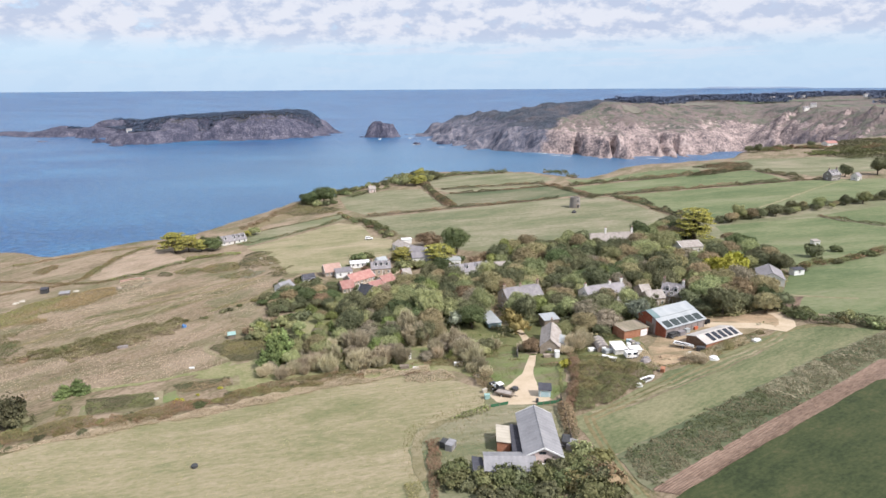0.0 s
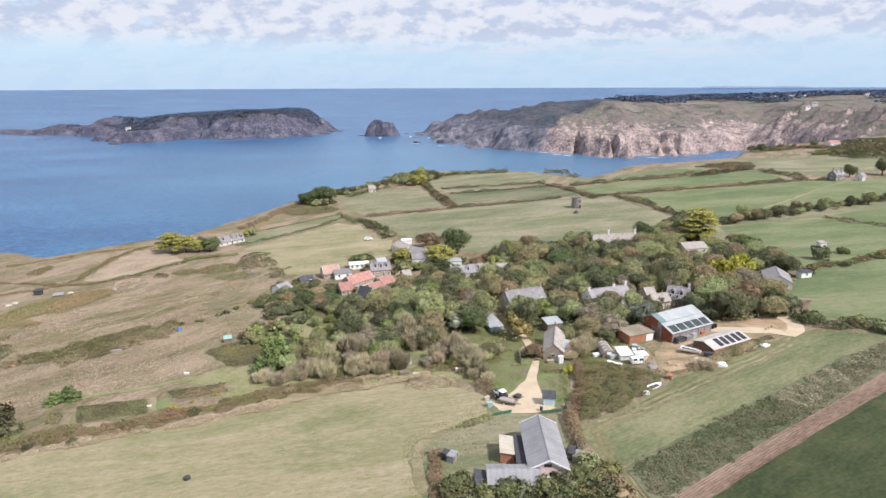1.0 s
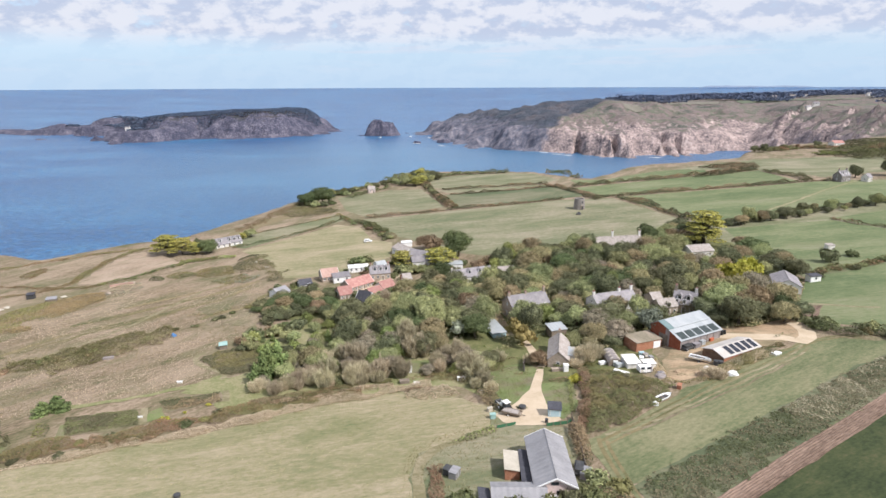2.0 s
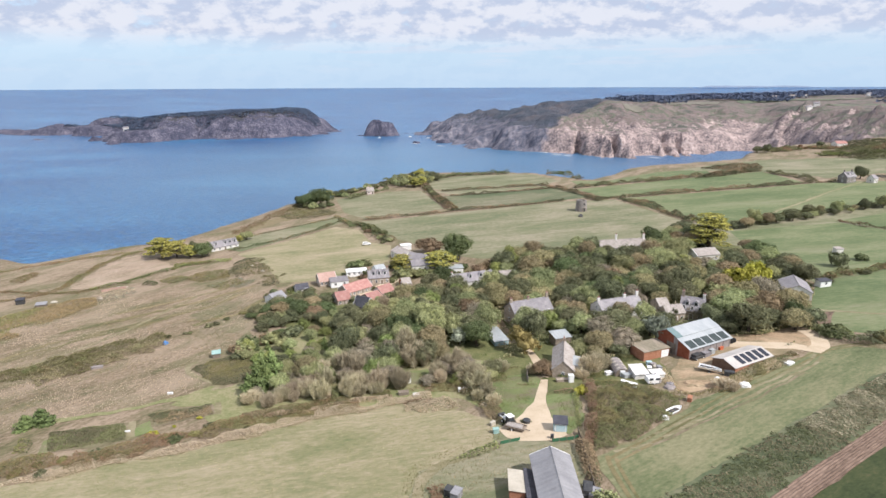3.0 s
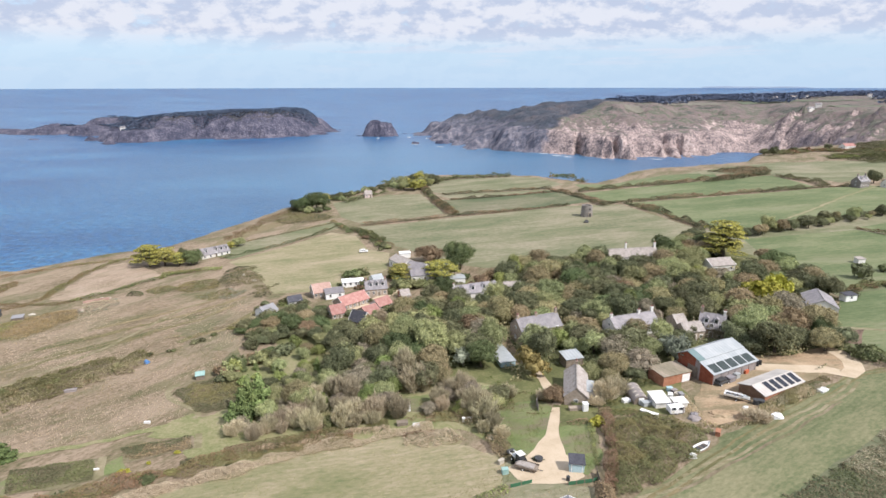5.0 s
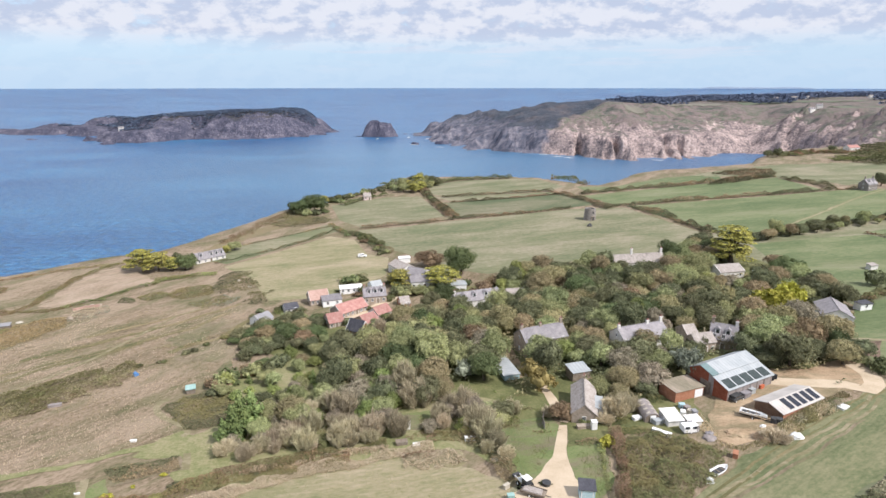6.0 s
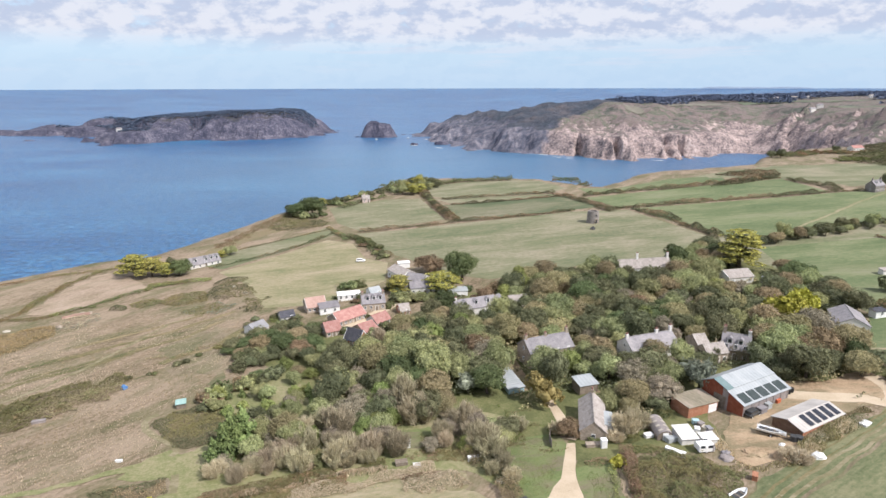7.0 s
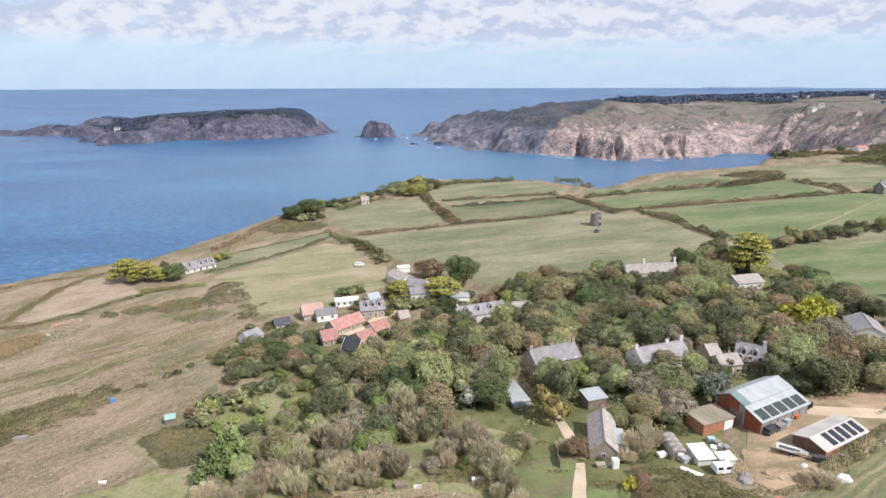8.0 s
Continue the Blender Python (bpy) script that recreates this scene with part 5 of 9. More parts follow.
mono_shed("pale blue garden shed with a dark roof", 24.0, 124.5, -8, 2.7, 2.3, 2.0, 2.4, PALEBLUE, DARKFELT, doors=1, door_mat=PALEBLUE, name="garden_shed")

# ---------- houses among the trees ----------
gable_house("stone farmhouse with a pale slate roof and three chimneys", 27.2, 193.7, 21.5, 13.9, 7.2, 4.4, 7.1, STONE, SLATE, ((-1, 1.2), (-0.05, 0.9), (1, 1.5)), (2, 4), 1, name="farmhouse")
gable_house("long slate-roofed house with a white gable and roof windows", 55.4, 192.6, 19, 15.2, 6.8, 3.9, 6.3, RENDER_WHITE, SLATE, ((-1, 1.0), (0.35, 1.1), (1, 1.6)), (1, 5), 1, name="house")
gable_house("stone house with dormers and tall end chimneys", 78.4, 189.6, -27, 7.0, 7.6, 3.0, 6.2, STONE, SLATE, ((-1, 1.8), (1, 1.5, RENDER_WHITE)), (2, 3), 1, dormers=(-0.45, 0.3), name="house")
gable_house("small brown-tiled cottage wing", 69.6, 193.3, 11, 3.6, 6.0, 3.2, 5.2, STONE, OLDTILE, (), (1, 2), 1, name="cottage")
gable_house("low brown-tiled range of a stone house", 70.8, 187.0, 13, 6.3, 5.0, 3.2, 5.0, STONE, OLDTILE, (), (1, 3), 1, name="cottage")
gable_house("stone cottage with a weathered tiled roof", 31.3, 157.6, 78, 13.0, 5.4, 2.6, 4.9, STONE, OLDTILE, ((1, 1.0),), (1, 3), 1, name="cottage")
mono_shed("white flat-roofed kitchen annexe of a cottage", 34.1, 156.2, 84, 5.5, 2.8, 2.2, 2.6, RENDER_WHITE, PALESHEET, windows=2, name="annexe", category="annexe")
mono_shed("pale sheet-roofed store under the trees", 33.8, 174.6, 17, 5.0, 4.0, 2.4, 3.0, TIMBER, PALESHEET, name="store")
mono_shed("low pale blue building with a flat roof by a lane", 15.4, 180.4, -75, 11.0, 4.2, 1.4, 1.6, PALEBLUE, PALESHEET, name="long_shed", clear=3.0)
gable_house("broad farm building with a grey sheet roof", 119.8, 205.5, 68, 12.0, 8.4, 2.8, 4.9, RENDER_WHITE, SLATE, (), (1, 3), 1, name="outbuilding", category="outbuilding")
mono_shed("small white mobile cabin at a field edge", 133.6, 212.0, 12, 4.4, 2.6, 2.2, 2.4, WHITE, DARKFELT, windows=1, name="cabin")
gable_house("long low white house with stout white chimneys", 77.5, 263.5, 10, 21.7, 6.6, 3.0, 5.6, RENDER_WHITE, OLDTILE, ((-0.26, 2.4, RENDER_WHITE), (0.98, 2.0, RENDER_WHITE)), (1, 6), 1, name="house")
gable_house("low house with a pale tiled roof and white verges", 108.4, 252.4, 13, 10.5, 8.0, 2.8, 4.6, RENDER_WHITE, OLDTILE, (), (1, 3), 1, name="house", barge=WHITE)
gable_house("low shed with a blue-grey sheet roof", 119.1, 246.5, -33, 5.9, 5.5, 2.2, 3.0, GREYBOARD, PALESHEET, (), (1, 2), 0, name="shed", category="shed")
gable_house("pale two-storey house with white dormers", 9.6, 239.4, 22, 15.5, 6.6, 3.2, 5.6, RENDER_WHITE, SLATE, ((-0.97, 1.0),), (1, 4), 1, dormers=(-0.55, 0.0, 0.6), name="house")
gable_house("pale gabled wing of a house", 17.4, 243.3, 52, 5.9, 5.4, 2.4, 4.6, RENDER_WHITE, SLATE, (), (1, 2), 1, name="house")
gable_house("small cottage with a buff tiled roof", 25.4, 241.3, 10, 6.7, 5.4, 3.0, 4.8, STONE, OLDTILE, (), (1, 3), 1, name="cottage")
# white farm group
gable_house("white house with a glazed veranda", -8.9, 259.2, 14, 11.2, 6.0, 3.0, 4.6, RENDER_WHITE, SLATE, (), (1, 5), 1, name="house")
gable_house("farm range with a grey tiled roof", -18.6, 276.8, -55, 10.9, 7.0, 3.0, 4.6, RENDER_WHITE, OLDTILE, (), (1, 3), 1, name="outbuilding", category="outbuilding")
gable_house("long barn with a grey slate roof", -11.5, 266.8, -23, 8.2, 7.0, 3.2, 5.0, RENDER_WHITE, SLATE, (), (1, 3), 1, name="outbuilding", category="outbuilding")
mono_shed("white horse box cabin", -18.5, 291.7, 15, 5.0, 2.6, 2.3, 2.5, WHITE, WHITE, name="cabin")
mono_shed("low white sheet-roofed shelter", 4.5, 256.8, 8, 7.0, 4.0, 2.0, 2.4, WHITE, PALESHEET, name="shelter", category="shelter")
# red-roofed hamlet
gable_house("pale cottage with a faded red tiled roof", -48.0, 243.2, 24, 7.0, 7.0, 2.3, 4.7, STONE, FADEDTILE, (), (1, 4), 1, name="cottage", barge=RENDER_WHITE)
mono_shed("white annexe with a grey flat roof", -42.4, 240.4, 20, 7.0, 5.0, 2.4, 2.9, WHITE, SLATE, windows=2, name="annexe", category="annexe")
gable_house("long cottage row with a bright red tiled roof", -34.4, 230.8, 45, 11.5, 6.6, 2.1, 4.3, STONE, REDTILE, (), (1, 6), 1, name="cottage", barge=RENDER_WHITE)
gable_house("red-tiled cottage with white walls", -23.1, 226.9, 46, 6.2, 5.4, 2.0, 3.9, RENDER_WHITE, REDTILE, (), (1, 3), 1, name="cottage")
gable_house("low cottage with a red tiled roof", -26.7, 219.2, 44, 5.7, 6.4, 1.9, 3.7, STONE, REDTILE, (), (1, 3), 1, name="cottage")
gable_house("red-tiled barn with a dark gable", -37.9, 219.9, 28, 5.1, 6.4, 2.0, 4.1, STONE, REDTILE, (), (1, 3), 1, name="barn", category="barn")
gable_house("steep dark-roofed brick house with white verges", -28.5, 210.5, 152, 5.6, 4.6, 2.1, 4.9, BRICK, DARKFELT, (), (1, 3), 1, name="house", barge=WHITE)
gable_house("brown two-storey house with white dormers", -26.8, 242.9, 13, 8.3, 6.2, 3.0, 5.4, STONE, SLATE, ((-1, 0.9), (1, 0.9)), (1, 4), 1, dormers=(-0.5, 0.05, 0.6), name="house")
gable_house("low building with a pale green sheet roof", -28.0, 257.2, 30, 4.4, 5.0, 1.7, 3.1, WHITE, PALESHEET, (), (1, 2), 0, name="outbuilding", category="outbuilding")
mono_shed("long white flat-roofed cabin", -37.2, 253.7, 14, 8.5, 4.0, 2.1, 2.3, WHITE, WHITE, windows=4, name="cabin", category="cabin")
gable_house("small brown-tiled garden house", -15.5, 238.3, 19, 3.6, 5.6, 1.6, 3.3, BRICK, OLDTILE, (), (1, 2), 1, name="cottage")
gable_house("white shed with a dark slate roof", -56.0, 234.0, 27, 4.9, 4.6, 1.9, 3.2, RENDER_WHITE, DARKFELT, (), (1, 2), 1, name="shed", category="shed")
gable_house("weathered glasshouse with a pale gable", -63.0, 222.5, 53, 5.5, 5.6, 2.3, 3.8, WHITE, GREYSHEET, (), (1, 2), 1, name="glasshouse", category="glasshouse")
# outlying
gable_house("white house with a pale slate roof near the cliff", -113.0, 305.7, 44, 14.1, 6.4, 1.8, 4.2, RENDER_WHITE, SLATE, (), (1, 5), 1, dormers=(-0.6, 0.1, 0.45, 0.8), name="house")
gable_house("small house at the cliff edge", -54.0, 445.1, 16, 5.2, 6.0, 2.6, 4.6, RENDER_PINK, OLDTILE, ((-0.5, 1.0),), (1, 2), 1, name="house")
gable_house("grey stone house with steep gables", 262.4, 395.7, 25, 9.5, 6.0, 4.0, 6.8, GREYSTONE, SLATE, ((-0.9, 1.4), (0.9, 1.4)), (2, 4), 1, dormers=(-0.5, 0.4), name="house")
gable_house("long low pink-roofed house", 395.1, 607.6, 16, 13.2, 7.0, 3.0, 5.0, RENDER_WHITE, REDTILE, (), (1, 4), 1, name="house")
gable_house("small white house among fields", 277.6, 393.7, 28, 4.6, 4.5, 3.0, 5.0, RENDER_WHITE, SLATE, (), (1, 2), 1, name="house")


def mill_tower(x, y):
    ob = base("ruined_tower", x, y, 20, "round ruined stone windmill tower without a roof", "tower", clear=8)
    bm = bmesh.new()
    seg, r0, r1, h, t = 28, 3.4, 2.9, 6.4, 0.7
    rows = []
    for r, z in ((r0 + 0.1, -1), (r0, 0), (r1 + 0.25, h * 0.55), (r1, h), (r1 - t, h), (r0 - t, 0.2)):
        ring = []
        for i in range(seg):
            a = 2 * math.pi * i / seg
            ragged = 0.35 * noise.noise((i * 0.6, z, 4)) if z == h else 0
            ring.append(bm.verts.new((r * math.cos(a), r * math.sin(a), z + ragged)))
        rows.append(ring)
    for a, b in zip(rows, rows[1:]):
        for i in range(seg):
            j = (i + 1) % seg
            bm.faces.new((a[i], a[j], b[j], b[i]))
    part("wall", bm, GREYSTONE, ob)
    # dark slabs on the closed wall stand in for shade inside doorway and window
    part("doorway", boxes((-0.7, 0.7, -r0 - 0.06, -r0 + 0.5, -0.2, 2.2)), DARKMETAL, ob, "dark slab painted as an unlit doorway")
    part("door_surround", boxes((-1.0, -0.7, -r0 - 0.12, -r0 + 0.4, -0.2, 2.4), (0.7, 1.0, -r0 - 0.12, -r0 + 0.4, -0.2, 2.4), (-0.7, 0.7, -r0 - 0.12, -r0 + 0.4, 2.2, 2.5)), STONE, ob)
    part("dark_window_slab", boxes((-0.4, 0.4, -r1 - 0.42, -r1 + 0.2, 4.0, 5.0)), DARKMETAL, ob)


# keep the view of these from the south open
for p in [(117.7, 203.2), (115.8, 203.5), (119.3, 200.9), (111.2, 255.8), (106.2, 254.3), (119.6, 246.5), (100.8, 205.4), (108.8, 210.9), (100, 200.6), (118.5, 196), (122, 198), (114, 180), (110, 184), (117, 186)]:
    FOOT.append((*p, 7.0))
mill_tower(81.6, 357.7)


# ---------- farmyard ----------
def red_barn():
    x, y, yaw, L = 67.6, 167.4, 28, 16.2
    ob = base("red_barn", x, y, yaw, "large red-boarded barn with a pale sheet roof and lean-to", "barn", clear=L * 0.5 + 3)
    for k in (-0.35, 0.35):
        FOOT.append((x + math.cos(radians(yaw)) * L * k, y + math.sin(radians(yaw)) * L * k, 9))
    N, S, ridge, north_eave, break_z, low = 2.8, 3.6, 6.3, 4.6, 4.95, 3.4
    lean = 7.8
    bm = bmesh.new()
    prism(bm, [(-lean, -1.2), (N, -1.2), (N, north_eave), (0, ridge - 0.03), (-S, break_z), (-lean, low)], -L / 2, L / 2)
    part("wall", bm, GREYBOARD, ob, "grey weathered boarding")
    # red front gable boards
    for i in range(22):
        y0 = -lean + (N + lean) * i / 22
        y1 = -lean + (N + lean) * (i + 1) / 22 - 0.05
        top = lambda v: low + (break_z - low) * (v + lean) / (lean - S) if v < -S else (break_z + (ridge - break_z) * (v + S) / S if v < 0 else ridge - (ridge - north_eave) * v / N)
        bm = bmesh.new()
        prism(bm, [(y0, -0.3), (y1, -0.3), (y1, top(y1) - 0.12), (y0, top(y0) - 0.12)], -L / 2 - 0.09, -L / 2 - 0.005)
        part("board", bm, GREYBOARD if i in (8, 9, 10) else REDWOOD, ob)
    part("door", boxes((-L / 2 - 0.17, -L / 2 - 0.1, -S + 0.2, -S + 3.2, -0.2, 3.2)), TIMBER, ob, "weathered sliding timber door")
    for i in range(2):
        part("door_batten", boxes((-L / 2 - 0.22, -L / 2 - 0.18, -S + 0.4 + i * 1.5, -S + 0.6 + i * 1.5, -0.1, 3.1)), TIMBER, ob)
    bm = bmesh.new()
    prism(bm, [(N + 0.4, north_eave - 0.16), (0, ridge), (0, ridge + 0.14), (N + 0.4, north_eave)], -L / 2 - 0.4, L / 2 + 0.4)
    prism(bm, [(0, ridge), (-S - 0.2, break_z + 0.16), (-S - 0.2, break_z + 0.3), (0, ridge + 0.16)], -L / 2 + 1.9, L / 2 + 0.4)
    part("roof", bm, PALESHEET, ob, "pale blue-grey metal roof")
    bm = bmesh.new()
    prism(bm, [(0, ridge), (-S - 0.2, break_z + 0.16), (-S - 0.2, break_z + 0.28), (0, ridge + 0.14)], -L / 2 - 0.4, -L / 2 + 1.88)
    part("roof_light", bm, surface("teal_roof_sheet", [(0.13, 0.19, 0.19), (0.19, 0.26, 0.26)], 1.5, 0.3, 0.5, 0.1), ob, "dull teal roof sheets")
    bm = bmesh.new()
    prism(bm, [(-S - 0.05, break_z + 0.02), (-lean - 0.4, low - 0.13), (-lean - 0.4, low), (-S - 0.05, break_z + 0.15)], -L / 2 - 0.4, L / 2 + 0.4)
    part("lean_to_roof", bm, PALESHEET, ob)
    k = (break_z - low) / (lean - S)
    for i in range(5):
        a = -L / 2 + 0.5 + i * (L - 0.6) / 5
        bm = bmesh.new()
        ya, yb = -lean + 0.05, -lean + 2.5
        za, zb = low + 0.18, low + 0.18 + k * 2.45
        prism(bm, [(ya, za), (yb, zb), (yb, zb + 0.05), (ya, za + 0.05)], a, a + (L - 0.6) / 5 - 0.5)
        part("roof_light", bm, SKYLIGHT, ob, "dark translucent roof light")
    for i in range(7):
        a = -L / 2 + 0.3 + i * (L - 0.6) / 6
        part("post", boxes((a - 0.12, a + 0.12, -lean - 0.12, -lean + 0.02, -0.3, low - 0.2)), GREYBOARD, ob)
    return ob


def solar_shed():
    x, y, yaw, L = 76.2, 153.3, 28, 14.2
    W, eave, ridge = 6.4, 1.8, 2.8
    ob = gable_house("long low brown shed with solar panels on its roof", x, y, yaw, L, W, eave, ridge, BROWNBOARD, ASHSHEET, (), (0, 0), 0, 0, name="solar_shed", category="shed", over=0.4, end=0.4)
    rise = (ridge - eave) / (W / 2)
    tilt = math.degrees(math.atan(rise))
    for i in range(5):
        u = -L / 2 + 2.4 + (i + 0.5) * (L - 2.6) / 5
        panel = part("solar_panel", boxes((-0.7, 0.7, -1.45, 1.45, 0.06, 0.11)), CELLS, ob, "black solar panel")
        panel.matrix_local = pose(u, -W / 2 + 1.5, eave + rise * 1.5 + 0.17, tilt)
        part("panel_frame", boxes((-0.74, -0.7, -1.49, 1.49, 0.02, 0.13), (0.7, 0.74, -1.49, 1.49, 0.02, 0.13), (-0.7, 0.7, 1.45, 1.49, 0.02, 0.13), (-0.7, 0.7, -1.49, -1.45, 0.02, 0.13), (-0.7, 0.7, -0.02, 0.02, 0.1, 0.125)), DARKMETAL, panel)
    for i in range(12):
        a = -W / 2 + W * i / 12
        b = a + W / 12 - 0.04
        top = lambda v: ridge - rise * abs(v) - 0.1
        bm = bmesh.new()
        prism(bm, [(a, -0.3), (b, -0.3), (b, top(b)), (a, top(a))], -L / 2 - 0.07, -L / 2 - 0.005)
        part("board", bm, BROWNBOARD, ob)
    part("brick_wall", boxes((-L / 2, L / 2, -W / 2 - 0.1, -W / 2 - 0.005, -1.2, eave - 0.12)), BRICK, ob, "low orange brick front wall")
    return ob


red_barn()
solar_shed()
gx, gy, gyaw, gl = 56.4, 158.9, 21, 8.4
garage = mono_shed("orange brick garage with a mossy felt roof and white door", gx - 2.75 * math.sin(radians(gyaw)), gy + 2.75 * math.cos(radians(gyaw)), gyaw, gl, 5.5, 2.7, 2.9, BRICK, GREENFELT, name="garage", category="garage")
part("garage_door", boxes((gl * 0.18, gl * 0.46, -2.83, -2.75, -0.1, 2.3)), WHITE, garage, "white up-and-over garage door")


def arched_shed(x, y, yaw, L, W, H):
    """A low shed with a rounded corrugated roof and pale roof lights."""
    ob = base("arched_shed", x, y, yaw, "old grey corrugated shed with a rounded roof and pale roof lights", "shed", clear=L * 0.5 + 1)
    arc = [(W / 2 * math.cos(a), 0.9 + (H - 0.9) * math.sin(a)) for a in (math.pi * k / 12 for k in range(13))]
    bm = bmesh.new()
    prism(bm, [(W / 2, -1.0), *[(u * 0.97, v - 0.08) for u, v in arc], (-W / 2, -1.0)], -L / 2 + 0.1, L / 2 - 0.1)
    part("wall", bm, TIMBER, ob)
    bm = bmesh.new()
    prism(bm, [*arc, *[(u * 1.03, v + 0.07) for u, v in arc[::-1]]], -L / 2, L / 2)
    part("roof", bm, GREYBOARD, ob, "grey corrugated curved roof")
    for i in range(4):
        u = -L / 2 + L * (i + 0.5) / 4
        for s in (1, -1):
            bm = bmesh.new()
            strip = [(s * p, q) for p, q in arc[3:6]]
            prism(bm, [*[(p * 1.04, q + 0.09) for p, q in strip], *[(p * 1.06, q + 0.13) for p, q in strip[::-1]]], u - 0.28, u + 0.28)
            part("roof_light", bm, OLDSHEET, ob, "pale plastic roof light")
    part("door", boxes((L / 2 - 0.08, L / 2 + 0.02, -0.6, 0.6, -0.1, 1.9)), WHITE, ob, "white double door")


arched_shed(44.4, 152.6, -88, 6.6, 3.4, 2.3)


# ---------- far houses ----------
def far_house(label, x, y, z, yaw, L, W, eave, ridge, wall, roof):
    """A plain gabled house on the headland or the island."""
    ob = new("house")
    ob.matrix_world = pose(x, y, z, 0, 0, yaw)
    tagged(ob, label, "house", "far houses of the headland")
    bm = bmesh.new()
    prism(bm, [(-W / 2, -3), (W / 2, -3), (W / 2, eave), (0, ridge), (-W / 2, eave)], -L / 2, L / 2)
    part("wall", bm, wall, ob)
    for slab in (-1, 1):
        part("roof", roof_slabs(W, eave, ridge, -L / 2 - 0.2, L / 2 + 0.2, 0.3, 0.2, slab), roof, ob)
    for k in (-0.3, 0.0, 0.3):
        part("window", boxes((L * k - 0.6, L * k + 0.6, -W / 2 - 0.05, -W / 2 + 0.05, eave - 2.0, eave - 0.6)), PANE, ob)
    part("chimney", boxes((L * 0.4, L * 0.4 + 0.9, -0.5, 0.5, ridge - 0.8, ridge + 1.3)), wall, ob)


for hx, hy, yaw, size, roof in ((1130, 2080, 5, 16, SLATE), (1185, 2070, -8, 22, OLDTILE), (1240, 2090, 10, 14, SLATE), (1450, 2080, 3, 15, SLATE), (760, 2130, 6, 14, SLATE), (955, 1590, 20, 18, SLATE), (980, 1600, -15, 14, SLATE), (1350, 1700, 10, 16, SLATE), (600, 1830, 0, 8, SLATE), (1560, 1960, 8, 15, OLDTILE)):
    far_house("far white house among trees and fields", hx, hy, float(headland_height(np.array(float(hx)), np.array(float(hy)))) + 1.5, yaw, size, 9, 6.5, 9.5, RENDER_WHITE, roof)
far_house("white lookout house on the island", -985, 1880, float(island_height(np.array(-985.0), np.array(1880.0))) + 1.0, 10, 14, 8, 8, 11, RENDER_WHITE, SLATE)


# ---------- plants ----------
def leaf_quads(centres, sizes, rng, outward=None, flat=0.0):
    """A small bent leaf clump at every centre, turned at random; flat: how far they lie level."""
    n = len(centres)
    nrm = rng.normal(size=(n, 3))
    if outward is not None:
        nrm = nrm * 0.75 + outward
    nrm[:, 2] += flat
    nrm /= np.linalg.norm(nrm, axis=1)[:, None] + 1e-9
    t = np.cross(nrm, rng.normal(size=(n, 3)))
    t /= np.linalg.norm(t, axis=1)[:, None] + 1e-9
    b = np.cross(nrm, t)
    s = np.asarray(sizes)[:, None] * 0.5
    k = 0.55 + 0.45 * rng.rand(n, 1)
    lift = nrm * s * 0.35
    v = np.stack([centres - t * s, centres - b * s * k + lift, centres + t * s, centres + b * s * k + lift], 1)
    return v.reshape(-1, 3), np.arange(4 * n).reshape(-1, 4)


def core(centres, radii, rng, rings=5, seg=8):
    """Uneven inner masses that close a crown, one to a lobe."""
    vs, fs = [], []
    for c, r in zip(centres, radii):
        th, ph = np.meshgrid(np.linspace(0.12, math.pi - 0.12, rings), np.linspace(0, 2 * math.pi, seg, endpoint=False), indexing="ij")
        k = rng.uniform(0.82, 1.08, th.shape)
        p = np.stack([np.sin(th) * np.cos(ph), np.sin(th) * np.sin(ph), np.cos(th)], -1) * k[..., None] * r + c
        at = sum(len(x) for x in vs)
        i, j = np.meshgrid(np.arange(rings - 1), np.arange(seg), indexing="ij")
        q = np.stack([i * seg + j, (i + 1) * seg + j, (i + 1) * seg + (j + 1) % seg, i * seg + (j + 1) % seg], -1).reshape(-1, 4)
        vs.append(p.reshape(-1, 3))
        fs.append(q + at)
    return np.concatenate(vs), np.concatenate(fs)


def taper(bm, p0, p1, r0, r1, seg=6):
    p0, p1 = Vector(p0), Vector(p1)
    q = (p1 - p0).to_track_quat("Z", "Y").to_matrix().to_4x4()
    m = Matrix.Translation((p0 + p1) / 2) @ q
    bmesh.ops.create_cone(bm, cap_ends=True, segments=seg, radius1=r0, radius2=r1, depth=(p1 - p0).length, matrix=m)


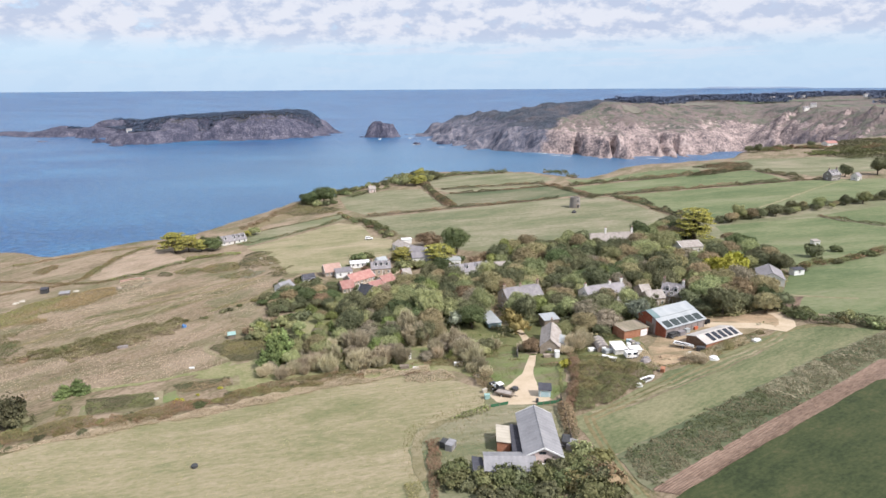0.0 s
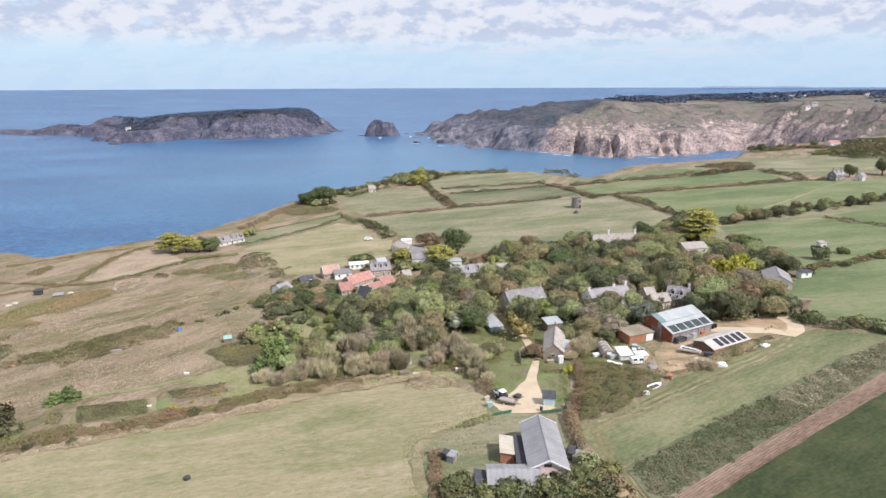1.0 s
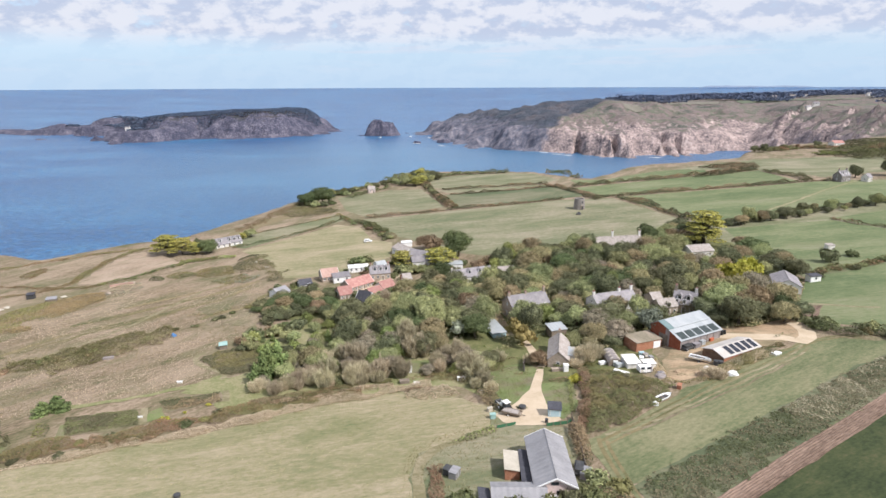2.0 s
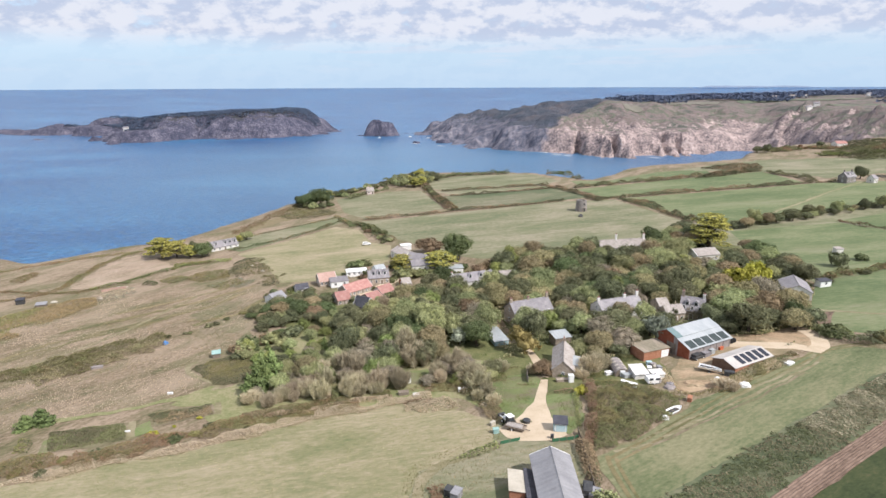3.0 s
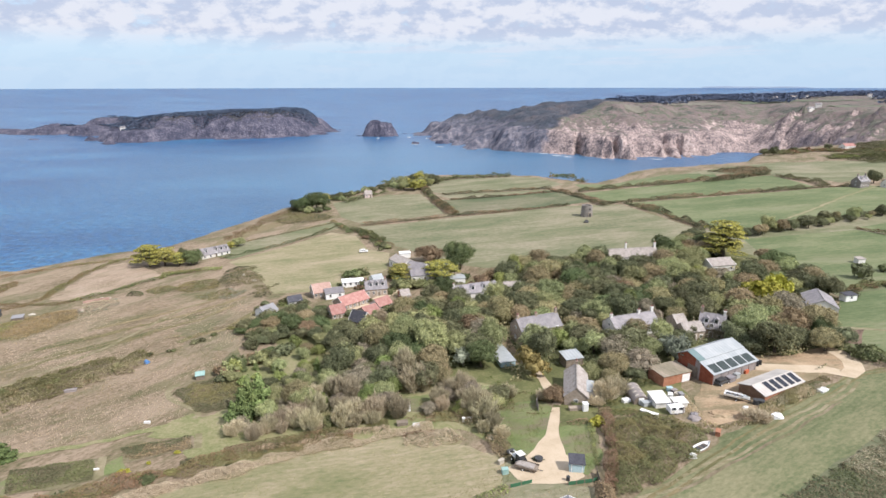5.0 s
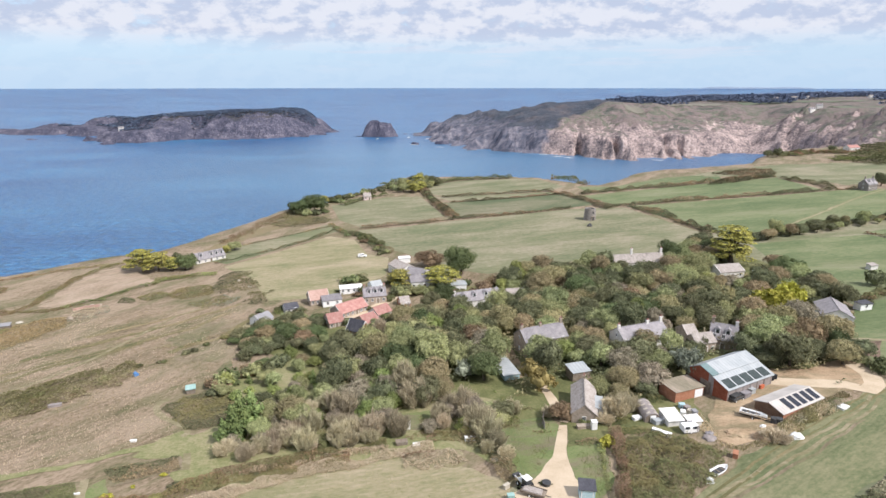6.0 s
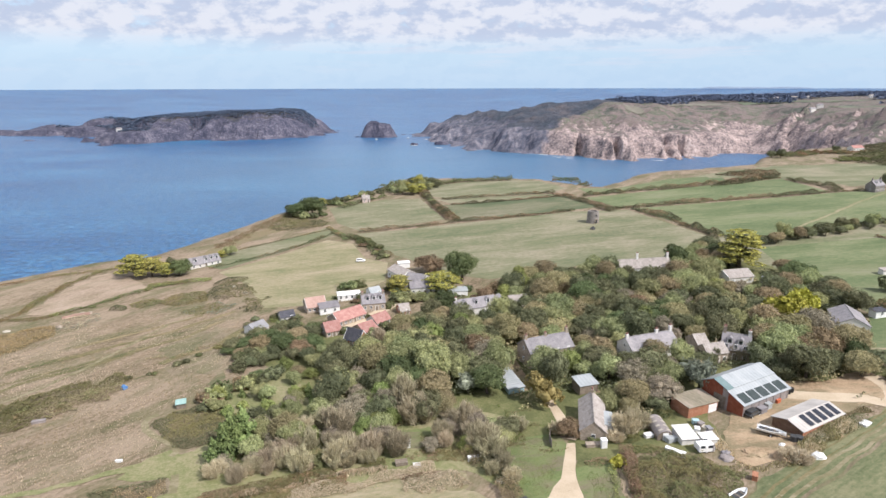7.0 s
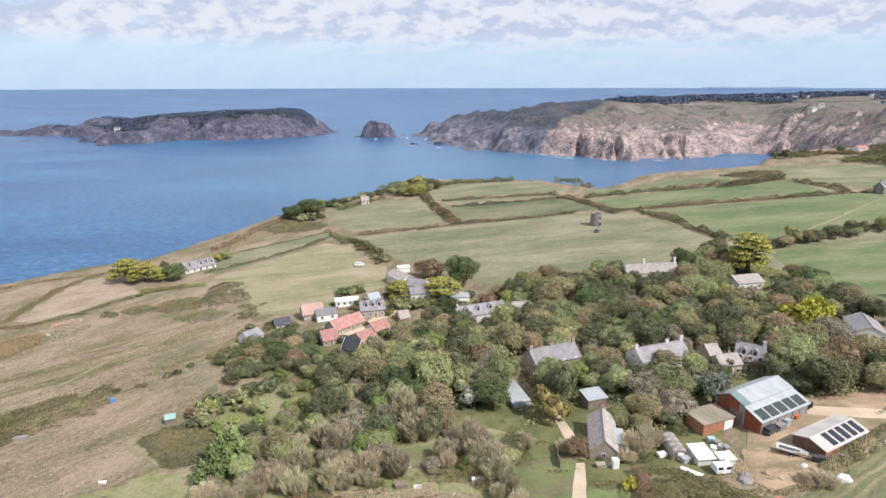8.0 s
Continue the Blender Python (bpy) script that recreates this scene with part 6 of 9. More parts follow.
def make_tree(name, label, leaf, seed, height=7.5, spread=4.0, lobes=11, count=1900, size=0.42, bottom=0.06, kind="round", category="tree"):
    """Tapered trunk with limbs, and a crown of leaf clumps over several uneven lobes."""
    rng = np.random.RandomState(seed)
    rnd = random.Random(seed)
    ob = new(name)
    ob.empty_display_size = 0.5
    tagged(ob, label, category)
    bm = bmesh.new()
    fork = height * (0.32 if kind != "pine" else 0.5)
    lean = (rnd.uniform(-0.4, 0.4), rnd.uniform(-0.4, 0.4))
    taper(bm, (0, 0, -0.6), (lean[0], lean[1], fork), height * 0.045, height * 0.028, 7)
    join = max(bm.verts, key=lambda v: v.co.z).co.copy()
    centres, radii = [], []
    for i in range(lobes):
        a = 2 * math.pi * (i * 0.618 + rnd.random() * 0.15)
        if kind == "layer":
            # flat pads in tiers, reaching out unevenly
            k = (i // 4 * 4 + 1.5) / lobes
            z = height * (0.20 + 0.74 * k) + rnd.uniform(-0.02, 0.02) * height
            r = spread * (1.0 - 0.62 * k ** 1.4) * rnd.uniform(0.3, 0.85)
            if name == "cypress":
                # a flat dome on a short bole
                z = height * (0.30 + 0.62 * k) + rnd.uniform(-0.03, 0.03) * height
                r = spread * math.sqrt(1.04 - k * k) * rnd.uniform(0.35, 0.86)
            c = (r * math.cos(a), r * math.sin(a), z)
            rad = (spread * rnd.uniform(0.24, 0.40), spread * rnd.uniform(0.24, 0.40), height * rnd.uniform(0.03, 0.05))
        elif kind == "cone":
            k = i / lobes
            r = spread * (1 - k) * 0.45
            c = (r * math.cos(a), r * math.sin(a), height * (bottom + (0.95 - bottom) * k))
            rad = (spread * (1 - k * 0.8) * 0.55,) * 2 + (height * 0.16,)
        else:
            # broad overlapping masses that make up one uneven dome
            k = rnd.random()
            r = spread * rnd.uniform(0.30, 0.74) * (1 - 0.45 * k) if i else 0
            c = (r * math.cos(a), r * math.sin(a), height * (bottom + 0.24 + 0.36 * k if i else 0.52))
            w = spread * rnd.uniform(0.26, 0.50)
            rad = (w, w * rnd.uniform(0.85, 1.2), min(w * 0.95, height * 0.32))
        centres.append(c)
        radii.append(rad)
        if i % 2 == 0:
            old = len(bm.verts)
            taper(bm, (lean[0], lean[1], fork * 0.9), (c[0] * 0.8, c[1] * 0.8, c[2]), height * 0.018, height * 0.006, 5)
            bm.verts.ensure_lookup_table()
            min(list(bm.verts)[old:], key=lambda v: (v.co - join).length).co = join
    bmesh.ops.remove_doubles(bm, verts=bm.verts[:], dist=0.0005)
    part("trunk", bm, BARK, ob)
    centres, radii = np.array(centres), np.array(radii)
    share = (radii[:, 0] ** 2) / (radii[:, 0] ** 2).sum()
    if kind in ("layer", "cone"):
        pick = rng.choice(lobes, count, p=share)
        d = rng.normal(size=(count, 3))
        d[:, 2] = np.abs(d[:, 2]) * 0.9 - 0.28
        d /= np.linalg.norm(d, axis=1)[:, None]
        deep = 1.06 - 0.5 * rng.rand(count) ** 2.2 + np.where(rng.rand(count) < 0.16, 0.28 * rng.rand(count), 0)
        p = centres[pick] + d * radii[pick] * deep[:, None]
    else:
        # sprays of leaves all over the dome, of uneven size, with gaps between them
        sprays = max(24, count // 27)
        pick = rng.choice(lobes, sprays * 4, p=share)
        d = rng.normal(size=(sprays * 4, 3))
        d[:, 2] = np.abs(d[:, 2]) * 1.05 - 0.30
        d /= np.linalg.norm(d, axis=1)[:, None]
        c = centres[pick] + d * radii[pick] * rng.uniform(0.84, 1.16, (len(d), 1))
        far = np.min(np.linalg.norm((c[:, None] - centres[None]) / radii[None], axis=2), axis=1)
        outer = np.flatnonzero(far > 0.80)[:sprays]
        which = rng.choice(outer, count)
        reach = spread * (0.055 + 0.06 * rng.rand(sprays * 4))[which][:, None]
        d = d[which]
        off = rng.normal(size=(count, 3)) * reach
        off -= d * (off * d).sum(1)[:, None] * 0.45
        p = c[which] + off
    p[:, 2] = np.maximum(p[:, 2], height * bottom * 0.6)
    v, f = leaf_quads(p, size * rng.uniform(0.5, 1.5, count), rng, d * 1.15, 0.35)
    cv, cf = core(centres, radii * (0.62 if kind == "layer" else 0.72), rng)
    me = link_mesh("crown", np.concatenate([v, cv]), np.concatenate([f, cf + len(v)]), leaf, False)
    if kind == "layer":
        # undersides and inner masses get dark leaves: shade put into the colour
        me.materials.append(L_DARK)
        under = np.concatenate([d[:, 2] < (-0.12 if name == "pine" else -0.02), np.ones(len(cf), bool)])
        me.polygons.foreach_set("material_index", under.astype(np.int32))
    crown = new("crown", me)
    crown.parent = ob
    return ob


def make_bare(name, label, leaf, seed, height=5.0, spread=3.0, count=5200):
    """A shrub of bare upright twigs with a thin veil of leaves."""
    rng = np.random.RandomState(seed)
    rnd = random.Random(seed)
    ob = new(name)
    tagged(ob, label, "tree")
    bm = bmesh.new()
    ends = []
    for i in range(34):
        a, r = rnd.uniform(0, 6.28), spread * math.sqrt(rnd.random())
        top = (r * math.cos(a), r * math.sin(a), height * rnd.uniform(0.74, 1.0) * (1 - 0.42 * (r / spread) ** 2))
        taper(bm, (top[0] * 0.45, top[1] * 0.45, -0.4), top, 0.08, 0.02, 4)
        ends.append(top)
    part("trunk", bm, PALEBARK, ob)
    ends = np.array(ends)
    k = rng.choice(len(ends), count)
    u = rng.uniform(0.3, 1.05, count)
    p = ends[k] * np.stack([0.45 + 0.55 * u, 0.45 + 0.55 * u, u], 1) + rng.normal(size=(count, 3)) * spread * 0.095
    p[:, 2] = np.maximum(p[:, 2], 0.3)
    way = ends[k] / np.linalg.norm(ends[k], axis=1)[:, None] + np.array((0, 0, 0.6)) + rng.normal(size=(count, 3)) * 0.42
    way /= np.linalg.norm(way, axis=1)[:, None]
    side = np.cross(way, rng.normal(size=(count, 3)))
    side /= np.linalg.norm(side, axis=1)[:, None]
    l, w = rng.uniform(0.25, 0.85, (count, 1)), rng.uniform(0.02, 0.06, (count, 1))
    v = np.stack([p - way * l, p + side * w, p + way * l, p - side * w], 1).reshape(-1, 3)
    f = np.arange(4 * count).reshape(-1, 4)
    crown = new("crown", link_mesh("crown", v, f, leaf, False))
    crown.parent = ob
    return ob


PLANTED = []


def plant(proto, x, y, scale=1.0, tall=1.0, group="", sink=0.1):
    m = Matrix.Translation((x, y, ground(x, y) - sink)) @ Matrix.Rotation(random.uniform(0, 6.28), 4, "Z") @ Matrix.Diagonal((scale * random.uniform(0.88, 1.14), scale * random.uniform(0.82, 1.18), scale * tall, 1))
    if not proto.get("used"):
        proto["used"] = 1
        proto.matrix_world = m
        ob = proto
    else:
        ob = copy_thing(proto, m)
        ob.matrix_basis = m
    if group:
        tagged(ob, group=group)
    PLANTED.append((x, y, scale * 4))
    return ob


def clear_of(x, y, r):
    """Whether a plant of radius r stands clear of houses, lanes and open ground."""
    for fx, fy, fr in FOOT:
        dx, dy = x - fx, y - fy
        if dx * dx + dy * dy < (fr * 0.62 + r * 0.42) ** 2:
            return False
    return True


def scatter(poly, gap, seed, tries=9000):
    """Points at least gap metres apart within an outline."""
    rng = np.random.RandomState(seed)
    a = np.array(poly)
    pts = rng.uniform(a.min(0), a.max(0), (tries, 2))
    pts = pts[inside_distance(list(map(tuple, poly)), pts[:, 0], pts[:, 1]) > 0]
    kept = []
    for p in pts:
        if all((p[0] - q[0]) ** 2 + (p[1] - q[1]) ** 2 > gap * gap for q in kept):
            kept.append(p)
    return kept


T = {
    "green": [make_tree("sycamore_tree", "broad sycamore with a dense mid-green crown", L_GREEN, s, 7.6, 4.2, 12, 5400, 0.27) for s in (1, 2, 3)],
    "dark": [make_tree("holm_oak", "rounded holm oak with a dark green crown", L_DARK, s, 7.2, 4.1, 12, 5400, 0.27) for s in (4, 5, 6)],
    "olive": [make_tree("elm_tree", "broad tree with dull olive late-summer leaves", L_OLIVE, s, 7.4, 4.2, 12, 5400, 0.27) for s in (7, 8)],
    "lime": [make_tree("ash_tree", "leafy tree with a light green crown", L_LIME, s, 6.6, 3.8, 11, 4600, 0.27) for s in (9, 10)],
    "russet": [make_tree("oak_tree", "rounded tree with brown-green fading leaves", L_RUSSET, s, 6.8, 3.8, 11, 4600, 0.27) for s in (25, 26)],
    "bare": [make_bare("shrub", "bare grey-brown shrub with upright twigs", L_BROWN, s) for s in (11, 12, 13)],
    "twiggy": [make_tree("bare_tree", "rounded tree with a dense crown of bare grey-brown twigs", L_TWIG, s, 6.8, 3.9, 13, 5000, 0.25) for s in (41, 42)],
    "orange": [make_tree("autumn_tree", "small tree with orange autumn leaves", L_ORANGE, 14, 5.6, 3.1, 10, 1100)],
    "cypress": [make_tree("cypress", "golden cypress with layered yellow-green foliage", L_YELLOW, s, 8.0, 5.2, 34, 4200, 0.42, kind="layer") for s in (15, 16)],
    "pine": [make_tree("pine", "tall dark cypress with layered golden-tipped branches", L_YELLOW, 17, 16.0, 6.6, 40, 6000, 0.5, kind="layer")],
    "evergreen": [make_tree("evergreen_oak", "broad dark evergreen with a dense crown", L_EVER, s, 7.4, 4.2, 12, 5200, 0.28) for s in (51, 52)],
    "silver": [make_tree("silver_tree", "tree with pale silver-green leaves", L_SILVER, 18, 7.4, 3.6, 11, 1300)],
    "gold": [make_tree("shrub", "rounded shrub with bright golden leaves", L_BRIGHT, 19, 4.2, 3.2, 9, 1100, 0.5, 0.05, category="shrub")],
    "cone": [make_tree("conifer", "bushy bright green conifer", L_VIVID, s, 6.5, 3.0, 9, 1300, 0.45, 0.05, kind="cone") for s in (20, 21)],
    "bush": [make_tree("bush", "low rounded green bush", leaf, s, 2.4, 2.3, 9, 900, 0.30, 0.02, category="bush") for s, leaf in ((22, L_HEDGE), (23, L_DARK), (24, L_HEDGE), (27, L_GREEN))],
    "thorn": [make_tree("thorn_bush", "low spreading bramble bush, olive and rust", leaf, s, 1.8, 2.4, 9, 900, 0.28, 0.02, category="bush") for s, leaf in ((28, L_BRAMBLE), (29, L_SCRUB), (30, L_RUSSET))],
}


def grove(poly, gap, mix, seed, low, high, group):
    """Fills an outline with trees of several kinds, thinned round the houses."""
    rnd = random.Random(seed)
    kinds, weights = zip(*mix)
    for x, y in scatter(poly, gap, seed):
        kind = rnd.choices(kinds, weights)[0]
        s = rnd.uniform(low, high)
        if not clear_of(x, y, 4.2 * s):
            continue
        if any((x - a) ** 2 + (y - b) ** 2 < (0.36 * (c + 4 * s)) ** 2 for a, b, c in PLANTED):
            continue
        plant(rnd.choice(T[kind]), float(x), float(y), s, rnd.uniform(0.74, 1.2), group)


def bush_row(line, gap, low, high, seed, group, kinds=("bush", "bush", "thorn"), wander=2.0, tall=1.0):
    """Bushes of uneven size along a hedge line."""
    rnd = random.Random(seed)
    for (ax, ay), (bx, by) in zip(line, line[1:]):
        n = max(1, round(math.hypot(bx - ax, by - ay) / gap))
        for k in range(n):
            u = (k + rnd.random()) / n
            x, y = ax + (bx - ax) * u + rnd.uniform(-wander, wander), ay + (by - ay) * u + rnd.uniform(-wander, wander)
            if clear_of(x, y, 0.4):
                plant(rnd.choice(T[rnd.choice(kinds)]), x, y, rnd.uniform(low, high), tall * rnd.uniform(0.8, 1.15), group)


# lanes, lawns and yards stay open
for lane, gap in (([(25.6, 151.8), (28.3, 157), (25.5, 160.9), (24.2, 169.6), (23.6, 173.5)], 3.5), ([(16.9, 196.7), (18.1, 188.1), (18.9, 183.5), (20, 176.4)], 3.5), ([(34.4, 198.2), (35.7, 187.5), (35.6, 175.7), (35.4, 167.9)], 2.5), ([(-46, 223), (-39.5, 222.4), (-35.4, 224.4), (-32, 226.5), (-27, 231.1), (-22.3, 241.3), (-18.9, 249.5)], 3.5)):
    for p in lane:
        FOOT.append((*p, gap))
for p in [(15, 147.6), (18.6, 151.7), (15.7, 139.2), (19.1, 142.9), (22.4, 151.2), (12.1, 139.6), (27.2, 134), (30, 137.3), (27.6, 128.8), (25.4, 136.1), (18.7, 128.2), (15.5, 123.9), (22, 123.2)]:
    FOOT.append((*p, 5.0))
for p in [(71.8, 167), (75.6, 163.9), (79.3, 160.9), (87.2, 167.1), (91.9, 166.4), (97.1, 168.2), (102.4, 170), (101.6, 163.9), (59.7, 156.9), (58.4, 148.5), (62.7, 147.8), (63.4, 141.7), (70, 146.8), (55.3, 153.2), (50.2, 152)]:
    FOOT.append((*p, 6.5))
for p in [(10, 165.6), (14.9, 169.1), (17.3, 162.9), (18.5, 155.9), (13.8, 147.6), (-9.8, 156.7), (-5.1, 158.8), (-9, 151.5), (-44.5, 180), (-10, 145.5), (-6.5, 144.5), (3.5, 145), (4, 142.5)]:
    FOOT.append((*p, 5.0))

for p in [(40.5, 150.5), (44, 146.5), (48, 143), (41.5, 156), (47, 156), (38.5, 147)]:
    FOOT.append((*p, 7.0))
for p in [(9, 232), (4, 231), (106, 244), (112, 243), (103, 240)]:
    FOOT.append((*p, 7.0))
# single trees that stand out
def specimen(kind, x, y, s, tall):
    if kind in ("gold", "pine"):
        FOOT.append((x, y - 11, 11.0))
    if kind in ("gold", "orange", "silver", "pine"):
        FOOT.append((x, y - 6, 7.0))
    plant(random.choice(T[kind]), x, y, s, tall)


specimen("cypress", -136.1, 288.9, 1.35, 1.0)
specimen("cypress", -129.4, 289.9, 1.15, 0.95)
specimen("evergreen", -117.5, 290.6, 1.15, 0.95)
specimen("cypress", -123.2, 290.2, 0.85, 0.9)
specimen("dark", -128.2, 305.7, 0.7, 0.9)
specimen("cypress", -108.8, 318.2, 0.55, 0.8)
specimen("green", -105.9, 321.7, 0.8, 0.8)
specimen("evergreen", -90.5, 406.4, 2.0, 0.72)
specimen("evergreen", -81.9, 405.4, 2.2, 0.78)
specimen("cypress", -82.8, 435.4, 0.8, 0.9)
specimen("evergreen", -95.6, 410.2, 1.5, 0.65)
specimen("bush", -92.3, 402.1, 1.7, 0.9)
specimen("bush", -85.9, 398.3, 1.9, 0.9)
specimen("bush", -80.6, 399.1, 1.8, 0.9)
specimen("bush", -76.8, 404.7, 1.5, 0.9)
specimen("dark", -68.4, 444.4, 0.8, 0.9)
specimen("dark", -58.3, 462.5, 0.6, 0.7)
specimen("cypress", -18.4, 260.0, 1.15, 0.75)
specimen("cypress", -2.0, 259.0, 1.5, 0.72)
specimen("evergreen", 6.6, 271.8, 1.9, 0.95)
specimen("russet", -7.6, 283.6, 1.9, 0.7)
specimen("pine", 118.4, 268.9, 1.5, 0.68)
specimen("pine", 116.1, 272.3, 0.7, 0.8)
specimen("evergreen", 127.8, 248.4, 1.25, 0.95)
specimen("evergreen", 133.3, 250.8, 1.0, 0.95)
specimen("gold", 102.6, 209.5, 2.0, 1.25)
specimen("gold", 112.2, 216.5, 1.8, 1.25)
specimen("orange", 22.4, 169.3, 1.5, 1.15)
specimen("silver", 59.9, 169.0, 1.25, 1.1)
specimen("silver", 60.4, 175.1, 0.95, 1.0)
specimen("twiggy", 49.9, 165.5, 1.1, 1.1)
specimen("olive", 42.9, 165.3, 1.0, 1.05)
specimen("green", 25.6, 182.2, 1.3, 0.95)
specimen("evergreen", 9.6, 175.2, 1.15, 0.95)
specimen("silver", 4.5, 175.9, 0.95, 0.9)
specimen("gold", 32.3, 141.1, 0.62, 0.8)
specimen("olive", 55.6, 187.6, 1.15, 0.9)
specimen("green", 61.7, 184.8, 1.1, 0.95)
specimen("dark", 47.1, 179.7, 1.1, 1.0)
specimen("bare", 37.6, 153.4, 1.0, 0.95)
specimen("bare", 34.6, 150.6, 0.7, 0.7)
specimen("russet", 25.2, 154.1, 0.85, 0.85)
specimen("bare", 23.2, 155.4, 0.7, 0.8)
specimen("dark", 12.1, 156.2, 0.75, 0.8)
specimen("bare", 14.8, 158.4, 0.8, 0.75)
specimen("cone", -47.4, 148.9, 1.35, 1.0)
specimen("cone", -46.7, 152.8, 1.45, 1.05)
specimen("cone", -44.7, 154.3, 1.35, 1.1)
specimen("lime", -43.4, 154.6, 0.55, 0.8)
specimen("cone", -48.8, 147.5, 1.1, 0.85)
specimen("bare", 3.3, 158.6, 1.1, 1.1)
specimen("bare", 6.6, 149.8, 1.3, 1.0)
specimen("bare", 8.6, 146.6, 1.15, 0.9)
specimen("bare", 9.6, 142.6, 0.9, 0.8)
specimen("bare", 11.2, 138.4, 0.7, 0.7)
specimen("olive", -3.0, 165.0, 0.9, 1.0)
specimen("twiggy", -22.5, 163.5, 0.95, 1.1)
specimen("dark", -16.2, 163.0, 0.9, 1.05)
specimen("dark", 47.4, 162.4, 0.75, 0.8)
specimen("olive", 40.6, 161.2, 0.75, 0.85)
specimen("dark", 51.6, 165.0, 0.7, 0.9)
specimen("green", 36.8, 165.0, 0.8, 0.8)
specimen("bare", 39.6, 154.8, 1.1, 0.9)
specimen("olive", 26.4, 155.2, 0.62, 0.7)
specimen("bare", 4.8, 153.1, 1.0, 0.9)
specimen("twiggy", -14.2, 166.2, 1.0, 1.1)
specimen("bare", -11.0, 167.3, 1.4, 1.3)
specimen("bare", -7.7, 162.3, 1.3, 1.1)
specimen("dark", -5.8, 163.4, 1.1, 1.0)
specimen("bare", -25.5, 157.7, 1.3, 1.0)
specimen("bare", -28.3, 160.1, 1.1, 0.9)
specimen("bare", -31.3, 151.8, 1.1, 0.9)
specimen("bare", -34.3, 150.1, 1.0, 0.8)
specimen("bare", -20.6, 149.2, 1.1, 0.8)
specimen("bare", -16.7, 148.9, 1.2, 0.85)
specimen("lime", -30.5, 155.9, 0.7, 0.7)
specimen("dark", -19.7, 159.5, 0.7, 0.9)
specimen("dark", -44.1, 218.3, 0.9, 0.6)
specimen("olive", -47.5, 214.3, 1.0, 0.7)
specimen("green", -30.5, 164.9, 0.9, 0.8)
specimen("lime", -38.3, 167.9, 0.75, 0.75)
plant(T["thorn"][1], -98.6, 118.4, 2.3, 1.5)
plant(T["thorn"][1], -95.4, 117.6, 1.5, 1.3)
specimen("cone", -93.8, 131.9, 0.95, 0.5)
specimen("cone", -91.1, 133.2, 1.0, 0.62)
specimen("dark", -23.8, 204.1, 0.8, 0.9)
specimen("bush", -39.4, 265.0, 1.4, 1.0)
specimen("bush", -37.4, 266.1, 1.3, 1.0)
specimen("bush", -35.3, 267.2, 1.2, 1.0)
specimen("bush", -28.2, 233.2, 0.7, 1.0)
specimen("bush", -18.9, 249.5, 1.4, 1.0)
specimen("bush", -16.4, 248.4, 1.5, 1.0)
specimen("bush", -13.6, 249.5, 1.5, 1.0)
specimen("bush", -10.5, 249.6, 1.4, 1.0)
specimen("bush", -8.1, 250.8, 1.3, 1.0)
specimen("bush", -5.4, 252.5, 1.2, 1.0)
specimen("bush", -0.4, 250.0, 1.4, 1.0)
specimen("bush", 2.7, 251.1, 1.4, 1.0)
specimen("bush", 5.5, 249.6, 1.3, 1.0)
specimen("bush", -57.0, 237.7, 0.9, 1.0)
specimen("bush", -52.0, 233.1, 1.0, 1.0)
specimen("bush", -45.1, 222.9, 1.2, 1.0)
specimen("bush", -42.5, 220.0, 1.2, 1.0)
specimen("bush", -60.2, 234.9, 0.9, 1.0)
specimen("bush", -20.9, 243.5, 1.0, 1.0)
specimen("bush", -34.9, 219.3, 1.1, 1.0)
specimen("dark", -33.2, 219.2, 0.5, 0.8)
specimen("bare", -21.3, 207.9, 1.1, 1.1)
specimen("evergreen", -63.0, 209.5, 0.95, 0.55)
specimen("evergreen", -66.5, 206.2, 0.7, 0.5)
specimen("evergreen", -56.6, 212.2, 1.1, 0.6)
specimen("russet", -45.0, 205.0, 1.1, 0.65)
specimen("evergreen", -41.5, 209.0, 0.9, 0.6)
specimen("dark", -52.5, 200.2, 0.7, 0.6)
specimen("dark", -58.5, 200.5, 0.6, 0.55)
specimen("evergreen", -52.5, 188.5, 0.6, 0.6)
specimen("dark", -56.4, 182.5, 0.55, 0.6)
specimen("evergreen", -50.4, 207.2, 1.35, 0.62)
specimen("russet", -57.3, 206.9, 1.4, 0.6)
specimen("olive", -62.1, 203.6, 0.7, 0.55)
specimen("dark", -63.4, 217.8, 0.5, 0.6)
specimen("dark", 293.6, 568.7, 1.1, 0.9)
specimen("dark", 300.7, 566.8, 1.2, 1.1)
specimen("dark", 331.9, 589.4, 0.9, 0.8)
specimen("dark", 373.0, 602.1, 1.0, 0.9)
specimen("dark", 279.9, 408.3, 1.35, 1.0)
specimen("dark", 307.5, 415.1, 1.8, 1.1)
specimen("bush", 153.4, 233.8, 1.8, 1.5)
specimen("bush", 166.4, 240.5, 1.2, 1.0)
specimen("bush", 48.8, 185.5, 1.2, 1.0)

WOOD = [(-31.1, 163.1), (-27.8, 175.7), (-33.8, 190), (-32.1, 198.7), (-27.4, 201.3), (-17.8, 210.2), (-5.5, 234), (17, 254), (38.9, 265.9), (57.2, 265.6), (72.4, 263.3), (92.4, 268.8), (116.5, 294.1), (116.2, 271.8), (130.1, 258.6), (136.6, 251.2), (133.1, 226.4), (124.9, 203.1), (106.1, 172), (93.2, 162.2), (83.5, 170.3), (78.3, 184), (62.8, 176.3), (51, 163.2), (41.6, 149.3), (35.7, 150.6), (37.3, 166.4), (31.9, 174.8), (16.7, 165.8), (12.4, 180), (-0.5, 171), (-14.4, 167), (-27, 159.1)]
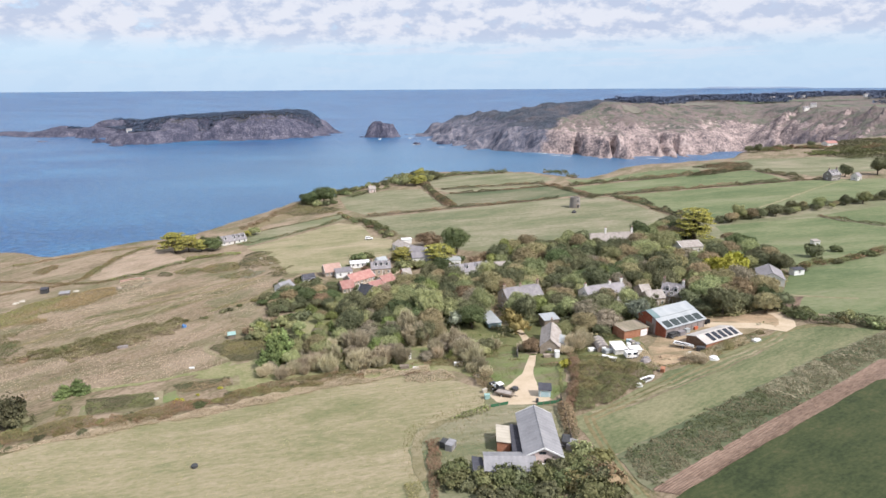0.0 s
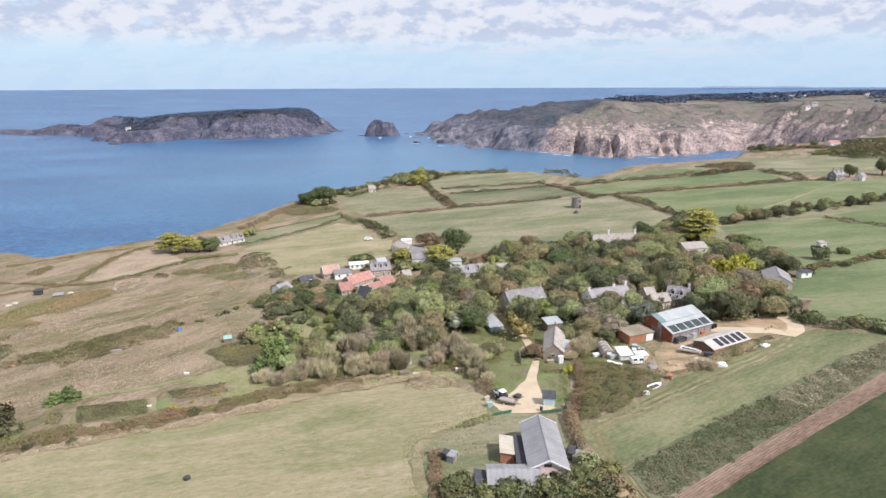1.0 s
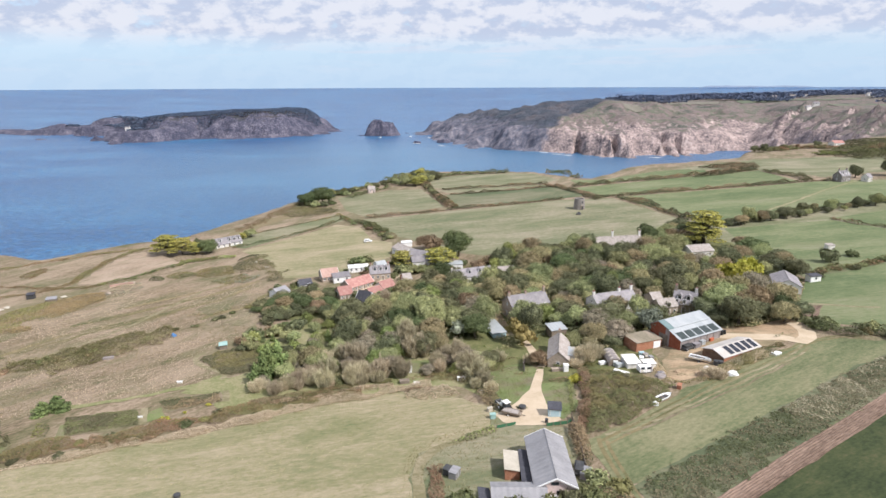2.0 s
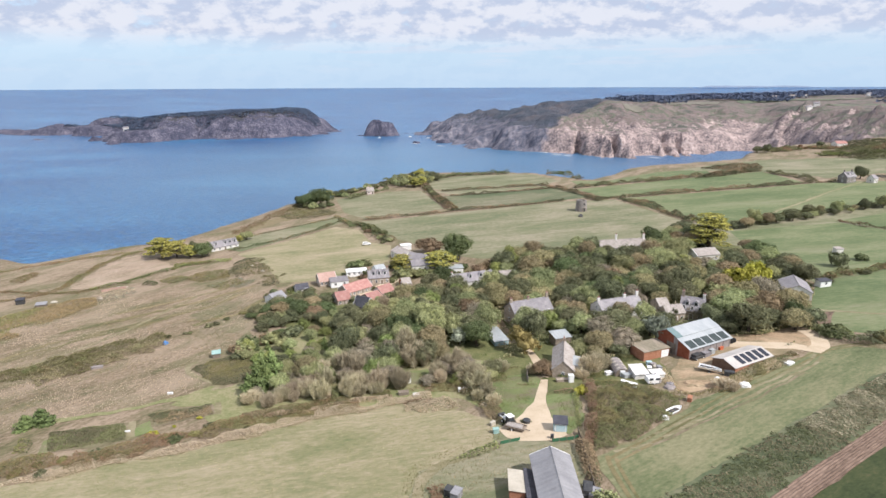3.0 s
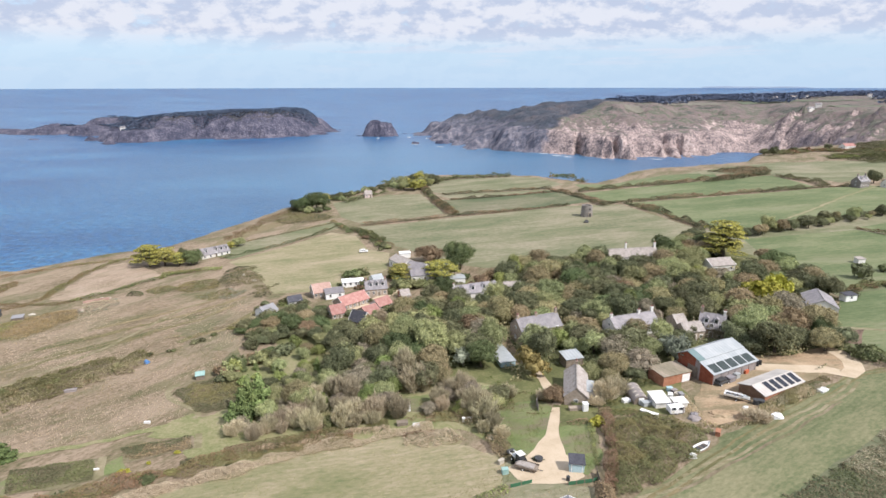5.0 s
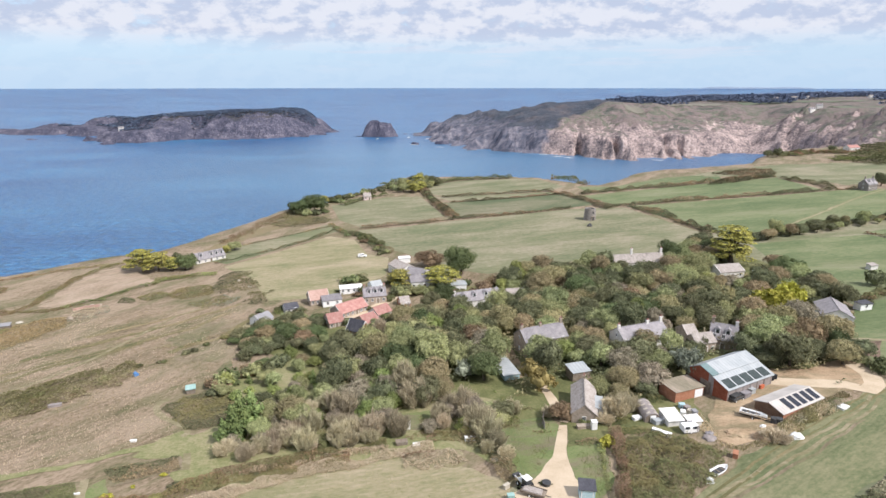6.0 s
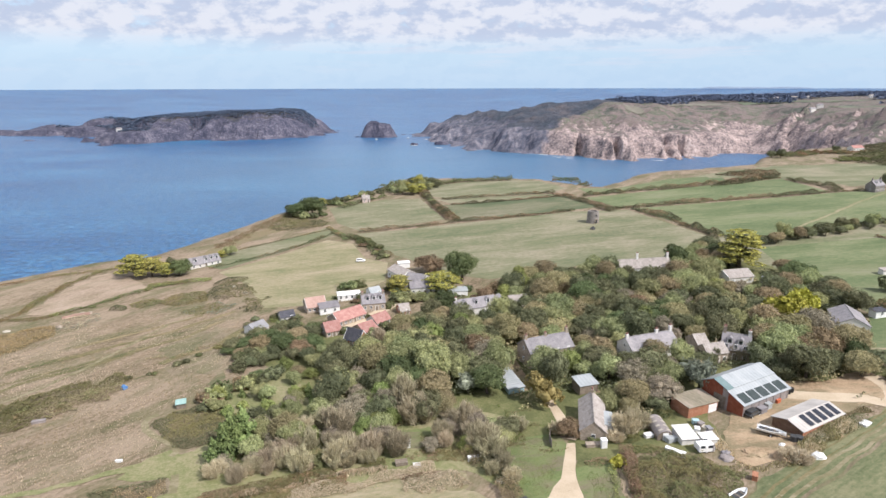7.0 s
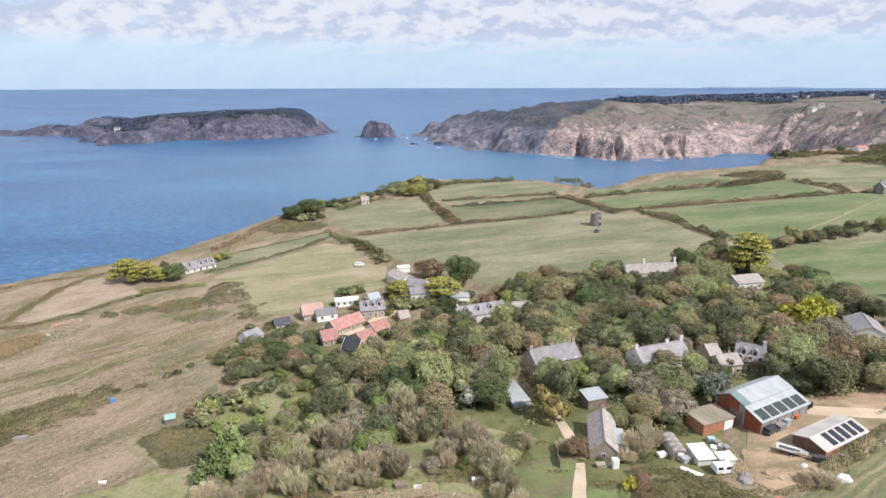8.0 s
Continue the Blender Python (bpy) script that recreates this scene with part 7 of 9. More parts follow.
THICKET = [(-49.1, 143.1), (-48.5, 152.7), (-45.9, 167.9), (-26.7, 156.9), (-14.2, 164.7), (-0.5, 168.6), (11.5, 166.1), (13.2, 147.8), (9, 136.9), (2.6, 145.1), (-9.6, 147.5), (-21.2, 146.5), (-32.2, 144.5), (-40.4, 143)]
grove(WOOD, 4.4, (("green", 5), ("dark", 8), ("evergreen", 1.2), ("olive", 3.6), ("lime", 1.4), ("russet", 0.9), ("twiggy", 0.9)), 61, 0.7, 1.4, "trees of the village wood")
grove([(-49.4, 168.2), (-43.5, 190), (-55.2, 201.4), (-62.9, 218.8), (-49.2, 217.2), (-35.8, 202.3), (-31.8, 189.8), (-30.3, 168.6), (-38.2, 164.8)], 4.6, (("dark", 2.5), ("green", 3), ("olive", 2), ("lime", 0.8), ("twiggy", 1)), 66, 0.42, 0.68, "low trees at the wood's edge")
grove([(-67.8, 205.9), (-66.2, 221.1), (-60.1, 228), (-49.7, 223.3), (-43.5, 205.9), (-48.4, 199.5), (-55.5, 195.8), (-62.6, 198.1)], 3.0, (("dark", 6), ("bare", 0.5)), 67, 0.42, 0.66, "low trees at the wood's edge")
specimen("twiggy", 105.9, 199.8, 1.6, 0.95)
specimen("olive", 98.5, 196.8, 1.3, 1.0)
specimen("twiggy", 96.3, 201.0, 1.3, 0.9)
specimen("russet", 99.1, 184.8, 1.5, 0.95)
specimen("olive", 106.8, 185.5, 1.4, 0.9)
specimen("russet", 92.1, 183.9, 1.3, 0.95)
specimen("olive", 101.6, 173.4, 1.2, 0.8)
specimen("olive", 87.7, 191.4, 1.2, 1.0)
specimen("twiggy", 76.6, 227.0, 1.3, 0.9)
specimen("twiggy", 102.2, 234.2, 1.2, 0.9)
specimen("bare", 73.1, 188.9, 1.0, 0.9)
specimen("bare", 78.3, 187.6, 1.1, 0.9)
specimen("dark", 69.7, 186.5, 0.8, 0.9)
specimen("dark", 82.4, 189.2, 0.8, 0.8)
grove([(-60.7, 172), (-56.6, 181.2), (-49, 189.2), (-41.4, 191.9), (-34.2, 172.8), (-36.7, 161.8), (-44.2, 160), (-51.1, 165.8)], 4.4, (("green", 2), ("lime", 2), ("cone", 1.5), ("dark", 1.5), ("bare", 1)), 68, 0.36, 0.62, "garden shrubs by the meadow")
bush_row([(-42, 142.6), (-37.8, 143.2), (-32.0, 144.4), (-26.9, 145.2), (-19.8, 146.4), (-13, 147.6)], 1.2, 0.5, 1.1, 219, "twiggy shrubs along the thicket's edge", ("bare", "bare", "bare", "bush", "thorn"), 2.0)
for p in [(-46, 138.5), (-42, 138.0), (-39, 140), (-43, 141.5), (-37.8, 141.5), (-32.0, 142.5), (-26.9, 143.2), (-21, 144.3), (-15, 145.5)]:
    FOOT.append((*p, 5.2))
grove(THICKET, 2.9, (("green", 1.6), ("dark", 0.7), ("olive", 1.8), ("bare", 4.5), ("twiggy", 3), ("lime", 1.6)), 62, 0.5, 0.85, "trees of the village thicket")
grove([(4.9, 82.5), (5.5, 89.3), (10, 91.9), (18.1, 91.8), (26.8, 98.7), (29.5, 95.9), (30.1, 91.2), (31.8, 84), (31.6, 80.5)], 1.9, (("bush", 2), ("thorn", 1)), 63, 0.8, 1.6, "shrubs below the barn")
for k, (px, py) in enumerate([(24.4, 94.8), (21.2, 92.8), (17.9, 89.9), (26, 91.8), (27.3, 88.1), (28.3, 84), (15.9, 90.8), (13.5, 90.6), (10.7, 89.4), (7.7, 89), (4.9, 88.2), (21.3, 88.2), (24, 87.1), (17.8, 85.1), (24.9, 83.3), (14.2, 86.2), (11.2, 84.8), (2.6, 93), (2.2, 90.5)]):
    plant(T["bush"][k % 3], px, py, 0.95 + 0.13 * (k % 5), 0.95 + 0.1 * (k % 3), "shrubs below the barn")
grove([(145.4, 304), (165.4, 308.4), (205.2, 325.1), (229.5, 328.5), (258.4, 338.7), (252.4, 330.4), (198.7, 314), (141.7, 295.8)], 5.5, (("dark", 4), ("green", 1), ("olive", 1)), 64, 0.4, 1.1, "trees of the east hedge")
grove([(-42.3, 467.8), (-19.3, 521.2), (-1.6, 490.9), (-21.7, 462.9)], 6.0, (("dark", 2), ("green", 2.4), ("cypress", 0.5)), 65, 0.7, 1.0, "trees by the cliff")


# ---------- hedges and rough growth ----------
def leafy_mesh(name, label, p, z, size, rng, leaf, other, share, lump, seed, category, upright):
    """Leaf clumps, or upright blades, at the given spots, in one or two mixed kinds."""
    at = np.stack([p[:, 0], p[:, 1], z], 1)
    n = len(p)
    if upright:
        a = rng.uniform(0, 6.283, n)
        side = np.stack([np.cos(a), np.sin(a), np.zeros(n)], 1) * (size * rng.uniform(0.25, 0.6, n))[:, None]
        up = np.stack([rng.normal(0, 0.22, n), rng.normal(0, 0.22, n), np.ones(n)], 1) * (size * rng.uniform(1.0, 2.6, n))[:, None]
        low = at - up * 0.5
        v = np.stack([low - side, low + side, at + up * 0.5 + side * 0.3, at + up * 0.5 - side * 0.3], 1).reshape(-1, 3)
        f = np.arange(4 * n).reshape(-1, 4)
    else:
        v, f = leaf_quads(at, size * rng.uniform(0.6, 1.4, n), rng, None, 2.2)
    me = link_mesh(name, v, f, leaf, False)
    if other:
        me.materials.append(other)
        blotch = rough_field(p[:, 0], p[:, 1], lump * 2.2, seed + 2, 3) + rng.normal(size=n) * 0.25
        me.polygons.foreach_set("material_index", (blotch > np.quantile(blotch, 1 - share)).astype(np.int32))
    return tagged(new(name, me), label, category, kind="stuff")


def growth(name, label, poly, height, leaf, density, size, seed, other=None, share=0.35, lump=6.0, category="hedge", ragged=1.2, keep_clear=False, upright=False, coast=False):
    """Low tangled growth over an outline, in lumps of uneven height, edges lower."""
    rng = np.random.RandomState(seed)
    a = np.array(poly)
    n = int(min((a.max(0) - a.min(0)).prod() * density, 400000))
    p = rng.uniform(a.min(0), a.max(0), (n, 2))
    d = inside_distance(list(map(tuple, poly)), p[:, 0], p[:, 1])
    edge = rough_field(p[:, 0], p[:, 1], lump, seed + 1, 3)
    keep = d + ragged * edge > 0
    if keep_clear:
        for fx, fy, fr in FOOT:
            keep &= (p[:, 0] - fx) ** 2 + (p[:, 1] - fy) ** 2 > (fr * 0.6) ** 2
    p, d, edge = p[keep], d[keep], edge[keep]
    top = height * (0.55 + 0.5 * edge + 0.15 * rng.rand(len(p))) * (0.35 + 0.65 * smooth(0, height * 0.9, d))
    z = (plateau if coast else land)(p[:, 0], p[:, 1]) + np.maximum(0.08, top * (1 - 0.6 * rng.rand(len(p)) ** 3))
    return leafy_mesh(name, label, p, z, size, rng, leaf, other, share, lump, seed, category, upright)


def hedge(line, width, height, leaf=None, other=None, size=0.5, density=9.0, seed=0, label="overgrown field hedge of mixed shrubs", share=0.35, name="hedge", upright=False):
    """A strip of growth along a line, humped across, broken into lumps."""
    rng = np.random.RandomState(900 + seed)
    A, B = np.array(line[:-1], float), np.array(line[1:], float)
    long = np.linalg.norm(B - A, axis=1)
    n = int(long.sum() * width * density * 1.5)
    k = rng.choice(len(long), n, p=long / long.sum())
    way = (B - A) / long[:, None]
    off = rng.uniform(-1, 1, n)
    side = np.stack([-way[:, 1], way[:, 0]], 1)[k]
    p = A[k] + (B - A)[k] * rng.rand(n, 1) + side * (off * width / 2)[:, None]
    p += 0.16 * width * np.stack([rough_field(p[:, 0], p[:, 1], 17, 700 + seed, 2), rough_field(p[:, 0], p[:, 1], 17, 800 + seed, 2)], 1)
    lump = rough_field(p[:, 0], p[:, 1], 4.5, 300 + seed, 3)
    keep = np.abs(off) < 0.72 + 0.45 * lump
    p, off, lump = p[keep], off[keep], lump[keep]
    top = height * np.maximum(0.12, 0.62 + 0.6 * lump) * np.sqrt(np.clip(1.1 - off * off, 0.05, 1))
    z = land(p[:, 0], p[:, 1]) + np.maximum(0.05, top * (1 - 0.7 * rng.rand(len(p)) ** 3))
    return leafy_mesh(name, label, p, z, size * 0.85, rng, leaf or L_HEDGE, other, share, 5.5, 500 + seed, "hedge", upright)


hedge([(-96.7, 107.3), (-94.2, 110.4), (-85.1, 115), (-71.3, 119.7), (-61.2, 126.2), (-47, 132.7), (-32.5, 137.9), (-21.3, 141.1)], 7.5, 1.3, L_BRAMBLE, L_RUST, 0.26, 32, 1, "bracken and bramble bank along the hay field", 0.38)
hedge([(-47, 134.4), (-39, 136.6), (-32.5, 139.4), (-21.3, 142.4), (-14, 144)], 4.6, 1.2, L_BRAMBLE, L_RUSSET, 0.26, 30, 50, "olive undergrowth between the thicket and the hay field", 0.35)
hedge([(-94.7, 104.8), (-91.7, 107), (-82.7, 111.3), (-67.7, 117.6), (-50.7, 123.6), (-39.3, 130.6), (-26.5, 136.7), (-12.3, 141), (-3.4, 142.4)], 5.2, 1.0, L_STRAW, None, 0.22, 56, 2, "fringe of tall bleached grass", name="grass_fringe")
growth("meadow_hedge", "wide overgrown bank of olive brambles and gorse", [(-130.5, 159), (-126.1, 164.8), (-119.5, 167.9), (-114.8, 174.7), (-108.5, 179.7), (-104.1, 185.7), (-95.4, 190), (-91.6, 194.8), (-86.7, 186.4), (-89, 178.1), (-95.5, 172.5), (-100.4, 165.1), (-103.6, 158.9), (-106.9, 156.2), (-113.9, 160.5), (-121.7, 159.6), (-132, 148)], 1.5, L_OLIVE, 24, 0.3, 3, L_BRAMBLE, 0.6, 3.0, "hedge", 2.0)
hedge([(-90.2, 203.7), (-85, 203.9), (-81, 204.1), (-76.1, 211.3), (-69, 216)], 2.6, 0.8, L_RUSSET, L_HEDGE, 0.34, 9, 4, "sparse line of bramble clumps")
hedge([(-145.3, 243.5), (-137.4, 251.2), (-130.6, 261.1), (-127.2, 265.4), (-120.2, 274.3), (-110, 281)], 3.4, 1.1, L_HEDGE, L_BRAMBLE, 0.4, 14, 7, "low field hedge of gorse and bramble")
growth("gorse", "low dark clump of gorse", [(-126.2, 247.8), (-125.9, 253.7), (-121.6, 252.6), (-119.7, 246.6)], 1.4, L_HEDGE, 16, 0.36, 8, L_SCRUB, 0.4, 3.0, "gorse")
growth("gorse", "low olive gorse along an old field bank", [(-121.5, 252.5), (-115.4, 262.5), (-107.8, 254.7), (-113.8, 249.3)], 1.0, L_BRAMBLE, 12, 0.36, 181, L_HEDGE, 0.45, 4.0, "gorse")
growth("gorse", "low green scrub below the cliff house", [(-112.4, 255.1), (-110.7, 263.9), (-97.2, 267.3), (-91.5, 254.9), (-102.4, 249.1)], 1.0, L_BRAMBLE, 12, 0.36, 182, L_HEDGE, 0.35, 4.0, "gorse")
growth("gorse", "dark olive gorse bank beside a field wall", [(-97.1, 260.8), (-97.1, 282), (-89, 285.3), (-68.8, 252.4), (-67.9, 242.1), (-80.9, 255.5)], 0.9, L_BRAMBLE, 9, 0.36, 183, L_SCRUB, 0.5, 6.0, "gorse", 4.5)
growth("gorse", "grey-green scrub in the meadow corner", [(-99.1, 243.8), (-95.8, 248.4), (-87.7, 254.5), (-79.3, 251.8), (-79.3, 245.1), (-90, 238.9)], 0.7, L_BRAMBLE, 9, 0.36, 184, L_SILVER, 0.35, 4.0, "gorse")
hedge([(-124.5, 275.6), (-112, 279.5), (-100.9, 283.9)], 5.0, 1.1, L_BRAMBLE, L_LIME, 0.42, 12, 9, "bright green scrub beside golden cypresses")
hedge([(-107.6, 298.1), (-83.7, 321.7), (-71.2, 338.8), (-60.4, 359.6)], 2.6, 1.2, L_HEDGE, L_RUST, 0.5, 9, 10)
hedge([(-48.9, 347), (-38.6, 331), (-28.3, 306.1)], 8.0, 2.4, L_HEDGE, L_RUST, 0.55, 8, 11)
hedge([(-66, 371.8), (-57.5, 354.4), (-50.8, 341.4)], 5.0, 1.4, L_HEDGE, L_RUST, 0.55, 8, 12)
hedge([(-46.9, 358.9), (-22.7, 365.7), (6.1, 373.2)], 5.4, 2.1, L_SCRUB, L_RUSSET, 0.6, 8, 13, share=0.45)
hedge([(-17.9, 483.8), (-5.5, 422.9), (6.1, 378.5)], 8.1, 2.8, L_SCRUB, L_RUSSET, 0.65, 7, 14, share=0.45)
hedge([(6.1, 374.9), (43.2, 380.2), (78.3, 389.7)], 5.4, 1.8, L_SCRUB, L_RUSSET, 0.6, 8, 15, share=0.45)
hedge([(4.8, 422.5), (48.4, 428.6), (85.1, 436.4)], 5.4, 1.8, L_SCRUB, L_RUSSET, 0.65, 7, 16, share=0.45)
hedge([(-1.5, 442.6), (37.4, 446.4), (74.2, 447.6)], 5.4, 1.8, L_SCRUB, L_RUSSET, 0.65, 7, 17, share=0.45)
hedge([(74.2, 447.6), (83.4, 427.2), (95, 396.8), (99.2, 379.6)], 6.8, 2.2, L_SCRUB, L_RUSSET, 0.65, 7, 18, share=0.45)
hedge([(93.2, 428.8), (125.3, 437.4), (168.6, 441.2), (202.1, 450.4), (239.6, 456.6)], 8.1, 2.8, L_SCRUB, L_RUSSET, 0.75, 6, 19, share=0.45)
hedge([(96.8, 388.2), (150.8, 392.2), (207.7, 393.2), (256.1, 398.4)], 6.8, 2.3, L_SCRUB, L_RUSSET, 0.7, 6, 20, share=0.45)
hedge([(112.9, 385.1), (123.8, 356), (127.9, 333.9), (132.6, 315.3)], 8.1, 2.5, L_SCRUB, L_RUSSET, 0.65, 8, 21, share=0.45)
growth("hedge", "broad dark thicket at a corner of the fields", [(177.3, 433.6), (203, 438), (232, 452), (247.3, 468.4), (247.9, 484.2), (224.5, 489.2), (203.5, 482.3), (219.4, 466.6), (200, 452)], 3.4, L_SCRUB, 4.5, 0.8, 22, L_RUSSET, 0.4, 8.0)
hedge([(238.6, 446), (242.5, 422.2), (245.7, 400.2)], 8.0, 2.6, L_DARK, L_HEDGE, 0.75, 6, 23)
hedge([(144.8, 302.8), (176.5, 312.5), (203, 321.4), (256.3, 335.9)], 9.0, 3.2, L_HEDGE, L_DARK, 0.55, 12, 24)
hedge([(198.3, 303.4), (204.6, 290.6), (215.4, 278.8)], 4.0, 1.6, L_HEDGE, L_RUST, 0.55, 8, 25)
hedge([(136, 217.7), (149.2, 223.4), (163.1, 227.6), (184.6, 236.2)], 5.5, 2.0, L_HEDGE, L_RUST, 0.5, 9, 26)
hedge([(106.3, 169.3), (113.5, 165.6), (119.6, 162.1), (130.4, 154.6)], 9.0, 2.6, L_HEDGE, L_DARK, 0.5, 12, 27)
hedge([(27.9, 118.2), (27.4, 111.6), (26.8, 101.2), (27.6, 93.2)], 4.0, 1.7, L_RUSSET, L_SCRUB, 0.32, 24, 28, "rusty bracken bank beside a fence")
hedge([(-5.6, 90.9), (-4.8, 87.3), (-4.1, 83.3)], 3.2, 1.0, L_BRAMBLE, L_OLIVE, 0.26, 22, 29, "bramble clump at the field corner")
hedge([(-2.3, 105.5), (-2.1, 101.8), (-1.5, 94.6), (-0.9, 88.4), (-0.6, 80)], 3.4, 1.2, L_RUSSET, L_RUST, 0.28, 30, 30, "rusty bracken and dead stalks along the paddock", 0.4)
hedge([(0.3, 114.3), (5.9, 116.3), (10.2, 119.5)], 3.0, 1.0, L_HEDGE, L_LIME, 0.36, 14, 31, "line of garden shrubs")
hedge([(4.2, 148.3), (9.9, 139.8), (11.7, 129)], 6.0, 2.4, L_RUSSET, L_SCRUB, 0.3, 30, 32, "tall bramble bank")
hedge([(-15.8, 489), (8.2, 512.9), (57.5, 512.6)], 12.0, 3.2, L_HEDGE, L_DARK, 0.8, 5, 33)
hedge([(83.8, 493.1), (97, 488.2), (103.2, 462)], 10.0, 3.0, L_HEDGE, L_RUST, 0.8, 5, 34)
hedge([(-67.5, 425.2), (-57.7, 446), (-41.6, 459.9)], 9.0, 2.8, L_HEDGE, L_DARK, 0.7, 6, 35)
hedge([(71.4, 146.6), (78.5, 148.9), (88, 155.4), (91.9, 156.7)], 4.5, 1.0, L_OLIVE, L_STRAW, 0.3, 34, 36, "tall grass and weeds below the shed wall", upright=True)
hedge([(305.2, 575.5), (359.6, 593.8), (393.2, 576.6), (447.6, 600.3)], 20.0, 3.0, L_HEDGE, L_RUST, 1.0, 3.5, 37, "scrub on the neck of land")
hedge([(330.9, 536.3), (370.3, 541.9), (413.5, 553.2)], 14.0, 3.2, L_HEDGE, L_LIME, 1.0, 4, 38, "green scrub on the neck of land")
growth("scrub", "dense thorn scrub of mixed green", [(33.7, 141.3), (42.1, 145.1), (48.7, 141.9), (54.5, 135.5), (46.6, 126.5), (37.1, 118.6), (29.5, 115.8), (29.7, 123.8)], 2.7, L_HEDGE, 60, 0.23, 71, L_BRAMBLE, 0.4, 2.7, "scrub")
hedge([(35.1, 146.4), (32.8, 133.2), (30.2, 123.8), (28.5, 116.8)], 3.6, 2.6, L_RUSSET, L_RUST, 0.25, 44, 39, "rusty edge of a thorn scrub", 0.45)
hedge([(-44.8, 496.5), (-31.6, 518.1), (-16.5, 513.9)], 14.0, 3.5, L_HEDGE, L_GREEN, 0.8, 5, 42, "dense scrub along the cliff")
hedge([(-44.1, 266.8), (-38.4, 270.2), (-33.2, 273.7)], 4.0, 2.2, L_HEDGE, L_OLIVE, 0.45, 10, 43, "garden hedge behind cottages")
hedge([(-21, 249.6), (-15.1, 255.2), (-6.6, 252.4), (-0.4, 250)], 4.5, 2.4, L_GREEN, L_HEDGE, 0.42, 12, 44, "green garden hedge")
hedge([(-61.1, 231.5), (-56.9, 233.6), (-50.8, 228.1)], 4.0, 1.6, L_LIME, L_HEDGE, 0.42, 12, 45, "light green garden shrubs")
hedge([(67.3, 141.3), (75.2, 146.2), (84.4, 151.4)], 6.0, 1.2, L_OLIVE, L_STRAW, 0.3, 34, 47, "weeds and brambles below the shed", upright=True)
hedge([(70.8, 144.4), (76, 146.8), (83.7, 151.2), (89, 154.5)], 3.6, 1.1, L_HEDGE, L_BROWN, 0.24, 26, 194, "long weeds and dead stalks before the panel shed", 0.45, "weeds")
hedge([(-42, 135.4), (-33.1, 137.4), (-27.3, 139.5), (-20.1, 141.3), (-13.2, 142.6)], 2.4, 0.9, L_STRAW, L_BROWN, 0.24, 24, 193, "fringe of tall pale grass along the hay field", 0.4, "tall_grass", True)
growth("brambles", "dark green undergrowth between cottage and sheds", [(35.5, 150), (38, 148.5), (41, 150), (41.2, 157), (46, 157.5), (50, 156.5), (51.5, 160), (46, 164), (38, 164), (35.5, 158)], 1.5, L_HEDGE, 30, 0.26, 195, L_BRAMBLE, 0.35, 2.4, "brambles")
growth("brambles", "olive and rust brambles beside white clutter", [(34, 146.6), (40, 143.8), (46, 142.6), (47.5, 144.2), (43, 146), (38, 148)], 0.9, L_BRAMBLE, 30, 0.24, 196, L_RUSSET, 0.35, 2.0, "brambles")
growth("flower_bed", "brown garden bed with low shrubs", [(25.8, 143.4), (31.6, 144.4), (32, 141.2), (27, 140.2)], 0.6, L_RUSSET, 26, 0.22, 197, L_HEDGE, 0.4, 1.6, "flower bed")
hedge([(31.0, 140), (29.4, 132.5), (28.2, 125.5)], 1.8, 1.1, L_HEDGE, L_LIME, 0.24, 30, 198, "green garden shrubs along a lawn", 0.25)
bush_row([(-129.3, 153.9), (-126.6, 157.8), (-120.8, 163.5), (-111.2, 168), (-102.6, 174.2), (-94, 182.3), (-90.6, 188.4)], 3.4, 0.4, 0.95, 201, "bushes of the meadow hedge", wander=3.6, tall=0.75)
bush_row([(-95.7, 106), (-93.4, 109.2), (-84.2, 113.6), (-70.7, 118.6), (-60.7, 125), (-46.7, 131.7), (-32.4, 137.2), (-21.3, 141.1)], 3.2, 0.4, 0.9, 202, "bushes along the hay field bank", ("bush", "thorn", "thorn"), 2.4, 0.7)
bush_row([(106.3, 169.3), (113.5, 165.6), (119.6, 162.1), (130.4, 154.6)], 3.2, 0.8, 1.4, 203, "bushes of the pasture hedge", wander=3.0)
bush_row([(-145.3, 243.5), (-137.4, 251.2), (-130.6, 261.1), (-120.2, 274.3)], 4.0, 0.3, 0.7, 205, "bushes above the meadow", wander=1.2, tall=0.6)
bush_row([(-48.9, 347), (-38.6, 331), (-28.3, 306.1)], 2.6, 0.7, 1.2, 206, "bushes by the pasture", wander=3.0)
bush_row([(-86.5, 189.8), (-80.5, 197.3), (-72.3, 206.4), (-68.8, 216)], 4.5, 0.4, 0.9, 207, "bramble clumps in the meadow", wander=1.5, tall=0.8)
bush_row([(136, 217.7), (149.2, 223.4), (163.1, 227.6), (184.6, 236.2)], 3.0, 0.6, 1.1, 208, "bushes of the east hedge", wander=2.0)
bush_row([(-17.9, 483.8), (-5.5, 422.9), (6.1, 378.5)], 4.0, 0.8, 1.2, 209, "bushes of the field hedges", wander=2.0)
bush_row([(-61.5, 192.8), (-58.9, 201.5), (-54, 206.7), (-50, 210.4), (-44.8, 217.5)], 2.8, 0.6, 1.4, 210, "shrubs round the hamlet gardens", wander=3.5)
bush_row([(-61.9, 172), (-59.2, 176.7), (-56.6, 181.2), (-52.1, 185.1), (-48.7, 189.2)], 1.9, 0.9, 1.7, 215, "dark hedge shrubs by the meadow", ("bush", "bush", "thorn"), 1.6, 1.1)
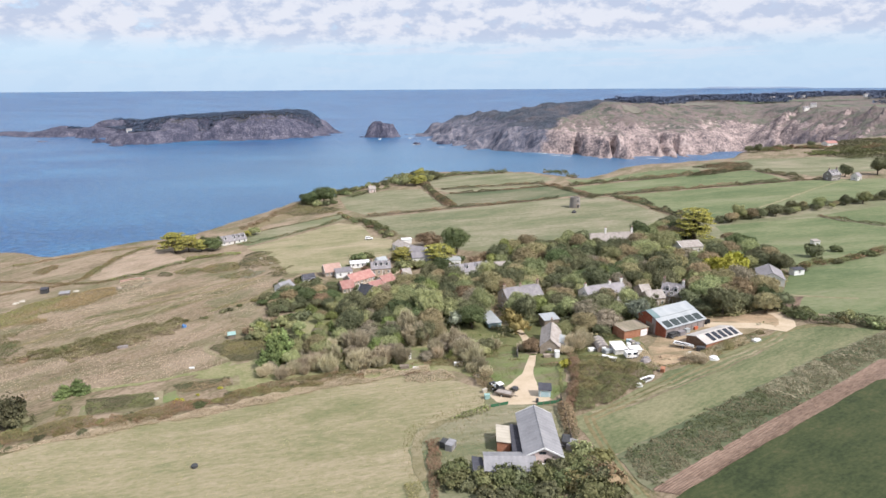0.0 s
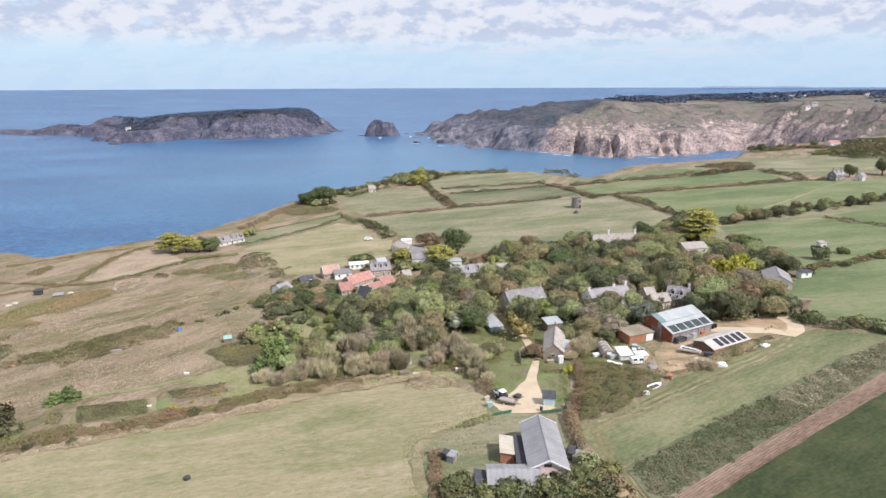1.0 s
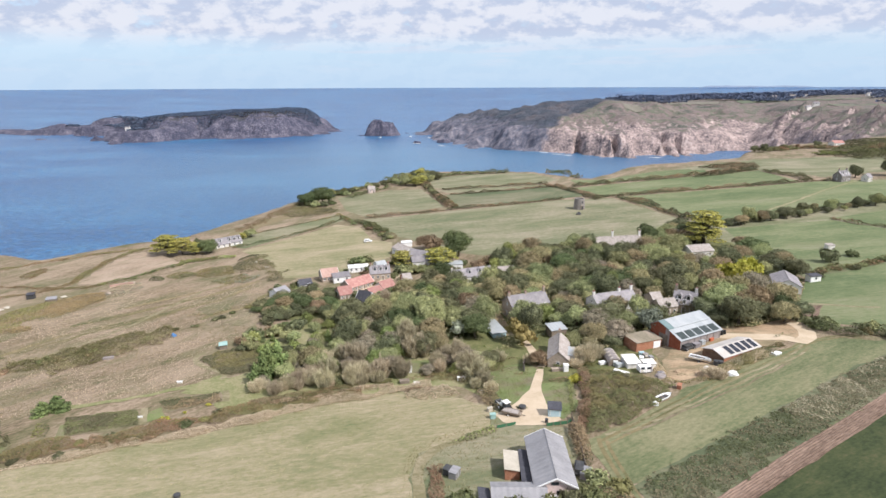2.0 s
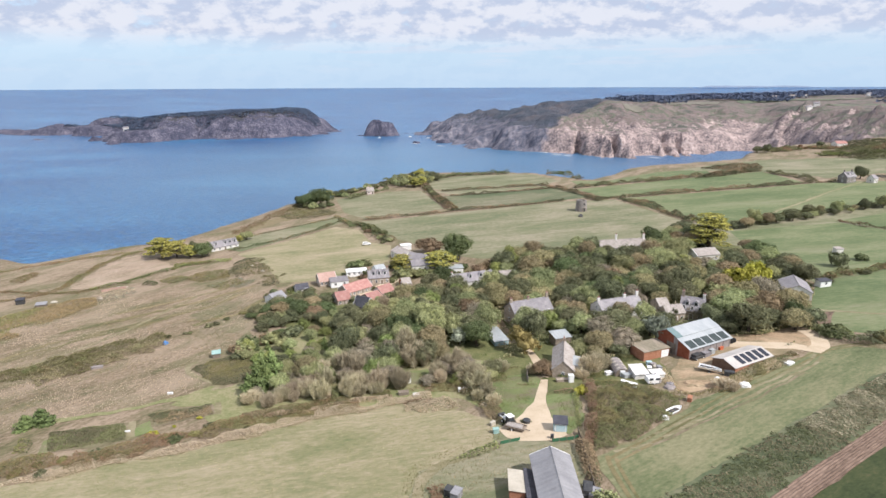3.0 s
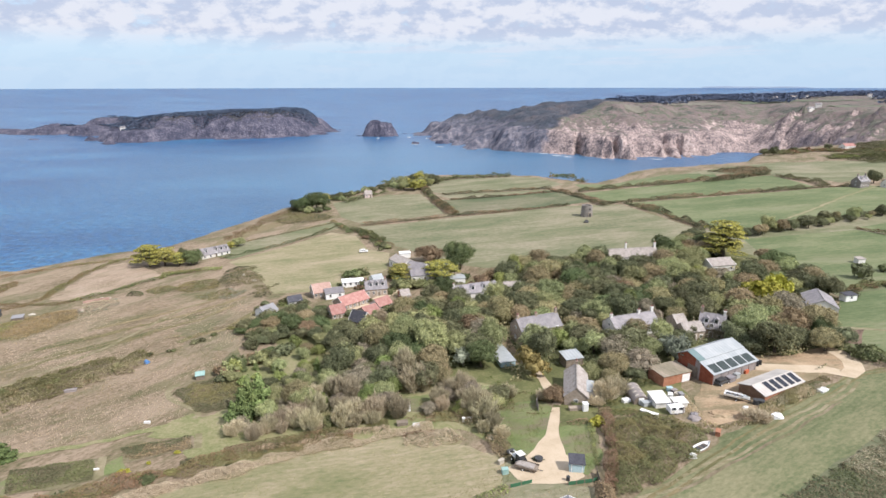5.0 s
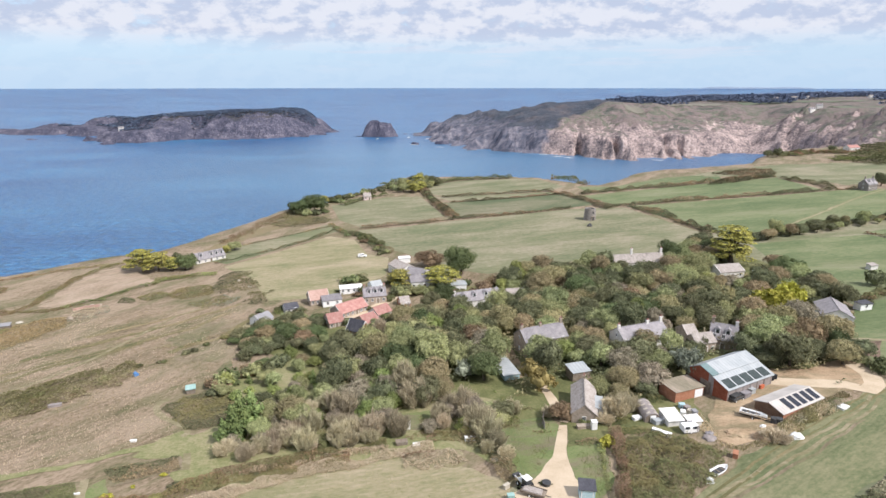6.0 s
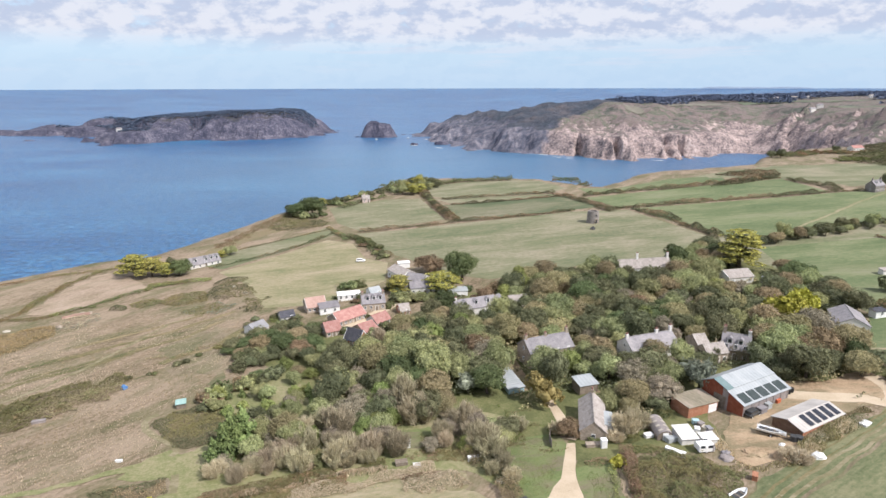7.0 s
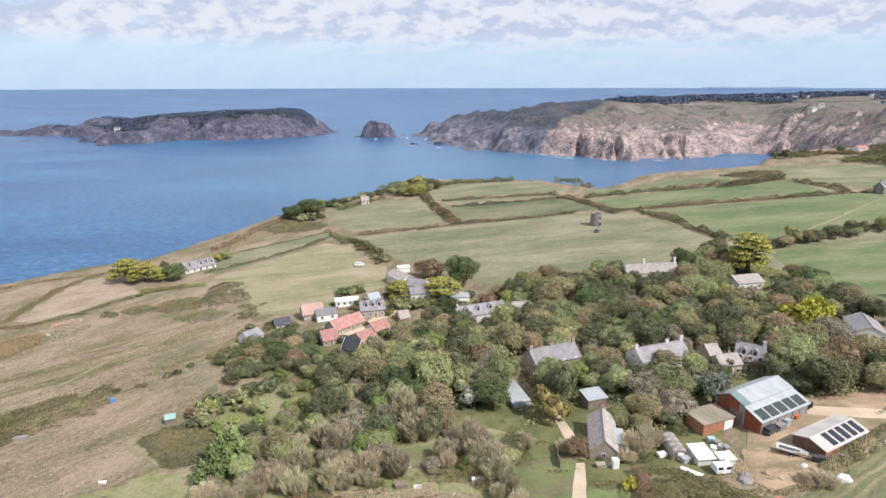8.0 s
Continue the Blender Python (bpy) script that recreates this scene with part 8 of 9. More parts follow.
bush_row([(-77.3, 431.3), (-70.6, 450.2), (-60.2, 463.5), (-49.2, 477.7), (-33.4, 499.6), (-16.1, 523.5)], 4.0, 0.9, 1.9, 216, "shrubs along the cliff top", ("bush",), 5.0, 1.1)
bush_row([(35, 158.5), (39.8, 156.2), (43.6, 150.2)], 1.8, 0.6, 1.3, 217, "shrubs between cottage and yard", ("bush", "thorn"), 1.8)
bush_row([(33.7, 151.7), (38.3, 147.1), (42.5, 143.7)], 1.8, 0.5, 1.0, 218, "shrubs between cottage and yard", ("bush", "thorn", "thorn"), 1.6)
bush_row([(-59.9, 224.2), (-54.7, 228.5), (-47, 227.8), (-42.3, 222.7)], 2.4, 0.6, 1.2, 211, "shrubs round the hamlet gardens", wander=2.5)
bush_row([(-44.5, 260.4), (-37.6, 250.7), (-31.4, 250.2), (-20.9, 247.9), (-11.9, 253.4), (1.7, 252.6)], 2.4, 0.5, 1.1, 212, "shrubs round the hamlet gardens", wander=2.5)
bush_row([(-22.2, 264.6), (-16, 252.3), (-6.7, 257.9), (1.9, 260.5), (8.2, 257.6)], 2.4, 0.6, 1.2, 213, "shrubs round the hamlet gardens", wander=2.5)
bush_row([(-35.7, 222.1), (-30.6, 217.2), (-22.9, 218.9), (-19.1, 225.8)], 2.2, 0.5, 1.1, 214, "shrubs round the hamlet gardens", wander=2.0)
growth("scrub", "green scrub on the neck of land", [(406.1, 631.3), (453.5, 649.1), (498.5, 670.6), (507.2, 655.2), (393.4, 504.3), (343.1, 500.7), (339.8, 530.1)], 2.8, L_SCRUB, 1.5, 1.1, 174, L_HEDGE, 0.4, 12.0, "scrub", 9.0)
hedge([(54.7, 152.5), (54.4, 145.8), (55, 141), (57.4, 137.7), (63.7, 139), (70.1, 142), (78.5, 148.9)], 3.4, 0.4, L_OLIVE, L_STRAW, 0.26, 12, 48, "sparse dry weeds at the yard edge", upright=True, name="weeds")
growth("scrub", "low olive bramble scrub", [(-70.2, 163.2), (-68.1, 170.6), (-61.8, 174.2), (-51.1, 168.3), (-48.5, 164.5), (-52.4, 153.9), (-58.9, 153.1)], 0.7, L_BRAMBLE, 44, 0.24, 72, L_SCRUB, 0.55, 3.0, "scrub")
growth("bracken", "small patch of olive bracken on bleached grass", [(-189.1, 257), (-188.9, 265.9), (-184.4, 269.3), (-179.1, 261.7), (-180.5, 253.1)], 0.4, L_BRAMBLE, 9, 0.4, 171, L_RUST, 0.4, 5.0, "bracken", 2.0, coast=True)
hedge([(-205, 268), (-190, 281), (-172, 292.5), (-158, 300)], 5.0, 0.6, L_RUST, L_BRAMBLE, 0.4, 9, 185, "rusty bracken along the cliff edge", 0.5, "bracken")
hedge([(-186, 222), (-179, 227.3), (-161.3, 236.7), (-157.6, 246.8), (-160.5, 260.6), (-161.5, 279.4), (-157.5, 296.9), (-151.7, 303.6)], 4.4, 0.5, L_RUST, L_BRAMBLE, 0.4, 10, 172, "narrow rusty bracken band across bleached grass", 0.45, "bracken")
hedge([(-205, 245), (-193, 243.9), (-177.6, 243.1), (-163.3, 239.9), (-146.1, 240.6), (-141.6, 245.7)], 4.0, 0.5, L_RUST, L_BRAMBLE, 0.4, 10, 186, "narrow rusty bracken band across bleached grass", 0.35, "bracken")
growth("bracken", "olive and rust bracken slope in the heath", [(-175, 196), (-163.3, 203.4), (-158.3, 214.5), (-150.2, 226.4), (-136.8, 233.6), (-131.4, 228), (-136.5, 211.2), (-146.5, 201.8), (-141.5, 192.8), (-151.9, 187.9), (-165, 182)], 0.6, L_BRAMBLE, 14, 0.34, 173, L_RUST, 0.5, 6.0, "bracken", 2.0)
growth("scrub", "green scrub at the meadow's west end", [(-158, 180), (-148.6, 183.5), (-137, 177.7), (-132.3, 171.6), (-130.5, 159), (-145, 155)], 0.9, L_BRAMBLE, 10, 0.34, 187, L_HEDGE, 0.4, 5.0, "scrub", 3.0)
growth("weeds", "tall green and brown weeds in uneven rows", [(33, 96.2), (38.1, 100.2), (46.0, 105.4), (56.2, 112), (69.1, 120.4), (72, 122), (79, 115.2), (66.4, 107.4), (54.8, 99.6), (45.4, 93.4), (36, 87)], 0.7, L_WEED, 22, 0.28, 73, L_HEDGE, 0.4, 1.4, "weeds")
growth("weeds", "tall straw-coloured weeds in uneven rows", [(69.1, 120.4), (85.0, 130.2), (101.4, 140.8), (122, 152), (170, 160), (165, 146), (108.6, 135), (93.2, 124.4), (79.5, 115.5)], 0.7, L_WEED, 22, 0.28, 76, L_BROWN, 0.5, 1.4, "weeds")
growth("crop", "dark grey-green leafy vegetable plot", [(-86.8, 128.8), (-72.3, 133), (-68.6, 125.9), (-82.3, 121)], 0.6, L_HEDGE, 50, 0.24, 74, L_SCRUB, 0.5, 1.5, "crop", 0.2)
growth("crop", "small dark vegetable plot", [(-89.2, 121), (-91.7, 126.4), (-88.8, 126.8), (-85.9, 120.8)], 0.5, L_BRAMBLE, 26, 0.26, 189, L_SCRUB, 0.4, 2.0, "crop", 0.4)
growth("crop", "overgrown dark brown vegetable plot", [(-69.3, 137.2), (-56.6, 142.4), (-54.2, 137.2), (-64.7, 132.5)], 0.6, L_SCRUB, 40, 0.24, 75, L_RUSSET, 0.5, 1.5, "crop", 0.3)
growth("brambles", "pale dead stalks and brushwood", [(-9.7, 139.7), (-7.8, 135.1), (-1.8, 134.1), (3.7, 136.5), (1.0, 141.3), (-5.8, 141.1)], 1.5, L_STRAW, 34, 0.22, 77, L_RUST, 0.2, 2.0, "brambles")
growth("brambles", "olive brambles at the edge of a glade", [(-9.5, 147), (-3, 150), (3, 149.5), (7, 146), (4, 143.5), (0, 146.2), (-5, 145.8)], 0.9, L_BRAMBLE, 26, 0.25, 78, L_RUSSET, 0.35, 2.0, "brambles")


growth("grass_tufts", "uneven tufts of garden grass and weeds", [(11.9, 153.2), (22.3, 153.9), (22.3, 146.7), (18, 135.9), (13.9, 129.4), (11.4, 130.3)], 0.16, L_LIME, 22, 0.13, 80, L_OLIVE, 0.4, 2.0, "grass", upright=True)
growth("grass_tufts", "uneven tufts of garden grass and weeds", [(26.2, 138.6), (31.7, 140.1), (29.4, 127), (26.1, 124.2), (24.9, 128.2)], 0.16, L_LIME, 22, 0.13, 84, L_OLIVE, 0.4, 2.0, "grass", upright=True)
growth("bracken", "olive bracken band below the cliff-top trees", [(-103.4, 378.6), (-101.1, 412.9), (-78.7, 397.4), (-68.2, 385.6), (-67.2, 372.9), (-83.1, 370.9), (-96.1, 367.2)], 0.45, L_BRAMBLE, 5, 0.45, 175, L_SCRUB, 0.4, 6.0, "bracken", 3.0)
growth("bracken", "rusty bracken along the cliff edge", [(-120.8, 341), (-114.1, 366.4), (-108.6, 391.9), (-101.3, 417.9), (-97.6, 407.6), (-103.1, 378.5), (-110, 353.7), (-114.4, 329.8)], 0.4, L_RUST, 5, 0.45, 176, L_BRAMBLE, 0.3, 6.0, "bracken", 3.0, coast=True)
hedge([(-104.4, 329.9), (-91.5, 342.7), (-79.2, 354.1), (-66, 366.2)], 2.0, 0.8, L_SCRUB, L_RUST, 0.4, 12, 49, "low field bank grown with bracken")
growth("grass_tufts", "tall weeds in the rough garden", [(5.1, 167.1), (16, 169.9), (26.7, 165.8), (26.4, 154.2), (23.9, 147.8), (16.4, 147.2), (6.8, 149)], 0.4, L_OLIVE, 14, 0.24, 83, L_LIME, 0.5, 4.0, "grass", keep_clear=True, upright=True)
growth("undergrowth", "dense dark brambles below the barn", [(4.9, 81.4), (5.5, 88.6), (9.9, 91), (17.9, 90.7), (26.6, 97.9), (29.3, 95.3), (30, 90.8), (31.7, 83.7), (31.3, 79.5)], 1.8, L_SCRUB, 22, 0.3, 79, L_HEDGE, 0.4, 4.0, "undergrowth", keep_clear=True)
growth("undergrowth", "tangled shrubs and brambles under the trees", WOOD, 2.6, L_DARK, 3.2, 0.6, 77, L_OLIVE, 0.4, 8.0, "undergrowth", keep_clear=True)
growth("undergrowth", "rough shrubs and tall weeds between bare trees", THICKET, 0.7, L_BRAMBLE, 16, 0.27, 78, L_OLIVE, 0.5, 5.0, "undergrowth", keep_clear=True)


growth("grass_tufts", "uneven tufts of dry meadow grass", [(-130, 150), (-158, 205), (-128, 232), (-104, 242), (-84, 246), (-68, 226), (-62, 190), (-72, 168), (-60, 150), (-72, 143), (-92, 132), (-104, 128)], 0.26, L_STRAW, 2.6, 0.16, 190, L_OLIVE, 0.5, 7.0, "grass", 2.0, upright=True)
growth("grass_tufts", "short pale stubble tufts in rows", [(-93, 106), (-67.4, 118), (-39.2, 131), (-12.3, 140), (8, 131), (8, 119), (-6, 110), (-8, 96), (-6, 74), (-60, 74), (-92, 96)], 0.14, L_OLIVE, 3.5, 0.13, 191, L_BRAMBLE, 0.3, 5.0, "grass", 1.0, upright=True)
growth("grass_tufts", "rough paddock grass tufts", [(10, 127), (-1, 118), (-8, 110), (-8, 97), (-3, 86), (8, 92), (24, 100), (26, 118), (13, 119)], 0.22, L_OLIVE, 6, 0.15, 192, L_BRAMBLE, 0.4, 4.0, "grass", 1.0, keep_clear=True, upright=True)


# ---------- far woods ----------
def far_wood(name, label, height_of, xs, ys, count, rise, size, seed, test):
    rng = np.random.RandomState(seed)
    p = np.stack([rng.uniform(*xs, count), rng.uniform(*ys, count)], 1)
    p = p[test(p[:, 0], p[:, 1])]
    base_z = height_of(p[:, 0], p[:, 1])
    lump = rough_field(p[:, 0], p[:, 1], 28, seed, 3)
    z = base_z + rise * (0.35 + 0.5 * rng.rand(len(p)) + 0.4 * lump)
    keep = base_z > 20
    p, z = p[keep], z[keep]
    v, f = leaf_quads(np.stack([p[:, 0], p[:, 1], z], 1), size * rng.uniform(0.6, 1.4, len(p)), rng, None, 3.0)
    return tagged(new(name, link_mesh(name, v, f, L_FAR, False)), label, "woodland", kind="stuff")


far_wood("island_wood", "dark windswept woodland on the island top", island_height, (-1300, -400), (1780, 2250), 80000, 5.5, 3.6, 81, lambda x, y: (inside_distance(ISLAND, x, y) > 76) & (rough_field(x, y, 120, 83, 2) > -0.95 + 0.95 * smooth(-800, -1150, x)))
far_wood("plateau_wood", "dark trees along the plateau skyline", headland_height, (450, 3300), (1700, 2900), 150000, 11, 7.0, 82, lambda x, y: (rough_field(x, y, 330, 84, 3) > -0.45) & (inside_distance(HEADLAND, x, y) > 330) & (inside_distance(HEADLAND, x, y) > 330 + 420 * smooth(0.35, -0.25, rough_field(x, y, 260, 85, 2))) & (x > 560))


# ---------- small things ----------
def cyl(bm, p0, p1, r0, r1=None, seg=12):
    taper(bm, p0, p1, r0, r0 if r1 is None else r1, seg)
    return bm


def wheel(parent, x, y, z, r, w):
    bm = bmesh.new()
    cyl(bm, (x, y - w / 2, z), (x, y + w / 2, z), r, seg=16)
    ob = part("wheel", bm, TYRE, parent)
    bm = bmesh.new()
    cyl(bm, (x, y - w / 2 - 0.02, z), (x, y + w / 2 + 0.02, z), r * 0.5, seg=10)
    part("rim", bm, WHITE, ob)


def caravan(label, x, y, yaw, L=5.2, W=2.2, H=2.3, body=None, name="caravan"):
    ob = base(name, x, y, yaw, label, "caravan", clear=2.0)
    bm = bmesh.new()
    prism(bm, [(-W / 2, 0.45), (W / 2, 0.45), (W / 2, H - 0.25), (W / 2 - 0.3, H), (-W / 2 + 0.3, H), (-W / 2, H - 0.25)], -L / 2, L / 2)
    part("body", bm, body or WHITE, ob)
    for s in (-1, 1):
        for u in (-0.28, 0.22):
            part("window", boxes((u * L - 0.5, u * L + 0.5, s * W / 2 - 0.02, s * W / 2 + 0.02, 1.25, 1.85)), PANE, ob)
    part("door", boxes((L * 0.36, L * 0.47, -W / 2 - 0.025, -W / 2 + 0.02, 0.5, 2.0)), GREYBOARD, ob)
    for s in (-1, 1):
        wheel(ob, 0, s * (W / 2 - 0.12), 0.32, 0.32, 0.18)
    part("drawbar", boxes((L / 2, L / 2 + 0.9, -0.06, 0.06, 0.4, 0.5)), DARKMETAL, ob)
    part("skirt", boxes((-L / 2 + 0.2, L / 2 - 0.2, -W / 2 + 0.2, W / 2 - 0.2, 0.05, 0.46)), DARKMETAL, ob)
    return ob


def hull(bm, L, W, H, z0=0.0):
    """A pointed open boat."""
    rows = []
    for k in range(9):
        u = k / 8
        w = W / 2 * (1 - max(0, (u - 0.45) / 0.55) ** 2.2)
        x = -L / 2 + L * u
        lift = 0.25 * H * max(0, u - 0.5) * 2
        rows.append([bm.verts.new((x, yy, zz)) for yy, zz in ((-w, z0 + H + lift), (-w * 0.75, z0 + H * 0.35 + lift), (0, z0 + lift), (w * 0.75, z0 + H * 0.35 + lift), (w, z0 + H + lift), (w * 0.82, z0 + H + lift), (w * 0.5, z0 + H * 0.4 + lift), (-w * 0.5, z0 + H * 0.4 + lift), (-w * 0.82, z0 + H + lift))])
    for a, b in zip(rows, rows[1:]):
        for i in range(9):
            j = (i + 1) % 9
            bm.faces.new((a[i], a[j], b[j], b[i]))
    bm.faces.new(rows[0])
    return bm


def boat(label, x, y, yaw, L=4.6, W=1.8, trailer=False):
    ob = base("boat", x, y, yaw, label, "boat", clear=2.5)
    z = 0.55 if trailer else 0.05
    part("hull", hull(bmesh.new(), L, W, 0.8, z), WHITE, ob)
    # dark sheet across the hull gives the open boat its dark inside
    part("inner_sheet", boxes((-L * 0.42, L * 0.24, -W * 0.37, W * 0.37, z + 0.52, z + 0.58)), DARKMETAL, ob, "dark sheet inside the hull")
    for u in (-0.2, 0.1):
        part("thwart", boxes((L * u - 0.12, L * u + 0.12, -W * 0.42, W * 0.42, z + 0.6, z + 0.66)), TIMBER, ob)
    if trailer:
        part("trailer_frame", boxes((-L / 2, L / 2 + 0.8, -0.5, -0.4, 0.4, 0.52), (-L / 2, L / 2 + 0.8, 0.4, 0.5, 0.4, 0.52), (-0.1, 0.1, -0.9, 0.9, 0.38, 0.5)), DARKMETAL, ob)
        for s in (-1, 1):
            wheel(ob, 0, s * 0.95, 0.32, 0.32, 0.18)
    return ob


def vehicle(label, x, y, yaw, paint, pickup=False, L=4.2):
    ob = base("pickup_truck" if pickup else "car", x, y, yaw, label, "vehicle", clear=2.0)
    W = 1.75
    bm = bmesh.new()
    box(bm, -L / 2, L / 2, -W / 2, W / 2, 0.42, 0.95, 0.08)
    part("body", bm, paint, ob)
    bm = bmesh.new()
    a, b = (0.05, L * 0.32) if pickup else (-L * 0.42, L * 0.2)
    prism(bm, [(-W / 2 + 0.06, 0.95), (W / 2 - 0.06, 0.95), (W / 2 - 0.22, 1.6), (-W / 2 + 0.22, 1.6)], a, b)
    part("cab", bm, paint, ob)
    for s in (-1, 1):
        part("side_window", boxes((a + 0.2, b - 0.2, s * (W / 2 - 0.12) - 0.03, s * (W / 2 - 0.12) + 0.03, 1.05, 1.5)), PANE, ob)
        for u in (-0.31, 0.31):
            wheel(ob, L * u, s * (W / 2 - 0.08), 0.36, 0.36, 0.22)
    part("windscreen", boxes((b - 0.06, b + 0.03, -W / 2 + 0.25, W / 2 - 0.25, 1.02, 1.5)), PANE, ob)
    for s in (-1, 1):
        part("headlight", boxes((L / 2 - 0.02, L / 2 + 0.03, s * 0.6 - 0.15, s * 0.6 + 0.15, 0.65, 0.82)), WHITE, ob)
    if pickup:
        part("load_bed", boxes((-L / 2 + 0.1, 0.0, -W / 2 + 0.12, W / 2 - 0.12, 0.96, 1.02)), DARKMETAL, ob)
    return ob


def tractor(x, y, yaw):
    ob = base("tractor", x, y, yaw, "small white and grey tractor with a loader", "tractor", clear=2)
    part("bonnet", boxes((0.2, 1.7, -0.38, 0.38, 0.75, 1.35), bevel=0.06), PALESHEET, ob)
    part("cab", boxes((-1.1, 0.2, -0.65, 0.65, 0.9, 2.4), bevel=0.08), PANE, ob)
    part("cab_roof", boxes((-1.2, 0.3, -0.72, 0.72, 2.4, 2.55)), WHITE, ob, "white cab roof")
    for s in (-1, 1):
        wheel(ob, -0.7, s * 0.8, 0.75, 0.75, 0.4)
        wheel(ob, 1.25, s * 0.65, 0.45, 0.45, 0.28)
        part("loader_arm", boxes((0.4, 2.4, s * 0.55 - 0.06, s * 0.55 + 0.06, 1.2, 1.36)), WHITE, ob)
    part("bucket", boxes((2.4, 2.95, -0.8, 0.8, 0.9, 1.4)), DARKMETAL, ob)


def flat_trailer(x, y, yaw, load=True):
    ob = base("trailer", x, y, yaw, "brown timber flatbed trailer with a low load", "trailer", clear=2)
    part("bed", boxes((-2.2, 2.2, -1.0, 1.0, 0.7, 0.85)), TIMBER, ob)
    for s in (-1, 1):
        part("side_board", boxes((-2.2, 2.2, s * 1.0 - 0.04, s * 1.0 + 0.04, 0.85, 1.15)), TIMBER, ob)
        wheel(ob, -0.5, s * 0.85, 0.36, 0.36, 0.22)
    part("load", boxes((-1.9, 1.6, -0.8, 0.8, 0.86, 1.2), bevel=0.1), OLDTILE, ob)
    part("drawbar", boxes((2.2, 3.2, -0.06, 0.06, 0.6, 0.7)), DARKMETAL, ob)


def crate(label, x, y, yaw, L, W, H, material, name="crate", slats=True):
    ob = base(name, x, y, yaw, label, name.replace("_", " "), clear=0.8)
    part("body", boxes((-L / 2, L / 2, -W / 2, W / 2, -0.1, H), bevel=0.04), material, ob)
    part("lid", boxes((-L / 2 - 0.05, L / 2 + 0.05, -W / 2 - 0.05, W / 2 + 0.05, H + 0.004, H + 0.07)), material, ob)
    if slats:
        for k in (-0.3, 0.3):
            part("batten", boxes((L * k - 0.05, L * k + 0.05, -W / 2 - 0.05, -W / 2 - 0.004, 0.05, H - 0.05)), TIMBER, ob)
    return ob


def heap(label, x, y, r, h, material, seed, name="heap"):
    """An uneven rounded pile."""
    bm = bmesh.new()
    bmesh.ops.create_icosphere(bm, subdivisions=3, radius=1)
    for v in bm.verts:
        k = 1 + 0.35 * noise.noise(v.co * 1.7 + Vector((seed, 0, 0))) + 0.16 * noise.noise(v.co * 5 + Vector((0, seed, 0)))
        v.co = Vector((v.co.x * r * k, v.co.y * r * 0.8 * k, max(-0.3, v.co.z * h * k)))
    me = bpy.data.meshes.new(name)
    bm.to_mesh(me)
    bm.free()
    me.materials.append(material)
    ob = new(name, me)
    ob.matrix_world = pose(x, y, ground(x, y))
    FOOT.append((x, y, r))
    return tagged(ob, label, name)


def round_thing(name, label, x, y, r, h, material, rim=True):
    ob = base(name, x, y, 0, label, name.replace("_", " "), clear=r)
    bm = bmesh.new()
    cyl(bm, (0, 0, -0.1), (0, 0, h), r, r * 0.97, 16)
    part("body", bm, material, ob)
    if rim:
        bm = bmesh.new()
        cyl(bm, (0, 0, h + 0.004), (0, 0, h + 0.07), r * 1.04, r * 1.04, 16)
        part("rim", bm, DARKMETAL, ob)
    return ob


def fence(label, line, material, gap=2.0, h=1.2, board=True, name="fence"):
    ob = new(name)
    tagged(ob, label, "fence")
    pts = [Vector((*p, ground(*p))) for p in line]
    for a, b in zip(pts, pts[1:]):
        n = max(1, round((b - a).length / gap))
        for k in range(n):
            p, q = a.lerp(b, k / n), a.lerp(b, (k + 1) / n)
            p.z, q.z = ground(p.x, p.y), ground(q.x, q.y)
            turn = math.degrees(math.atan2(q.y - p.y, q.x - p.x))
            post = part("post", boxes((-0.06, 0.06, -0.06, 0.06, -0.4, h)), TIMBER, ob)
            post.matrix_local = pose(p.x, p.y, p.z, 0, 0, turn)
            if board:
                m = p.lerp(q, 0.5)
                s = (q - p).length / 2
                panel = part("panel", boxes((-s, s, -0.02, 0.02, 0.05, h - 0.1)), material, ob)
                slope = math.degrees(math.asin((q.z - p.z) / (q - p).length))
                panel.matrix_local = pose(m.x, m.y, m.z, 0, -slope, turn)
    return ob


# drive and paddock
tractor(13.5, 127.5, 120)
flat_trailer(14.7, 125.2, -25)
round_thing("planter", "dark round planter in the middle of the drive", 17.5, 128.0, 0.8, 0.7, DARKMETAL)
specimen("bush", 17.5, 128.4, 0.45, 0.55)
crate("pale covered machine beside the drive", 10.1, 127.5, 40, 1.3, 0.6, 0.9, OLDSHEET, "machine_cover", False)
crate("pale green water tank beside the drive", 10.5, 124.1, 10, 1.2, 0.9, 1.1, TEAL, "water_tank", False)
fence("low dark green netting fence", [(10.9, 119.4), (15.1, 120.7)], GREENPAINT, 1.8, 0.9)
fence("low dark green netting fence", [(21.4, 119.5), (26, 120.1), (27, 120.6)], GREENPAINT, 1.8, 0.9)
fence("weathered timber garden fence", [(27.4, 122.6), (26.9, 116.9), (26.6, 111.7), (25.9, 104.6), (25.4, 99.3)], TIMBER, 2.0, 1.3)
round_thing("oil_drum", "dark oil drum beside the drive", 21.7, 120.9, 0.35, 0.9, DARKMETAL)
crate("pale covered livestock trailer in rough grass", 1.7, 102.4, 65, 2.2, 1.5, 1.5, GREYSHEET, "covered_trailer")
# dark box added beside the trailer to give it its dark side
crate("dark box added as the trailer's dark side", 0.4, 103.4, 65, 1.6, 1.2, 1.4, DARKMETAL, "hen_house")
round_thing("cattle_trough", "dark round cattle trough in the hay field", -48.0, 99.3, 0.6, 0.55, DARKMETAL)
vehicle("dark car parked beside the barn", 24.4, 102.3, 75, DARKMETAL)
